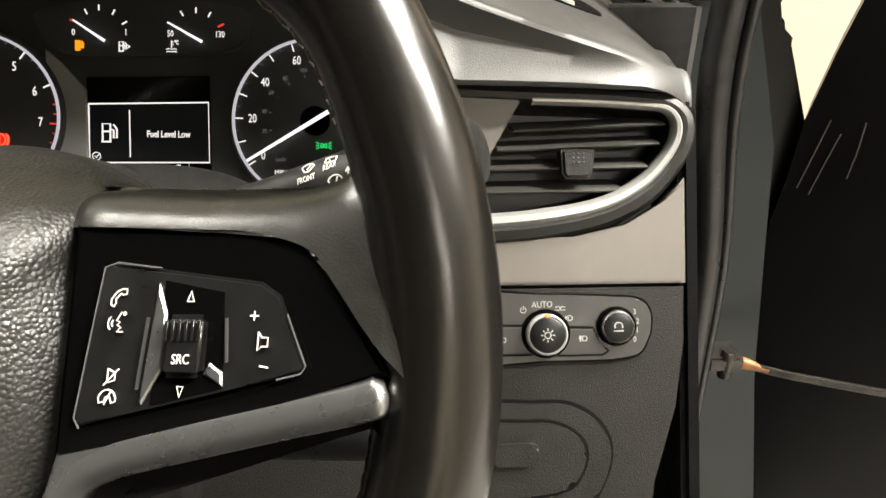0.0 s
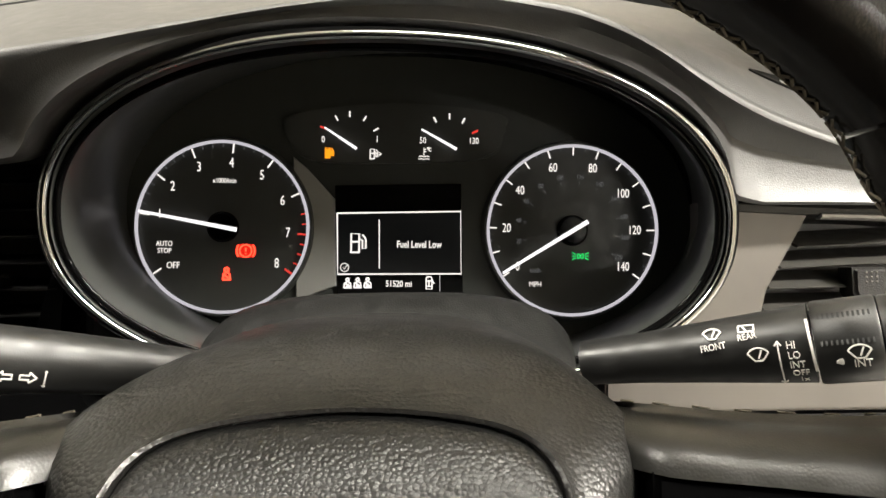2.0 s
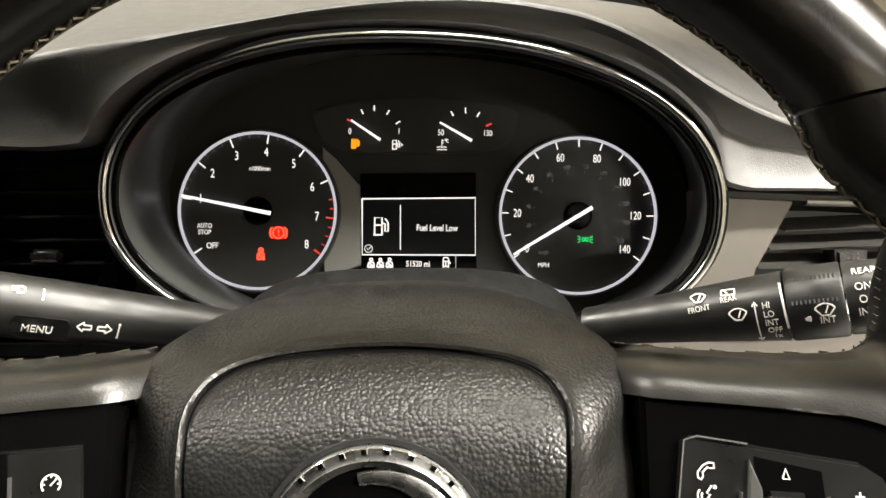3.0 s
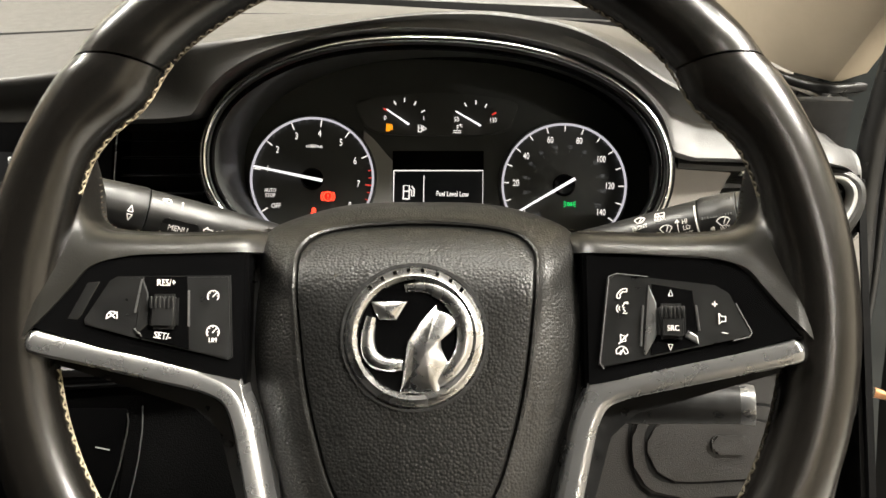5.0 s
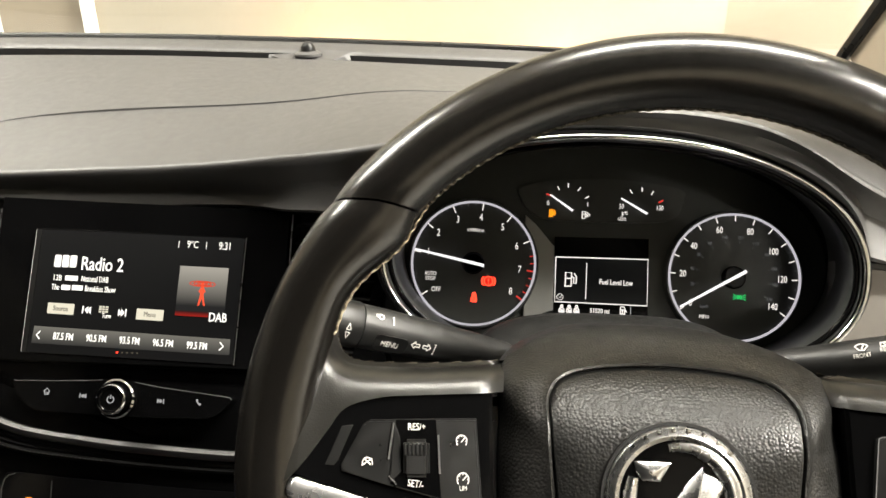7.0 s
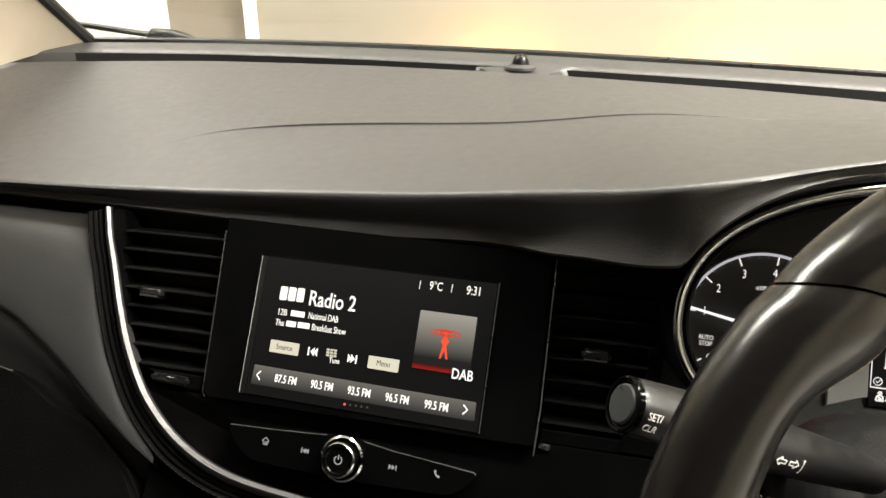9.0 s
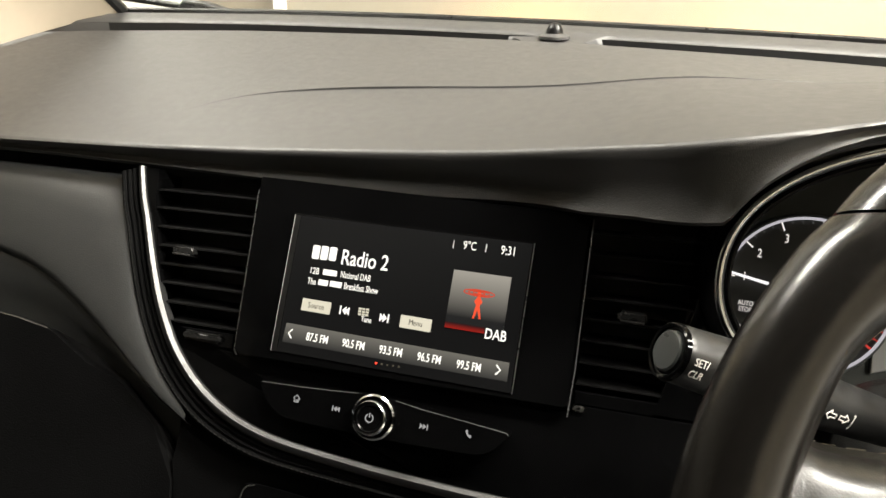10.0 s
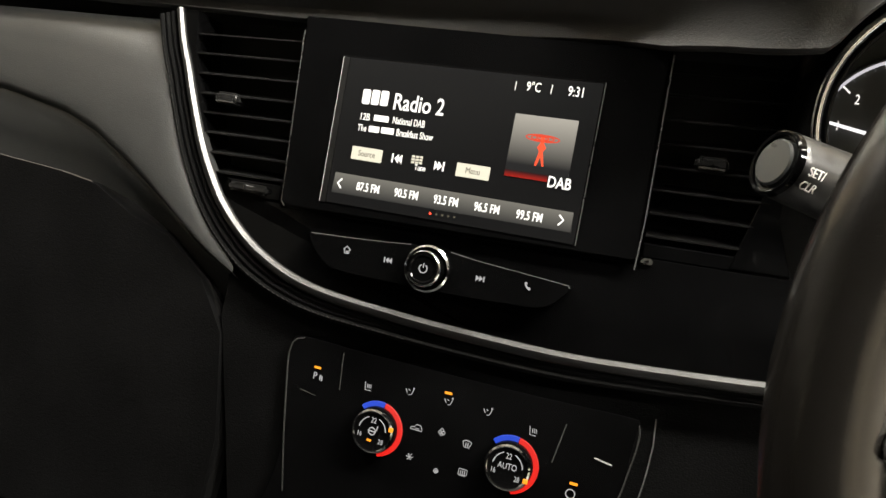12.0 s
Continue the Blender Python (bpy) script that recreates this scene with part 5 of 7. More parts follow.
part("display_field", prism([G(-45.4, 0.4), G(30.2, 0.4), G(30.2, -37.5), G(-45.4, -37.5)], 0.0020, 0.00235), glowing("display_dark", (0.5, 0.6, 0.7), 0.002), lcd)
part("display_frame", strokes([[G(-45.6, 1.8 - 1.0), G(30.6, 0.8), G(30.3, -37.8), G(-45.9, -36.8), G(-45.6, 0.8)]], 0.0010, 0.0024), G_WHITE, lcd, "lit white frame")
part("divider", strokes([[G(-19.8, -3.4), G(-20.2, -33.7)]], 0.0007, 0.0024), G_WHITE, lcd)
lettering("lettering", "Fuel Level Low", *G(4.6, -19.4), 0.0024, 0.0060, G_WHITE, lcd, 0.76, bold=0.00012)
part("pump_icon", strokes(at(*G(-33.2, -17.8), 0.0082, PUMP), 0.0011, 0.0024), G_WHITE, lcd)
part("check_icon", strokes(at(*G(-41.6, -32.7), 0.0027, [ring_line(0.95, 16), [(-0.4, 0.1), (-0.1, -0.4), (0.6, 0.5)]]), 0.0005, 0.0024), G_WHITE, lcd)
BELT = [[(-0.2, 0.9), (0.2, 0.9), (0.3, 0.6), (0.0, 0.35), (-0.3, 0.6), (-0.2, 0.9)], [(-0.7, -0.9), (-0.55, 0.0), (0, 0.3), (0.55, 0.0), (0.7, -0.9), (-0.7, -0.9)], [(-0.4, 0.0), (0.5, -0.7)], [(-0.3, -0.6), (0.3, -0.6)]]
for u in (-39.9, -33.7, -27.5):
    part("belt_icon", strokes(at(*G(u, -42.4), 0.0032, BELT), 0.0011, 0.0024), G_WHITE, lcd)
lettering("lettering", "51520 mi", *G(-8.4, -43.5), 0.0024, 0.0054, G_WHITE, lcd, 0.8, bold=0.00010)
part("car_icon", strokes(at(*G(10.7, -43.1), 0.0042, [[(-0.4, 0.9), (0.2, 0.9), (0.35, 0.6), (0.35, -0.9), (-0.5, -0.9), (-0.5, 0.6), (-0.4, 0.9)], [(-0.4, 0.3), (0.3, 0.3)], [(-0.4, -0.5), (0.3, -0.5)], [(-0.1, 0.3), (-0.1, -0.5)], [(0.35, 0.4), (0.7, -0.1)]]), 0.0009, 0.0024), G_WHITE, lcd)
part("divider", strokes([[G(17.1, -37.8), G(17.0, -48.5)]], 0.0005, 0.0024), G_ICON, lcd)


# ---- centre of the dashboard ----
CENTRE = local(-0.367, 0.229, 0.972, 30.0, -1.4)


def S(u, v):
    """Plan of the centre panel in millimetres, levelled, to local metres."""
    return 0.001 * (u - 0.0244 * v), 0.001 * (v + 0.0244 * u)


def S3(u, v, n=0.0):
    return (*S(u, v), n)


TRIM_LINE = [(-227, 76), (-220, 52), (-212.5, 33.7), (-201, 3), (-186, -30), (-163, -64), (-130, -91), (-87, -107.8), (-23, -115.2), (35, -118.6), (90, -120), (139, -118), (194, -114.4), (240, -110)]
trim_path = smooth_line([S3(*p) for p in TRIM_LINE], 6)
fascia = thing("centre_fascia", CENTRE, "gloss black centre fascia with a satin silver trim line", "fascia")
part("backing", prism([S(-232, 80), S(190, 76), S(186, -112), S(90, -124), S(-87, -112), S(-170, -70)], -0.050, -0.036), DARK, fascia)
low_edge = [(p.x, p.y) for p in trim_path[24:]]
part("lower_panel", prism(low_edge + [S(222, -75), S(205, -52), S(123, -52), S(123, -57), S(-120, -57), S(-120, -54), S(-176, -53)], -0.030, 0.0, 0.001, 1), GLOSS, fascia, "gloss black panel below the screen")
left_edge = [(p.x, p.y) for p in trim_path[:25]]
part("side_strip", prism(left_edge + [S(-177, -52), S(-183, -37), S(-196, 4), S(-209, 47), S(-212, 76)], -0.030, 0.0, 0.001, 1), GLOSS, fascia)
part("outer_panel", prism([S(205, 76), S(208, 70), S(195, 20), S(193, -20), S(205, -51), S(172, -51), S(186, 0)], -0.030, -0.001, 0.001, 1), GLOSS, fascia)
part("trim_line", sweep(trim_path, [(-0.0036, -0.004), (-0.0034, 0.0025), (-0.0012, 0.0048), (0.0018, 0.0042), (0.0036, 0.0020), (0.0038, -0.004)], scale=lambda f: 0.75 + 0.35 * min(1, f * 3)), TRIM_SATIN, fascia, "satin silver trim line")
for off, r in ((0.0078, 0.0022), (0.0125, 0.0022), (0.0172, 0.0024)):
    line = []
    for i, p in enumerate(trim_path):
        a, b = trim_path[max(i - 1, 0)], trim_path[min(i + 1, len(trim_path) - 1)]
        t = (b - a).normalized()
        line.append(p + Vector((t.y, -t.x, 0)) * (off * lerp(i / len(trim_path), [0, 0.45, 0.6, 1.0], [1, 1, 0.75, 0.5])) + Vector((0, 0, -0.001)))
    part("rib", tube(line, r, 8), SOFT, fascia, "black ribbed strip")
    if off > 0.017:
        seam = bmesh.new()
        for i in range(4, len(line) - 30):
            a, b = line[i], line[i + 1]
            n = max(1, round((b - a).length / 0.004))
            for q in range(n):
                tube([a.lerp(b, (q + 0.15) / n) + Vector((0, 0, 0.0021)), a.lerp(b, (q + 0.75) / n) + Vector((0, 0, 0.0021))], 0.0005, 5, bm=seam)
        tagged(part("stitching", seam, LIP_SKIN, fascia, "fine stitched seam beside the trim"), kind="stuff")

# screen unit
unit = thing("infotainment_screen", CENTRE, "gloss black touch screen showing a lit radio menu", "touch screen")
part("bezel", prism([S(-119.5, 76), S(122.5, 70), S(122.5, -54), S(119, -56), S(-112, -56), S(-118.5, -53)], -0.020, 0.0060, 0.0020, 2), GLOSS, unit, "gloss black bezel")
# highlights on the bezel's edges, drawn as thin satin strips
part("bezel_edge", strokes([[S(-119.6, 66), S(-117.0, -52), S(-114.5, -55)]], 0.0007, 0.0046, 0.0006), SATIN, unit)
part("bezel_edge", strokes([[S(123.4, 67), S(122.6, -30), S(121.0, -60)]], 0.0008, 0.0050, 0.0012), SATIN, unit)
glass = part("display", prism([S(-86.5, 50.8), S(87.6, 47.8), S(85.0, -51.6), S(-87.8, -48.6)], 0.0050, 0.0064, 0.0004, 1), SCREEN, unit, "dark display glass")
# highlights down the display's sides, drawn as pale strips
part("display_edge", strokes([[S(87.4, 47.5), S(85.0, -51.3)]], 0.0006, 0.0063), SATIN, glass)
part("display_edge", strokes([[S(-86.2, 50.0), S(-87.6, -48.0)], ], 0.0006, 0.0063), GREY_INK, glass)
part("display_margin", prism([S(-86.0, 49.8), S(-81.8, 49.8), S(-83.4, -48.2), S(-87.4, -48.2)], 0.0060, 0.0066), BUTTON, glass)
part("screen_field", prism([S(-81.4, 49.6), S(86.2, 46.8), S(83.9, -50.8), S(-83.0, -47.8)], 0.0060, 0.00655), shaded_glow("screen_backlight", (0.002, 0.002, 0.0022), (0.005, 0.005, 0.005), -0.01, 0.05, 1.0), glass, "backlit dark screen")
SZ = 0.0068
part("preset_bar", prism([S(-79, -27.4), S(81, -31.8), S(81, -44), S(-80, -41)], 0.0062, 0.00668), shaded_glow("preset_backlight", (0.012, 0.012, 0.012), (0.12, 0.113, 0.095), -0.044, -0.030, 1.0), glass, "lit bar of radio presets")
for u in (-65.4, -58.9, -52.4):
    part("station_bar", prism(rrect(*S(u, 24.6), 0.0054, 0.0098, 0.0012, 3), SZ - 0.0002, SZ + 0.0002), G_SCREEN, glass)
lettering("lettering", "Radio 2", *S(-46.0, 22.9), SZ, 0.0152, G_SCREEN, glass, 0.76, align="LEFT", bold=0.00014)
lettering("lettering", "12B", *S(-68.2, 11.2), SZ, 0.0066, G_SCREEN, glass, 0.74, align="LEFT")
part("text_bar", prism(rrect(*S(-52.4, 11.2), 0.0105, 0.0040, 0.0006, 2), SZ, SZ + 0.0003), G_SCREEN, glass)
lettering("lettering", "National DAB", *S(-44.4, 11.0), SZ, 0.0066, G_SCREEN, glass, 0.60, align="LEFT")
for u0, w in ((-60.0, 7.4), (-51.2, 9.0)):
    part("text_bar", prism(rrect(*S(u0 + w / 2, 3.7), 0.001 * w, 0.0040, 0.0006, 2), SZ, SZ + 0.0003), G_SCREEN, glass)
lettering("lettering", "The", *S(-68.4, 3.7), SZ, 0.0064, G_SCREEN, glass, 0.66, align="LEFT")
lettering("lettering", "Breakfast Show", *S(-40.6, 3.3), SZ, 0.0066, G_SCREEN, glass, 0.62, align="LEFT")
part("divider", strokes([[S(33.4, 43.5), S(33.1, 38.0)]], 0.0004, SZ), G_SCREEN, glass)
part("divider", strokes([[S(55.9, 43.3), S(55.6, 37.8)]], 0.0004, SZ), G_SCREEN, glass)
lettering("lettering", "9°C", *S(44.6, 40.7), SZ, 0.0082, G_SCREEN, glass, 0.72)
lettering("lettering", "9:31", *S(71.0, 40.1), SZ, 0.0086, G_SCREEN, glass, 0.72)
for s, u, v in (("Source", -58.7, -13.2), ("Menu", 14.8, -15.3)):
    key = part("screen_key", prism(rrect(*S(u, v), 0.0220, 0.0086, 0.0006, 2), SZ - 0.0004, SZ), G_BUTTON, glass, "lit pale screen key")
    lettering("lettering", s, *S(u, v), SZ + 0.0002, 0.0056, G_DIM, key, 0.78)
for u, v, d in ((-36.6, -13.4, -1), (-8.4, -14.6, 1)):
    x, y = S(u, v)
    ic = bmesh.new()
    for o in (-1.0, 1.4):
        prism([(x + 0.001 * (o - 1.6 * d), y + 0.0030), (x + 0.001 * (o - 1.6 * d), y - 0.0030), (x + 0.001 * (o + 1.3 * d), y)], SZ, SZ + 0.0003, bm=ic)
    prism(rrect(x + 0.0036 * d, y, 0.0010, 0.0060, 0.0002, 1), SZ, SZ + 0.0003, bm=ic)
    part("skip_icon", ic, G_SCREEN, glass)
for r in range(3):
    for c in range(3):
        part("tune_dot", prism(rrect(*S(-25.9 + 2.7 * c, -10.6 - 1.9 * r), 0.0021, 0.0014, 0.0002, 1), SZ, SZ + 0.0003), G_BUTTON, glass)
lettering("lettering", "Tune", *S(-20.4, -17.6), SZ, 0.0054, G_SCREEN, glass, 0.7)
part("arrow_icon", strokes([[S(-73.4, -31.4), S(-76.2, -34.4), S(-73.4, -37.6)]], 0.0010, SZ), G_SCREEN, glass)
part("arrow_icon", strokes([[S(72.8, -34.4), S(75.8, -37.4), S(72.8, -40.6)]], 0.0010, SZ), G_SCREEN, glass)
for k, (s, u, v) in enumerate((("87.5 FM", -54.8, -35.2), ("90.5 FM", -27.6, -35.6), ("93.5 FM", -0.4, -36.2), ("96.5 FM", 26.8, -37.0), ("99.5 FM", 54.0, -38.0))):
    lettering("lettering", s, *S(u + 0.8, v), SZ, 0.0078, G_SCREEN, glass, 0.66, bold=0.00010)
for k in range(5):
    part("page_dot", lathe([(0.0, SZ + 0.0003), (0.0007, SZ + 0.0003), (0.0007, SZ)], 10, *S(-8.6 + 4.05 * k, -45.4)), G_RED if k == 0 else G_DIM, glass)
art = part("picture_tile", prism([S(36.0, 23.9), S(75.2, 23.2), S(74.4, -15.0), S(34.8, -14.2)], SZ - 0.0004, SZ), shaded_glow("tile_backlight", (0.010, 0.010, 0.010), (0.28, 0.26, 0.22), -0.006, 0.025, 1.0), glass, "lit grey picture tile")
part("tile_glow", prism([S(35.0, -11.0), S(62.0, -11.6), S(62.0, -15.6), S(35.0, -15.0)], SZ - 0.0002, SZ + 0.0001), shaded_glow("tile_red", (0.30, 0.01, 0.005), (0.02, 0.004, 0.004), -0.0150, -0.0105, 1.0), art)
MAST = glowing("mast_red", (1.0, 0.09, 0.03), 0.75)
part("mast", prism([S(54.0, 11.0), S(56.6, 11.0), S(56.4, 7.4), S(58.2, 4.4), S(56.6, 2.2), S(58.4, -6.8), S(57.2, -6.8), S(55.5, -1.0), S(53.8, -6.8), S(52.6, -6.8), S(54.2, 2.2), S(52.6, 4.4), S(54.4, 7.4)], SZ, SZ + 0.0003), MAST, art, "lit red mast symbol")
for k in (0.0040, 0.0072, 0.0104):
    mx, my = S(55.2, 10.2)
    part("mast_wave", strokes([[(mx + k * math.cos(a), my + 0.2 * k * math.sin(a)) for a in np.linspace(0, 2 * math.pi, 25)]], 0.0007, SZ), glowing("mast_red_dim", (1.0, 0.08, 0.03), 0.5), art)
lettering("lettering", "DAB", *S(69.6, -15.8), SZ + 0.0002, 0.0098, G_SCREEN, glass, 0.76, bold=0.0001)

# bar of radio buttons with the round power knob
bar = thing("radio_button_bar", CENTRE, "gloss black radio button bar with a chrome edged power knob", "radio controls")
BAR = [S(-88.5, -70.0), S(-60, -69.2), S(-30, -67.8), S(-17, -66.8), S(10, -67.6), S(30, -70.4), S(60, -73.2), S(85.0, -75.6), S(86.2, -77.2), S(84.2, -80.8), S(72.3, -91.0), S(50, -92.6), S(15.2, -93.4), S(-20, -93.0), S(-63.7, -91.6), S(-75, -88.2), S(-84.5, -79.8), S(-89.2, -72.2)]
BAR = BAR[:7] + [(p.x, p.y) for p in smooth_line([(*p, 0.0) for p in BAR[7:] + BAR[:1]], 4)]
part("body", prism(BAR, -0.004, 0.0095, 0.0018, 3), GLOSS, bar, "gloss black bar")
# shine along the bar's upper edge, drawn in as grey strips
part("bar_edge", strokes([BAR[0:4], BAR[4:12]], 0.0005, 0.0090, 0.0005), CLUSTER_GREY, bar, "shine on the upper edge, drawn as a grey line")
kc = S(-3.4, -80.2)
part("knob_ring", lathe([(0.0148, 0.0080), (0.0150, 0.0120), (0.0138, 0.0130), (0.0128, 0.0118), (0.0124, 0.0100)], 48, *kc), CHROME, bar, "chrome ring")
part("knob", lathe([(0.0118, 0.0090), (0.0116, 0.0185), (0.0106, 0.0196), (0.0088, 0.0196), (0.0080, 0.0188), (0.0, 0.0186)], 48, *kc), GLOSS, bar, "round power knob")
part("knob_band", lathe([(0.01185, 0.0170), (0.0115, 0.0190), (0.0106, 0.0198), (0.0098, 0.0196)], 48, *kc), CHROME, bar)
part("power_icon", strokes([arc(*kc, 0.0026, 120, 420, 14), [(kc[0], kc[1] + 0.0034), (kc[0], kc[1] + 0.0004)]], 0.0007, 0.0188), G_ICON, bar)
HOME = [[(-0.8, 0.0), (0, 0.8), (0.8, 0.0)], [(-0.5, 0.1), (-0.5, -0.7), (0.5, -0.7), (0.5, 0.1)], [(-0.1, -0.7), (-0.1, -0.2), (0.25, -0.2), (0.25, -0.7)]]
part("home_icon", strokes(at(*S(-60.5, -77.4), 0.0032, HOME), 0.0006, 0.0096), G_ICON, bar)
for u, v, d in ((-30.4, -79.4, -1), (30.8, -80.6, 1)):
    x, y = S(u, v)
    ic = bmesh.new()
    for o in (-0.9, 1.3):
        prism([(x + 0.001 * (o * d - 1.3 * d), y + 0.0018), (x + 0.001 * (o * d - 1.3 * d), y - 0.0018), (x + 0.001 * (o * d + 1.0 * d), y)], 0.0096, 0.0099, bm=ic)
    prism(rrect(x + 0.0029 * d, y, 0.0007, 0.0036, 0.0001, 1), 0.0096, 0.0099, bm=ic)
    part("skip_icon", ic, G_ICON, bar)
part("phone_icon", strokes(at(*S(61.3, -80.0), 0.0034, [[(-0.5, 0.6), (-0.35, 0.1), (0.0, -0.35), (0.5, -0.6)], [(-0.5, 0.6), (-0.2, 0.35)], [(0.5, -0.6), (0.25, -0.2)]]), 0.0011, 0.0096), G_ICON, bar)


# centre air vents
def centre_vent(side):
    v = thing("air_vent", CENTRE, "black centre air vent with level slats and a small adjuster", "air vent", "centre air vents")
    vs = (61.0, 47.0, 32.5, 18.2, 4.4, -9.6, -23.7, -37.2)
    left = (-209, -208, -205, -201, -196, -191, -186, -180)
    right = (202, 201, 199, 196, 192, 188, 182, 176)
    for k, h in enumerate(vs):
        x0, x1 = (left[k], -121.5) if side < 0 else (124.0, right[k])
        a, b = S(x0, h), S(x1, h)
        bm = bmesh.new()
        sweep([(a[0], a[1], -0.010), (b[0], b[1], -0.010)], [(-0.0048, -0.012), (0.0010, 0.0090), (0.0020, 0.0090), (0.0022, 0.0075), (-0.0030, -0.012)], bm=bm)
        part("slat", bm, VENT, v)
    c = S(-176, 13.6) if side < 0 else S(154, 6.4)
    tab = part("adjuster", block(c[0] - 0.0095, c[0] + 0.0095, c[1] - 0.0028, c[1] + 0.0050, -0.012, 0.0035, 0.0022, 3), HARD, v, "slat adjuster tab")
    # the tab's glint is put in as a paler strip
    part("adjuster_edge", block(c[0] - 0.0075, c[0] + 0.0075, c[1] - 0.0030, c[1] - 0.0012, 0.0020, 0.0042, 0.0006, 2), EDGE_DIM, tab, "glint on the tab, drawn as a paler strip")
    if side < 0:
        part("shutter_housing", prism([S(-177, -41.5), S(-122, -41.5), S(-122, -53), S(-172, -53)], -0.030, -0.0012, 0.001, 1), GLOSS, v)
        w = part("shutter_wheel", block(*[S(-162, 0)[0], S(-131, 0)[0]], S(-146, -50.2)[1], S(-146, -43.6)[1], -0.01, 0.0032, 0.0020, 3), HARD, v, "ribbed shutter wheel")
        for k in range(2):
            x = S(-158 + 16 * k, -46.6)
            part("wheel_rib", block(x[0], x[0] + 0.010, x[1] - 0.0022, x[1] + 0.0022, 0.0025, 0.0040, 0.0008, 2), BUTTON, w)
    else:
        part("shutter_housing", prism([S(123.4, -43), S(175, -43), S(172, -52), S(123.4, -52)], -0.030, -0.0012, 0.001, 1), GLOSS, v)
        x = S(127.3, -54.1)
        part("sensor_eye", block(x[0] - 0.004, x[0] + 0.004, x[1] - 0.002, x[1] + 0.002, -0.002, 0.0018, 0.0008, 2), STEEL, v, "small bright sensor")
    return v


centre_vent(-1)
centre_vent(1)

# passenger's side of the dashboard
ROLL_U = [-640, -381, -320, -288, -257, -230, -203, -175, -150]
ROLL_V = [28, 4, -8, -20.5, -39, -57, -76, -95, -108]
UNDER_V = [-32, -50, -55.5, -61, -71, -83, -94, -106, -116]
def closest_on_segment(p, a, b):
    t = (p - a).dot(b - a) / (b - a).length_squared
    return a + (b - a) * max(0.0, min(1.0, t))


rows = []
for k in range(99):
    u = -640 + (640 - 150) * (1 - (1 - k / 98) ** 1.6)
    vb, ve = lerp(u, ROLL_U, ROLL_V), lerp(u, ROLL_U, UNDER_V)
    vt = lerp(u, [-640, -252, -236, -222, -200, -180, -160, -150], [76, 76, 60, 12, -35, -64, -93, -104])
    vt = max(vt, vb + 4)
    f_top = (vt - vb) / max(4.0, 76 - vb)
    bulge = min(1.0, max(4.0, 76 - vb) / 60)
    row = []
    for f in [f_top * (1 - g) for g in (0.0, 0.03, 0.06, 0.10, 0.15, 0.22, 0.3, 0.4, 0.5, 0.6, 0.7, 0.8, 0.88, 0.94, 0.98)]:
        v = vb + f * max(4.0, 76 - vb)
        n = bulge * lerp(f, [0.0, 0.02, 0.09, 0.20, 0.45, 0.70, 0.94, 1.0], [3, 4, 5, 5, 4, 1, -8, -26]) - 2
        # the pad falls away just before the trim
        gap = min((Vector((u, v)) - closest_on_segment(Vector((u, v)), Vector(a), Vector(b))).length for a, b in zip(TRIM_LINE[:-1], TRIM_LINE[1:])) - 17
        row.append((v, n + (-3 - n) * math.exp(-max(0.0, gap) / 7.0)))
    row += [(vb - 2, row[-1][1] - 5), (ve + 0.75 * (vb - ve), -3), (ve + 0.4 * (vb - ve), -11), (ve, -16), (ve - 30, -26)]
    rows.append([S3(u, v, 0.001 * n) for v, n in row])
passenger = thing("passenger_panel", CENTRE, "black leather look panel on the passenger's side of the dashboard", "dashboard panel")
passenger_skin = surface("passenger_skin", (0.018, 0.0188, 0.0188), 0.46, spec=1.0, grain=0.2, size=1100, pattern="leather", mottle=0.06, wear=0.03)
part("pad", grid([row[:16] for row in rows])[0], passenger_skin, passenger, "smooth black pad", angle=70)
part("lower_roll", grid([row[15:] for row in rows])[0], passenger_skin, passenger, "black roll under the pad", angle=70)

glove = thing("glove_box", CENTRE, "black glove box lid below the passenger panel", "glove box")
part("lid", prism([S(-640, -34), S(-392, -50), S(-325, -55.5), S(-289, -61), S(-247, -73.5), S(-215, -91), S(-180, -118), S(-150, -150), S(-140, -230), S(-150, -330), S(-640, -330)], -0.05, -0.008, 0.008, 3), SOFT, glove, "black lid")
part("lid_edge", tube([S3(-640, -35, -0.010), S3(-392, -51, -0.010), S3(-325, -56.5, -0.010), S3(-295, -61, -0.011)], 0.0014, 6), SATIN_PANEL, glove, "dull bright line along the lid")

# lower centre stack with the heater controls
stack = thing("centre_stack", CENTRE, "black lower centre stack below the fascia", "centre stack")
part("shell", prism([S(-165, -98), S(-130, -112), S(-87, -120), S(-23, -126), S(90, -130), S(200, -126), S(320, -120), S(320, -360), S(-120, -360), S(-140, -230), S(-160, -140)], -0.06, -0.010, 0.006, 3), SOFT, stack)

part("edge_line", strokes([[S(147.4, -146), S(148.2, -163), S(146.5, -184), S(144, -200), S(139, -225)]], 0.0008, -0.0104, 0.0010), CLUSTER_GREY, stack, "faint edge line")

heater = thing("climate_panel", CENTRE, "gloss black climate panel with two lit temperature dials", "climate controls")
part("plate", prism([(p.x, p.y) for p in smooth_line([S3(-97, -160), S3(-96, -148), S3(-90, -142), S3(-40, -144), S3(60, -147), S3(130, -147.5), S3(138, -150), S3(137, -162), S3(133, -210), S3(125, -290), S3(-85, -290), S3(-92, -220)], 4, True)], -0.02, -0.004, 0.0012, 2), GLOSS, heater, "gloss black plate")
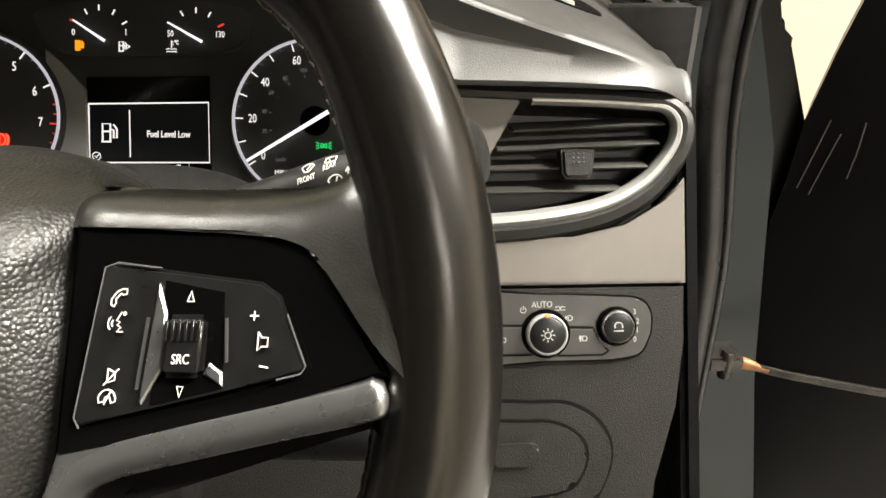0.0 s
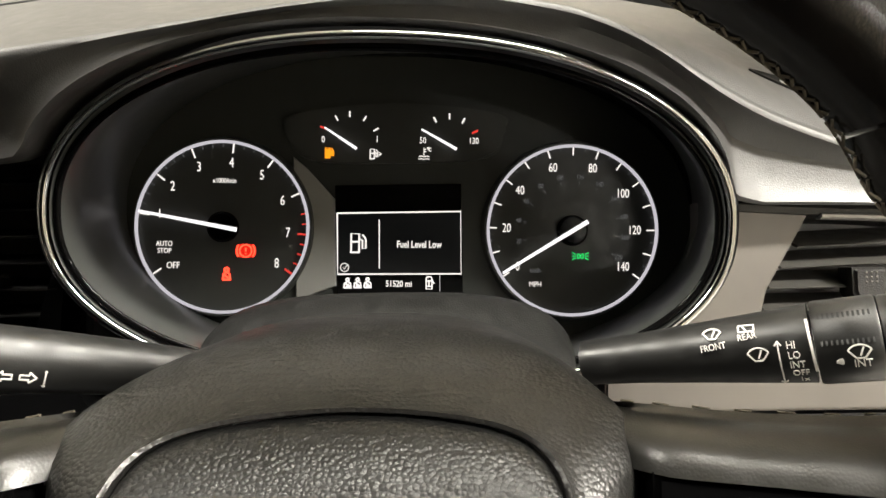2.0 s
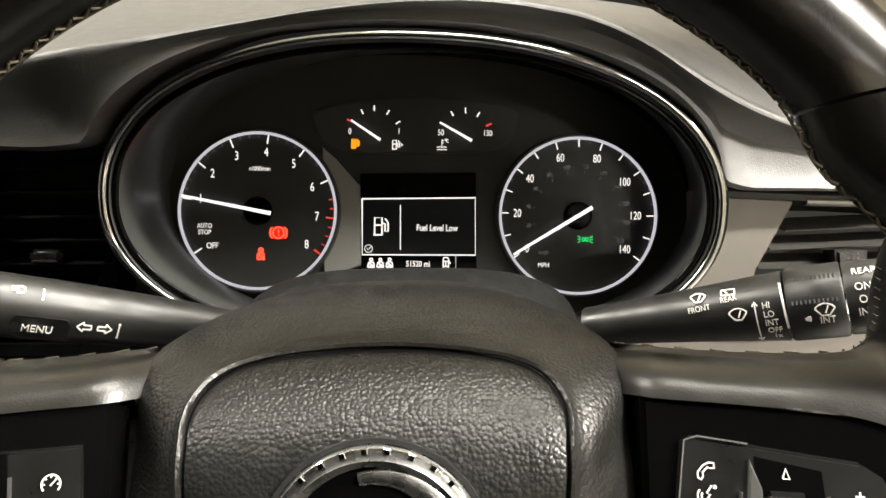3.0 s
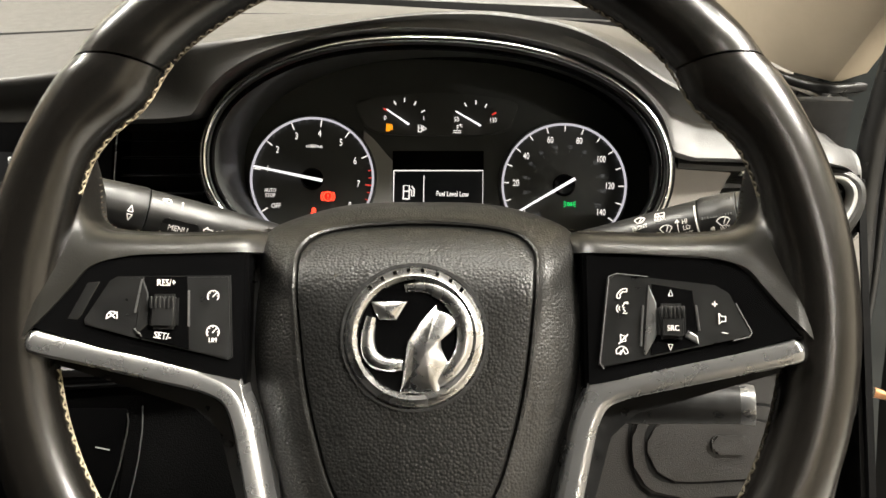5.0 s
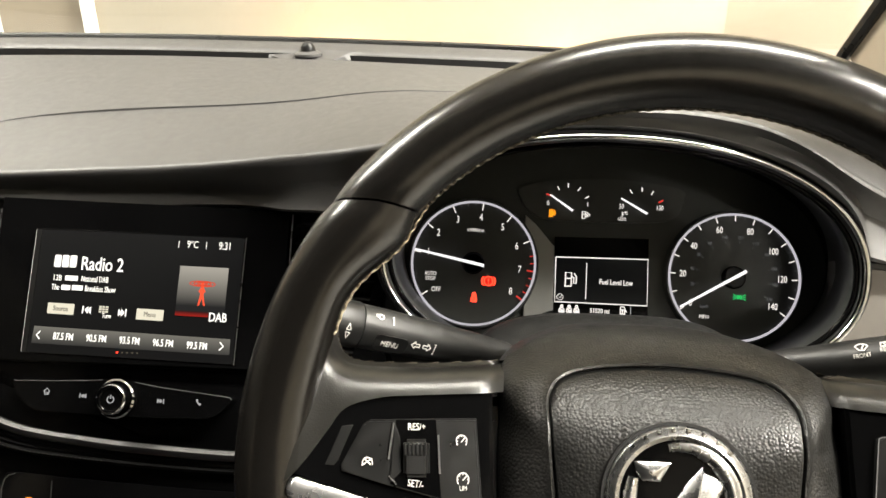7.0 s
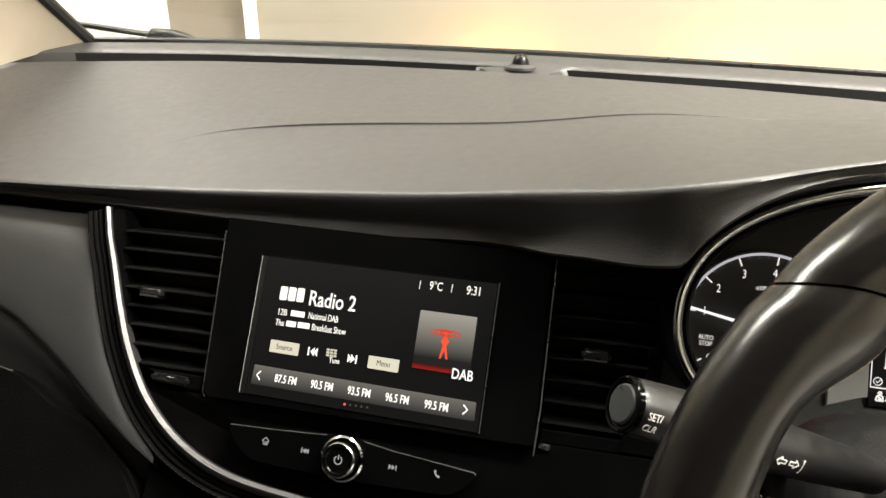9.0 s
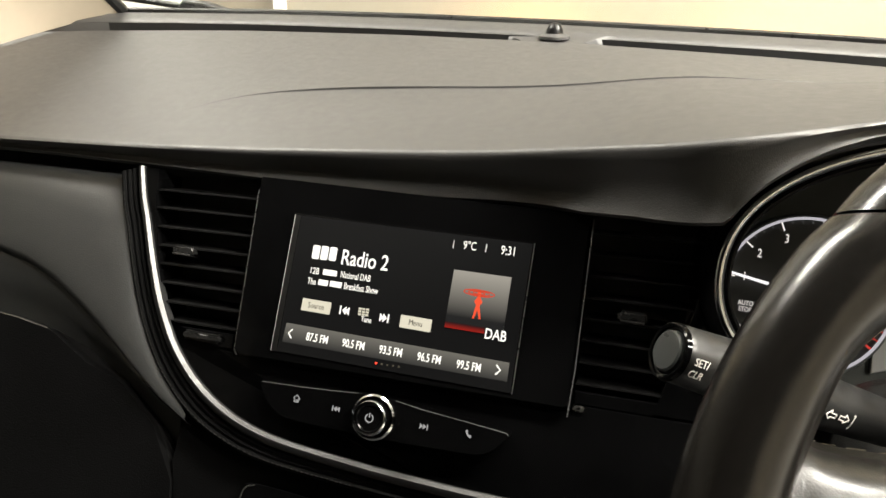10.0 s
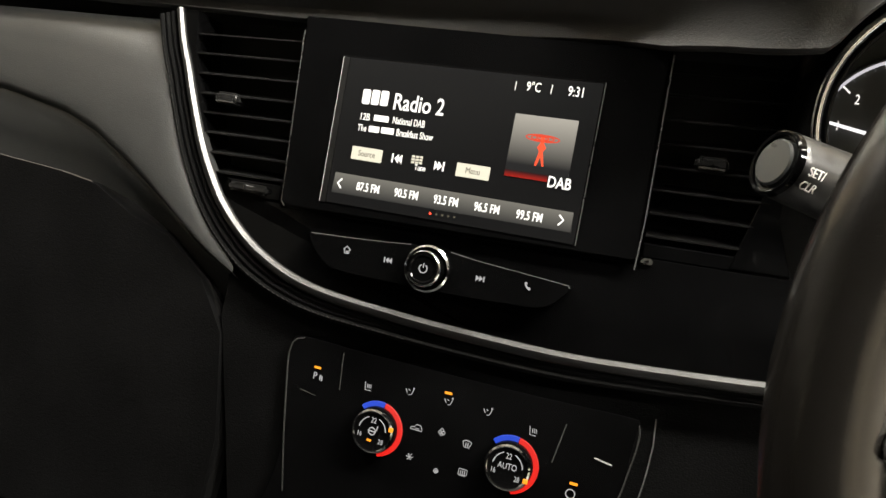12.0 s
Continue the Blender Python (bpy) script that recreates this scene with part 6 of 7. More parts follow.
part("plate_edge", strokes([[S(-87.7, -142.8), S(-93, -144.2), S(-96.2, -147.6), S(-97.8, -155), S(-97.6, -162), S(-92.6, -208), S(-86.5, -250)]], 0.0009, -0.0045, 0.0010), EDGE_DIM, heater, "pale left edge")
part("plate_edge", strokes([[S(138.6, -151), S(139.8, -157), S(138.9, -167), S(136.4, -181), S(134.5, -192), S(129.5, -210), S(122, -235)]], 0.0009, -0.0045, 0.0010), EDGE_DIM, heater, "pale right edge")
CZ = -0.0039


def heater_dial(u, v, text, left):
    c = S(u, v)
    part("warm_arc", lathe([(0.0130, CZ + 0.001), (0.0180, CZ + 0.001), (0.0184, CZ)], 30, *c, 78, -78), G_DIALRED, heater, "lit red scale")
    part("cold_arc", lathe([(0.0130, CZ + 0.001), (0.0180, CZ + 0.001), (0.0184, CZ)], 16, *c, 135, 79), G_BLUE, heater, "lit blue scale")
    k = part("dial", lathe([(0.0152, CZ), (0.0150, CZ + 0.0065), (0.0142, CZ + 0.0080), (0.0128, CZ + 0.0084), (0.0120, CZ + 0.0078), (0.0, CZ + 0.0076)], 40, *c), GLOSS, heater, "black turning dial")
    part("dial_band", lathe([(0.01510, CZ + 0.0050), (0.01435, CZ + 0.0079), (0.0132, CZ + 0.0086), (0.0126, CZ + 0.0083)], 40, *c), CHROME, k, "chrome dial edge")
    z = CZ + 0.0078
    lettering("numeral", "22", c[0], c[1] + 0.0070, z, 0.0052, G_ICON, k, 0.75)
    lettering("numeral", "16", c[0] - 0.0085, c[1] - 0.0035, z, 0.0048, G_ICON, k, 0.75)
    lettering("numeral", "28", c[0] + 0.0070, c[1] - 0.0058, z, 0.0048, G_ICON, k, 0.75)
    part("scale_line", strokes([arc(*c, 0.0095, 172, 112, 8)], 0.0006, z), G_ICON, k)
    part("scale_line", strokes([arc(*c, 0.0095, 68, 8, 8)], 0.0006, z), G_ICON, k)
    p = polar(c, 0.0135, 18 if left else -22)
    part("pointer", block(p[0] - 0.0015, p[0] + 0.0015, p[1] - 0.0015, p[1] + 0.0015, z, z + 0.0012, 0.0004, 1), G_AMBER, k, "lit amber pointer")
    if text:
        lettering("lettering", text, c[0], c[1] + 0.0006, z, 0.0056, G_ICON, k, 0.78)
    else:
        part("wheel_icon", strokes([arc(c[0], c[1], 0.0024, 0, 360, 12), [(c[0] - 0.0024, c[1]), (c[0] + 0.0024, c[1])], [(c[0] + 0.003, c[1] + 0.001), (c[0] + 0.0034, c[1] + 0.004)]], 0.0007, z), G_ICON, k)
        part("small_lamp", prism(rrect(c[0] - 0.001, c[1] - 0.0062, 0.0030, 0.0014, 0.0004, 2), z, z + 0.0004), G_AMBER, k)


heater_dial(-25.2, -191.6, "", True)
heater_dial(66.0, -192.6, "AUTO", False)
SEAT = [[(-0.5, 0.8), (-0.3, -0.6), (0.7, -0.6)], [(0.0, 0.5), (0.1, -0.2)], [(0.35, 0.5), (0.4, -0.2)], [(0.65, 0.5), (0.7, -0.2)]]
AIR = [[(-0.7, 0.4), (-0.3, -0.3)], [(0.0, -0.6), (0.5, -0.5), (0.8, 0.4)], [(-0.2, 0.4), (0.2, 0.2)], ring_line(0.12, 8, 0.8, 0.7)]
CAR = [[(-0.9, -0.3), (-0.9, 0.0), (-0.4, 0.1), (-0.1, 0.5), (0.5, 0.5), (0.8, 0.1), (0.9, -0.3), (-0.9, -0.3)], [(-0.2, -0.05), (0.4, -0.05)]]
FAN = [arc(0.0, 0.35, 0.35, 0, 360, 8), arc(0.35, -0.1, 0.35, 0, 360, 8), arc(-0.35, -0.1, 0.35, 0, 360, 8), arc(0.0, -0.45, 0.3, 0, 360, 8)]
DEMIST = [arc(0, -0.8, 1.5, 125, 55, 8), [(-0.86, 0.43), (-0.5, -0.6), (0.5, -0.6), (0.86, 0.43)], [(-0.2, -0.5), (-0.2, 0.3)], [(0.2, -0.5), (0.2, 0.3)]]
SNOW = [[(0.8 * math.cos(radians(a)), 0.8 * math.sin(radians(a))), (-0.8 * math.cos(radians(a)), -0.8 * math.sin(radians(a)))] for a in (0, 60, 120)]
REARHEAT = [[(-0.8, 0.6), (0.8, 0.6), (0.8, -0.5), (-0.8, -0.5), (-0.8, 0.6)], [(-0.4, -0.8), (-0.4, 0.3)], [(0, -0.8), (0, 0.3)], [(0.4, -0.8), (0.4, 0.3)]]
for nm, ln, u, v, s in (("seat_icon", SEAT, -36.4, -165.7, 0.0038), ("air_icon", AIR, -6.8, -162.4, 0.0036), ("air_icon", AIR, 20.2, -163.0, 0.0036), ("air_icon", AIR, 46.6, -163.6, 0.0036), ("seat_icon", SEAT, 76.6, -169.1, 0.0038),
                        ("car_icon", CAR, 2.2, -184.7, 0.0044), ("fan_icon", FAN, 19.5, -183.2, 0.0032), ("demist_icon", DEMIST, 37.1, -187.0, 0.0034), ("snow_icon", SNOW, 0.5, -204.2, 0.0030), ("fan_icon", FAN, 19.6, -208.6, 0.0022), ("rear_screen_icon", REARHEAT, 37.2, -205.2, 0.0034)):
    part(nm, strokes(at(*S(u, v), s, ln), 0.00046, CZ), G_ICON, heater)
lettering("lettering", "P", *S(-75.6, -167.0), CZ, 0.0072, G_ICON, heater, 0.8)
part("sonar_icon", strokes([[S(-71.6, -165.5), S(-71.6, -169)], [S(-70.2, -166.2), S(-70.2, -169.4)]], 0.0008, CZ), G_ICON, heater)
for u, v in ((-74.4, -160.8), (19.7, -157.6), (106.5, -194.5)):
    part("small_lamp", prism(rrect(*S(u, v), 0.0050, 0.0016, 0.0004, 2), CZ, CZ + 0.0004), G_AMBER, heater, "lit amber lamp")
part("key_gap", strokes([[S(-85, -178), S(-73, -180)]], 0.0006, CZ), EDGE_DIM, heater)
part("key_gap", strokes([[S(-57, -147), S(-56, -172)]], 0.0006, CZ), EDGE_DIM, heater)
part("key_gap", strokes([[S(96.5, -160), S(91.5, -185)]], 0.0008, CZ), EDGE_DIM, heater)
part("key_gap", strokes([[S(116, -176), S(127, -178)]], 0.0010, CZ), GREY_INK, heater)
part("eco_icon", strokes([arc(*S(105.4, -201), 0.0028, 0, 360, 14)], 0.0006, CZ), G_ICON, heater)

# ---- driver's end of the dashboard ----
SIDE = local(0.272, 0.25, 0.963, 27.0)
side = thing("driver_panel", SIDE, "black and satin grey panel round the driver's air vent", "dashboard panel")
part("satin_panel", prism([(-0.150, -0.040), (-0.125, -0.026), (-0.102, -0.004), (-0.092, 0.020), (-0.092, 0.0445), (-0.0285, 0.0410), (-0.0400, 0.0220), (-0.0580, -0.006), (-0.0640, -0.030), (-0.062, -0.050), (0.0, -0.0490), (0.032, -0.0420), (0.056, -0.028), (0.0685, -0.0120), (0.0685, -0.0768), (-0.150, -0.0755)], -0.02, 0.0, 0.0015, 2), SATIN_PANEL, side, "satin grey panel")
lower_m = surface("lower_panel", (0.0085, 0.0078, 0.0072), 0.48, spec=0.28, grain=0.5, size=1300, pattern="leather", mottle=0.15)
part("lower_panel", prism([(-0.34, -0.0785), (0.0680, -0.0790), (0.0670, -0.111), (0.0615, -0.153), (0.045, -0.209), (0.030, -0.28), (-0.34, -0.28)], -0.03, -0.0012, 0.002, 2), lower_m, side, "grained black lower panel")
part("end_face", block(0.066, 0.078, -0.28, 0.035, -0.06, -0.002, 0.004, 2), SOFT, side)

LIP = [(-0.075, 0.0435), (-0.0238, 0.0405), (0.0125, 0.0390), (0.0437, 0.0365), (0.0600, 0.0335), (0.0695, 0.0235), (0.0680, 0.0080), (0.0575, -0.0085), (0.0425, -0.0230), (0.0165, -0.0355), (-0.0196, -0.0425), (-0.0524, -0.0448), (-0.085, -0.0445)]
CHROME_LINE = [(-0.0250, 0.0357), (0.0125, 0.0342), (0.0437, 0.0319), (0.0570, 0.0298), (0.0636, 0.0220), (0.0626, 0.0100), (0.0537, -0.0040), (0.0396, -0.0173), (0.0151, -0.0290), (-0.0196, -0.0353), (-0.0524, -0.0378), (-0.080, -0.0380)]
# light falling on the side vent is put into these paler colours
SLAT = surface("lit_slat_plastic", (0.050, 0.048, 0.044), 0.40, spec=0.45, grain=0.1, size=1500, mottle=0.1)
DUCT = surface("lit_duct_plastic", (0.085, 0.083, 0.078), 0.5, spec=0.3, mottle=0.1)
vent = thing("air_vent", SIDE, "black side air vent with a bright trim loop and slats", "air vent")
part("back", prism([(-0.09, 0.040), (0.07, 0.038), (0.07, -0.02), (0.03, -0.045), (-0.09, -0.048)], -0.050, -0.040), DUCT, vent)
part("duct", sweep(smooth_line([(*p, -0.022) for p in CHROME_LINE], 5), [(-0.001, -0.02), (0.001, -0.02), (0.001, 0.02), (-0.001, 0.02)]), DUCT, vent, "vent duct with its light put into the colour")
part("trim_loop", sweep(smooth_line([(*p, 0.001) for p in CHROME_LINE], 6), [(-0.0020, -0.004), (-0.0018, 0.0010), (-0.0004, 0.0026), (0.0010, 0.0022), (0.0020, 0.0006), (0.0022, -0.004)], scale=lambda f: 1.05 + 1.5 * max(0.0, min(1.0, (f - 0.25) * 1.8))), BRIGHT_TRIM, vent, "bright satin trim loop")
part("lip", sweep(smooth_line([(*p, -0.003) for p in LIP], 12), [(-0.0058, -0.010), (-0.0054, 0.0), (-0.003, 0.0048), (0.001, 0.0064), (0.0045, 0.0052), (0.0062, 0.0), (0.0072, -0.012), (0.0074, -0.035), (0.0, -0.035)], scale=lambda f: 1.0 + 0.35 * max(0.0, min(1.0, (f - 0.35) * 3))), LIP_SKIN, vent, "grained lip round the vent")
for a, b in (((-0.036, 0.0195), (0.0575, 0.0225)), ((-0.046, 0.0075), (0.0540, 0.0105)), ((-0.053, -0.0042), (0.0465, -0.0036)), ((-0.056, -0.0180), (0.0310, -0.0178))):
    part("slat", sweep([(a[0], a[1], -0.014), (b[0], b[1], -0.014)], [(-0.0075, -0.016), (0.0004, 0.010), (0.0016, 0.0112), (0.0024, 0.0100), (-0.0050, -0.016)]), SLAT, vent)
tab = part("adjuster", prism([(-0.0085, 0.0055), (0.0120, 0.0052), (0.0108, -0.0090), (0.0080, -0.0126), (-0.0058, -0.0124), (-0.0080, -0.0090)], -0.010, 0.0050, 0.0020, 3), lower_m, vent, "slat adjuster tab")
for r in range(3):
    for c in range(3):
        part("tab_dot", lathe([(0.0, 0.0056), (0.0005, 0.0054), (0.0007, 0.0048)], 8, 0.0018 + 0.0030 * (c - 1), 0.0000 - 0.0026 * (r - 1)), SATIN_PANEL, tab)

pod2 = thing("light_switch_panel", SIDE, "black light switch panel with a round knob and dimmer", "light switch")
POD = [(p.x, p.y) for p in smooth_line([(-0.09, -0.0822, 0), (-0.02, -0.0826, 0), (0.0214, -0.0843, 0), (0.0380, -0.0862, 0), (0.0450, -0.0930, 0), (0.0455, -0.1030, 0), (0.0425, -0.1130, 0), (0.0314, -0.1215, 0), (-0.02, -0.1225, 0), (-0.09, -0.1228, 0)], 4, True)]
part("rim", prism([((p[0] + 0.02) * 1.02 - 0.02, (p[1] + 0.1025) * 1.07 - 0.1025) for p in POD], -0.004, 0.0012, 0.001, 2), GLOSS, pod2)
part("plate", prism(POD, -0.002, 0.0022, 0.0008, 2), SWITCH, pod2)
c = (-0.0192, -0.1058)
part("knob_seat", lathe([(0.0150, 0.0020), (0.0148, 0.0040), (0.0125, 0.0045), (0.0, 0.0045)], 40, *c), GLOSS, pod2)
part("knob_ring", lathe([(0.0124, 0.0040), (0.0124, 0.0092), (0.0114, 0.0102), (0.0106, 0.0096)], 40, *c), BRIGHT_TRIM, pod2, "bright knob ring")
knob = part("knob", lathe([(0.0108, 0.0040), (0.0106, 0.0104), (0.0098, 0.0110), (0.0, 0.0108)], 40, *c), BUTTON, pod2, "black rotary light knob")
part("bulb_icon", strokes([arc(*c, 0.0019, 0, 360, 10)] + [[polar(c, 0.0027, a), polar(c, 0.0042, a)] for a in range(0, 360, 45)], 0.0006, 0.0109), GREY_INK, knob)
part("knob_mark", block(c[0] - 0.0018, c[0] + 0.0018, c[1] + 0.0104, c[1] + 0.0124, 0.0094, 0.0104, 0.0003, 1), surface("orange_mark", (0.75, 0.22, 0.03), 0.5), knob, "orange pointer mark")
d = (0.0240, -0.1022)
part("dimmer_ring", lathe([(0.0122, 0.0020), (0.0120, 0.0040), (0.0110, 0.0046), (0.0104, 0.0040)], 36, *d), GLOSS, pod2)
dim = part("dimmer", lathe([(0.0098, 0.0020), (0.0096, 0.0078), (0.0088, 0.0084), (0.0, 0.0082)], 36, *d), BUTTON, pod2, "round dimmer wheel")
part("dimmer_edge", lathe([(0.0099, 0.0066), (0.0096, 0.0080), (0.0090, 0.0085)], 36, *d), SATIN, dim)
part("dimmer_icon", strokes([arc(d[0], d[1] + 0.0006, 0.0024, -30, 210, 8), [(d[0] - 0.0030, d[1] - 0.0022), (d[0] + 0.0030, d[1] - 0.0022)]], 0.0006, 0.0083), GREY_INK, dim)
lettering("lettering", "AUTO", -0.0210, -0.0884, 0.0024, 0.0054, GREY_INK, pod2, 0.85)
part("off_icon", strokes([arc(-0.0325, -0.0914, 0.0017, 120, 420, 10), [(-0.0325, -0.0890), (-0.0325, -0.0912)]], 0.0005, 0.0024), GREY_INK, pod2)
part("sidelight_icon", strokes(at(-0.0100, -0.0908, 0.0028, [arc(-0.5, 0, 0.45, -90, 90, 6), arc(0.5, 0, 0.45, 90, 270, 6), [(-1.1, 0.3), (-0.6, 0.3)], [(-1.1, -0.3), (-0.6, -0.3)], [(1.1, 0.3), (0.6, 0.3)], [(1.1, -0.3), (0.6, -0.3)]]), 0.0005, 0.0024), GREY_INK, pod2)
part("beam_icon", strokes(at(-0.0046, -0.0968, 0.0028, BEAM), 0.0005, 0.0024), GREY_INK, pod2)
for s, x, y in (("3", 0.0356, -0.0938), ("2", 0.0374, -0.0995), ("1", 0.0370, -0.1050), ("0", 0.0356, -0.1106)):
    lettering("numeral", s, x, y, 0.0024, 0.0048, GREY_INK, pod2, 0.8)
for pts, ix in (([(-0.066, -0.1008), (-0.0330, -0.1015), (-0.0330, -0.1120), (-0.0285, -0.1180), (-0.066, -0.1180)], -0.0455), ([(-0.0045, -0.1030), (0.0100, -0.1036), (0.0135, -0.1130), (0.0190, -0.1165), (0.0150, -0.1190), (-0.0110, -0.1190), (-0.0060, -0.1120)], 0.0038)):
    mid = (sum(p[0] for p in pts) / len(pts), sum(p[1] for p in pts) / len(pts))
    part("button_gap", prism([(mid[0] + (p[0] - mid[0]) * 1.09, mid[1] + (p[1] - mid[1]) * 1.16) for p in pts], 0.0016, 0.0026), GAP, pod2)
    fog = part("fog_button", prism(pts, 0.0018, 0.0034, 0.0007, 2), SWITCH, pod2, "fog light button")
    part("fog_icon", strokes(at(ix, -0.1092, 0.0030, BEAM + [[(-0.65, 0.6), (-0.65, -0.6)]]), 0.0005, 0.0035), GREY_INK, fog)

box = thing("storage_lid", SIDE, "black rounded storage lid below the light switch", "storage lid")
OUT = [(p.x, p.y) for p in smooth_line([(-0.10, -0.1490, 0), (-0.03, -0.1490, 0), (-0.0040, -0.1508, 0), (0.0134, -0.1623, 0), (0.0200, -0.1790, 0), (0.0150, -0.1985, 0), (0.0040, -0.2110, 0), (-0.03, -0.2170, 0), (-0.10, -0.2170, 0), (-0.115, -0.18, 0)], 5, True)]
GROOVE = [((p[0] + 0.048) * 1.035 - 0.048, (p[1] + 0.182) * 1.07 - 0.182) for p in OUT]
part("groove", prism(GROOVE, -0.006, -0.0004), GAP, box)
part("surround", prism(OUT, -0.006, 0.0030, 0.0026, 3), lower_m, box)
part("lid_gap", prism([((p[0] + 0.048) * 0.83 - 0.050, (p[1] + 0.182) * 0.72 - 0.1815) for p in OUT], 0.0, 0.0034), GAP, box)
part("lid", prism([((p[0] + 0.048) * 0.80 - 0.050, (p[1] + 0.182) * 0.66 - 0.1815) for p in OUT], -0.002, 0.0052, 0.0022, 3), lower_m, box, "black lid")
part("grip", prism(rrect(-0.0400, -0.1780, 0.030, 0.014, 0.005), 0.002, 0.0085, 0.0016, 2), lower_m, box, "raised finger grip")

ignition = thing("ignition_switch", local(0.189, 0.068, 0.914, 27.0) @ pose(0, 0, 0, 0, 72, 0), "black ignition barrel with a bright ring", "ignition switch")
part("barrel", lathe([(0.0155, -0.08), (0.0112, -0.004), (0.0098, 0.002), (0.0, 0.002)], 36), HARD, ignition)
part("ring", lathe([(0.0112, -0.004), (0.0120, 0.000), (0.0114, 0.004), (0.0100, 0.004), (0.0094, 0.002)], 36), SATIN, ignition, "bright ring")

# side demister in the top of the dashboard
outlet = thing("side_demister", pose(0, 0, 0), "slim side window demister with pale vanes in the dashboard top", "demister")


def on_dash(s, w, h):
    """A point of the outlet, s along it and w across, h above the dashboard skin."""
    x, y = 0.250 + 0.985 * s - 0.17 * w, 0.304 + 0.17 * s + 0.985 * w
    return x, y, dash_height(x, y) + h


ring = [(0.0455 * math.cos(a), (0.0095 + 0.002 * math.cos(a)) * math.sin(a)) for a in np.linspace(0, 2 * math.pi, 40, endpoint=False)]
rows = [[on_dash(p[0] * k, p[1] * k, h) for p in ring] for k, h in ((1.04, -0.002), (1.02, 0.0010), (0.98, 0.0012), (0.93, 0.0005), (0.5, 0.0004), (0.01, 0.0004))]
# black sheet laid on the skin for the shade inside the slot
part("frame", grid(rows, closed_v=True)[0], GAP, outlet, "black sheet in place of the slot's dark inside")
for k in range(3):
    c = -0.016 + 0.0155 * k
    rows = [[on_dash(c + 0.0095 * t, -0.0030 - 0.0036 * t - 0.001 * t * t + q * (1.05 - 0.75 * t * t), h) for q, h in ((-0.0020, 0.0), (-0.0016, 0.0022), (0.0002, 0.0030), (0.0016, 0.0018), (0.0022, 0.0))] for t in np.linspace(-1, 1, 13)]
    part("vane", grid(rows)[0], PALE, outlet, "pale vane")

# ---- door opening ----
seal = part("door_seal", tube(smooth_line([(0.376, 0.20, 1.42), (0.382, 0.30, 1.16), (0.381, 0.32, 1.044), (0.383, 0.32, 0.969), (0.400, 0.32, 0.85), (0.405, 0.32, 0.72), (0.408, 0.32, 0.59), (0.41, 0.31, 0.36)], 8), 0.0115, 14, up=(0, -1, 0)), RUBBER)
tagged(seal, "black rubber door seal round the door opening", "door seal", kind="structure")
part("seal_fin", tube(smooth_line([(0.392, 0.19, 1.42), (0.397, 0.30, 1.16), (0.396, 0.316, 1.044), (0.397, 0.316, 0.969), (0.412, 0.316, 0.85), (0.416, 0.316, 0.72), (0.420, 0.316, 0.59), (0.42, 0.31, 0.36)], 8), 0.0045, 10, up=(0, -1, 0)), RUBBER, seal)
post = part("door_post", prism([(0.37, 0.30), (0.37, 1.25), (0.405, 1.25), (0.430, 1.10), (0.441, 1.031), (0.463, 0.965), (0.480, 0.911), (0.494, 0.812), (0.515, 0.67), (0.553, 0.486), (0.56, 0.30)], -0.06, 0.0, 0.008, 3), BODY)
post.matrix_basis = local(0, 0.405, 0, 0.0)
tagged(post, "dark painted front door post of the car", "door post", kind="structure")
base = part("pillar_foot", prism([(0.364, 0.60), (0.364, 0.394), (0.367, 0.388), (0.373, 0.387), (0.432, 0.430), (0.436, 0.60)], 0.90, 1.033, 0.005, 3), DASH_TOP)
# solid dark block stands in for the shade in the gap
hollow = part("pillar_gap", prism([(0.20, 0.62), (0.225, 0.56), (0.300, 0.480), (0.355, 0.420), (0.363, 0.420), (0.363, 0.62)], 0.90, 1.030, 0.004, 2), DARK)
tagged(hollow, "dark block for the shaded gap between the dashboard end and the windscreen pillar", "trim gap", kind="structure")
tagged(base, "black plastic cover at the foot of the windscreen pillar", "trim", kind="structure")
wing = part("wing_edge", prism([(0.44, 1.10), (0.476, 1.10), (0.490, 1.0236), (0.484, 1.0108), (0.4957, 1.0051), (0.5003, 0.990), (0.5068, 0.984), (0.5355, 0.916), (0.536, 0.40), (0.44, 0.40)], -0.04, 0.0, 0.004, 2), DOOR_BLACK)
wing.matrix_basis = local(0, 0.46, 0, 0.0)
tagged(wing, "black rear edge of the front wing beside the door", "wing", kind="structure")

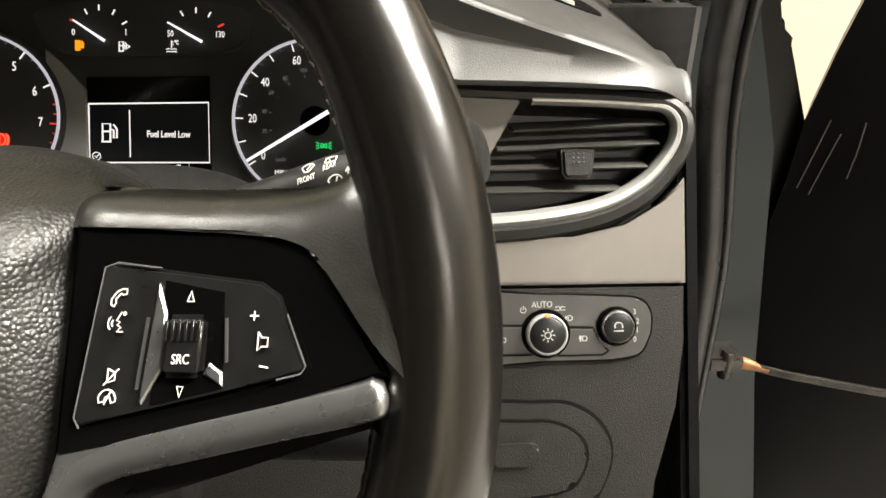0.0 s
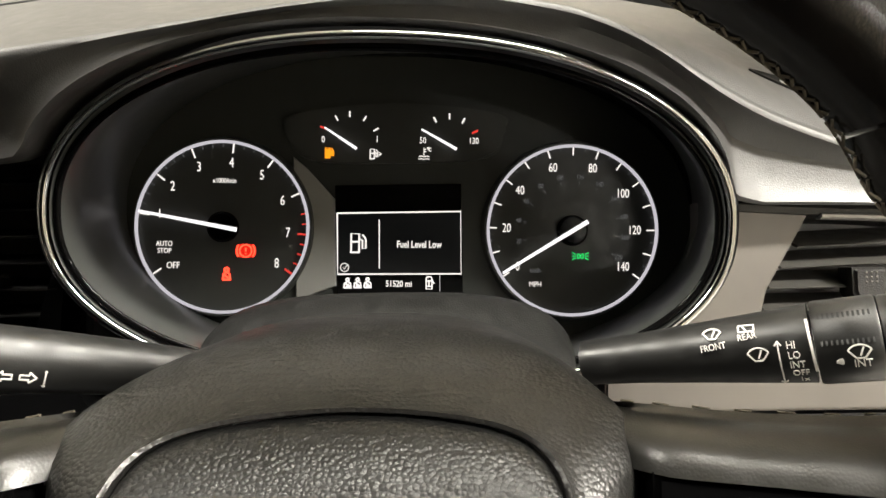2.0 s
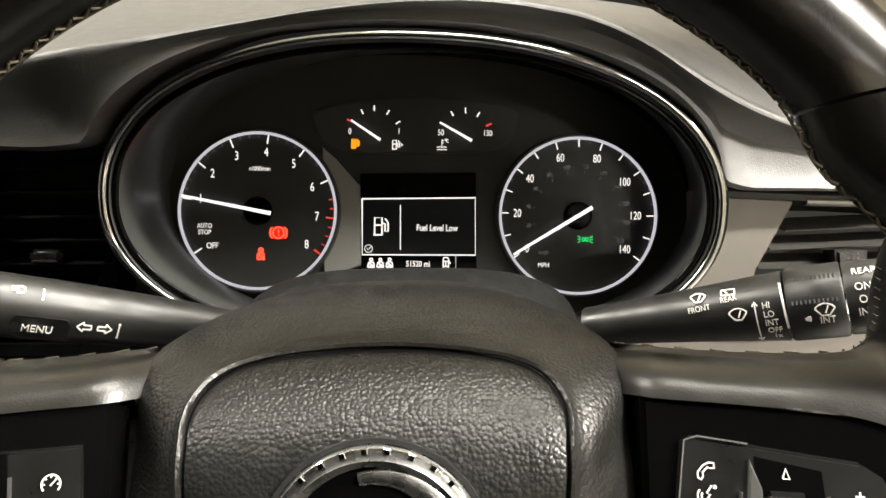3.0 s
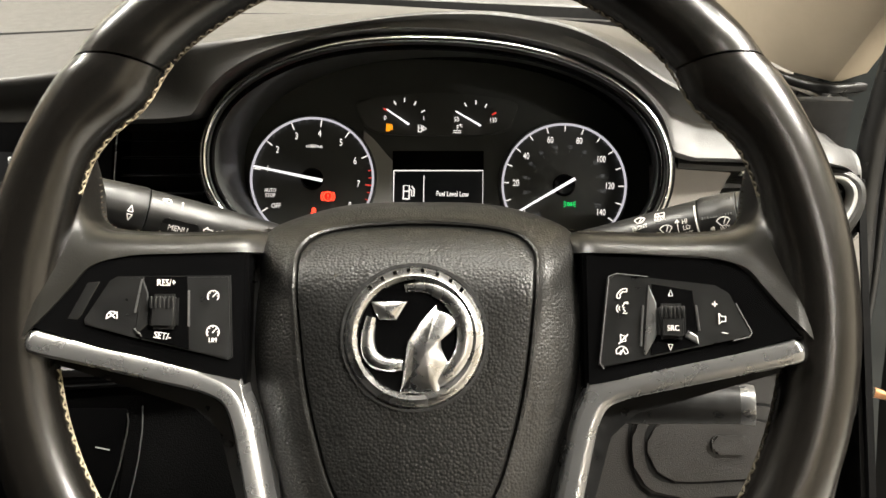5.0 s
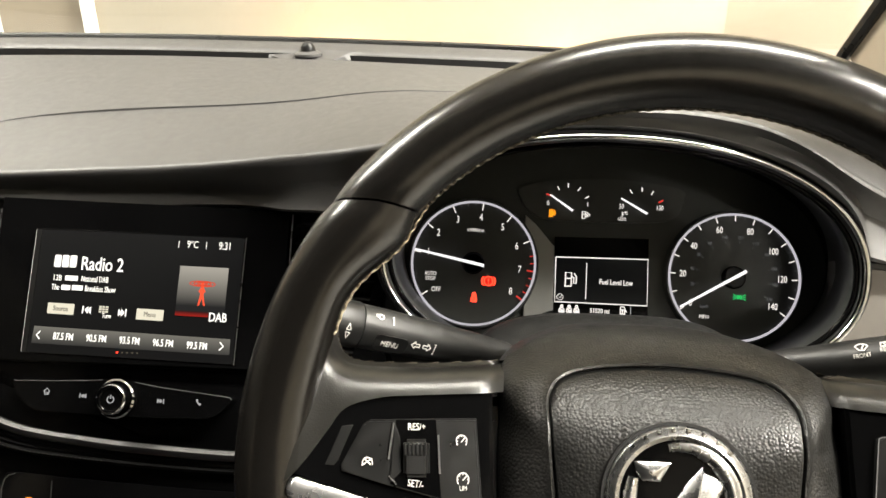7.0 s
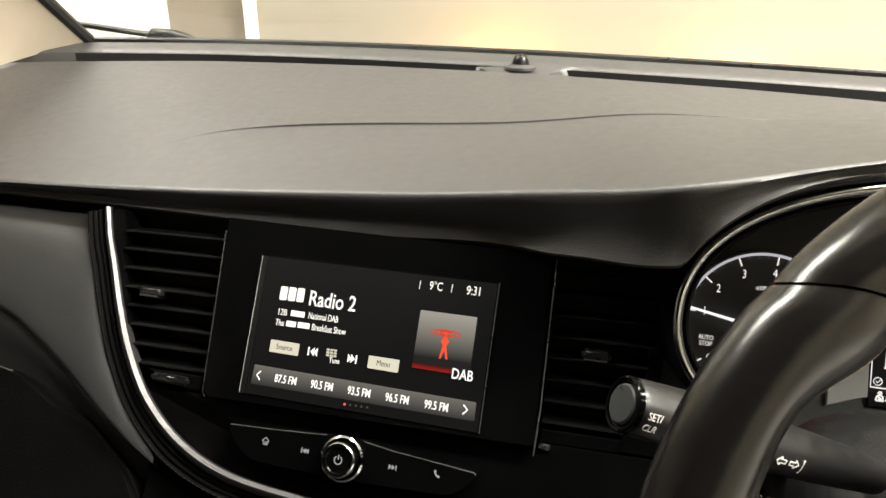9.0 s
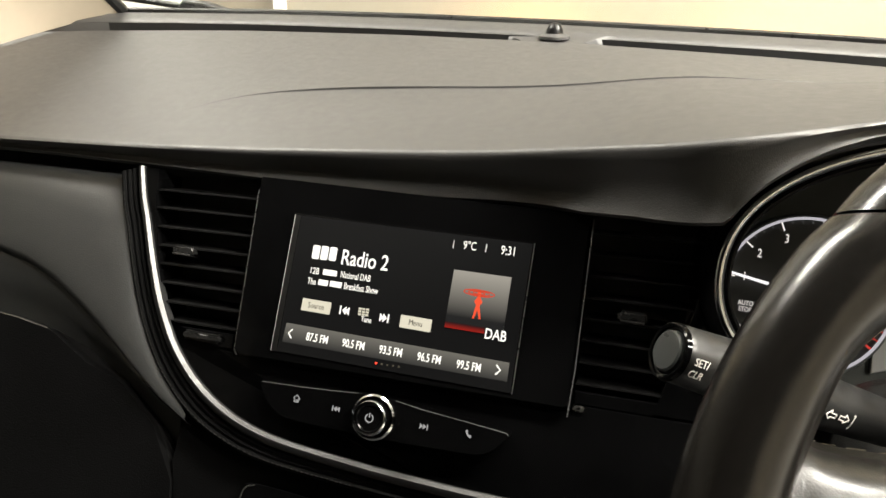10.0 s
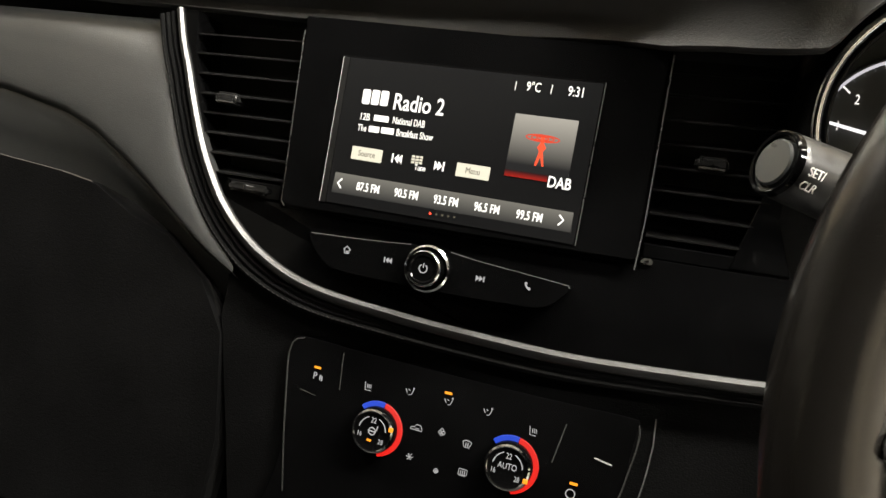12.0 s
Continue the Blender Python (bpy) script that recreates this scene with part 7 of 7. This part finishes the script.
door = thing("car_door", axes((0.525, 0.445, 0.0), (0.85, -0.53, 0.0), (-0.53, -0.85, 0.0)), "black car door standing wide open beside the dashboard", "car door")
part("inner_panel", prism([(0.0, 0.36), (1.05, 0.36), (1.05, 1.10), (0.036, 1.10), (0.0201, 1.027), (0.0101, 0.983), (-0.0010, 0.9216), (-0.0040, 0.86), (-0.0090, 0.8155), (-0.006, 0.70)], -0.07, 0.0, 0.004, 3), DOOR_BLACK, door, "black inner panel")
part("window_frame", sweep([(0.055, 1.09, -0.03), (0.12, 1.22, -0.03), (0.22, 1.36, -0.03), (0.34, 1.47, -0.03), (0.55, 1.53, -0.03), (1.02, 1.48, -0.03), (1.04, 1.0, -0.03)], rrect(0, 0, 0.035, 0.05, 0.012, 3), up=(0, 0, 1)), DOOR_BLACK, door, "black window frame")
part("mirror_corner", prism([(0.05, 1.098), (0.25, 1.098), (0.25, 1.34), (0.20, 1.31)], -0.04, -0.008, 0.004, 2), DOOR_BLACK, door, "black corner cover")
strap = thing("door_check_strap", pose(0.458, 0.369, 0.718), "steel check strap with orange grease between post and door", "check strap")
part("bracket", block(-0.018, 0.016, -0.012, 0.02, -0.008, 0.008, 0.003, 2), DARK_STEEL, strap)
part("pin", lathe([(0.006, -0.016), (0.007, -0.012), (0.007, 0.010), (0.005, 0.013), (0.0, 0.013)], 16, 0.002, -0.006), DARK_STEEL, strap)
part("bar", sweep([(0.010, 0.0, -0.004), (0.06, -0.02, -0.007), (0.22, -0.06, -0.02)], rrect(0, 0, 0.004, 0.008, 0.0015, 2)), DARK_STEEL, strap, "dark steel bar")
part("grease", sweep(smooth_line([(0.012, -0.001, -0.003), (0.020, -0.004, -0.003), (0.032, -0.009, -0.005), (0.040, -0.0125, -0.006)], 4), rrect(0, 0, 0.007, 0.010, 0.003, 3), scale=lambda f: 0.55 + 0.6 * math.sin(math.pi * min(1.0, 0.25 + f))), ORANGE_STRAP, strap, "orange grease on the bar")
# highlights on the door's seal edges, drawn as thin pale tubes
for line in ([(0.0066, 0.859), (0.0132, 0.893), (0.0195, 0.926)], [(0.0175, 0.855), (0.0240, 0.888), (0.0300, 0.915)], [(0.0440, 0.876), (0.0462, 0.903), (0.0465, 0.928)]):
    part("seal_line", tube([(p[0], p[1], 0.001) for p in line], 0.0006, 6), SATIN_PANEL, door, "shine along a seal edge, drawn as a thin pale line")
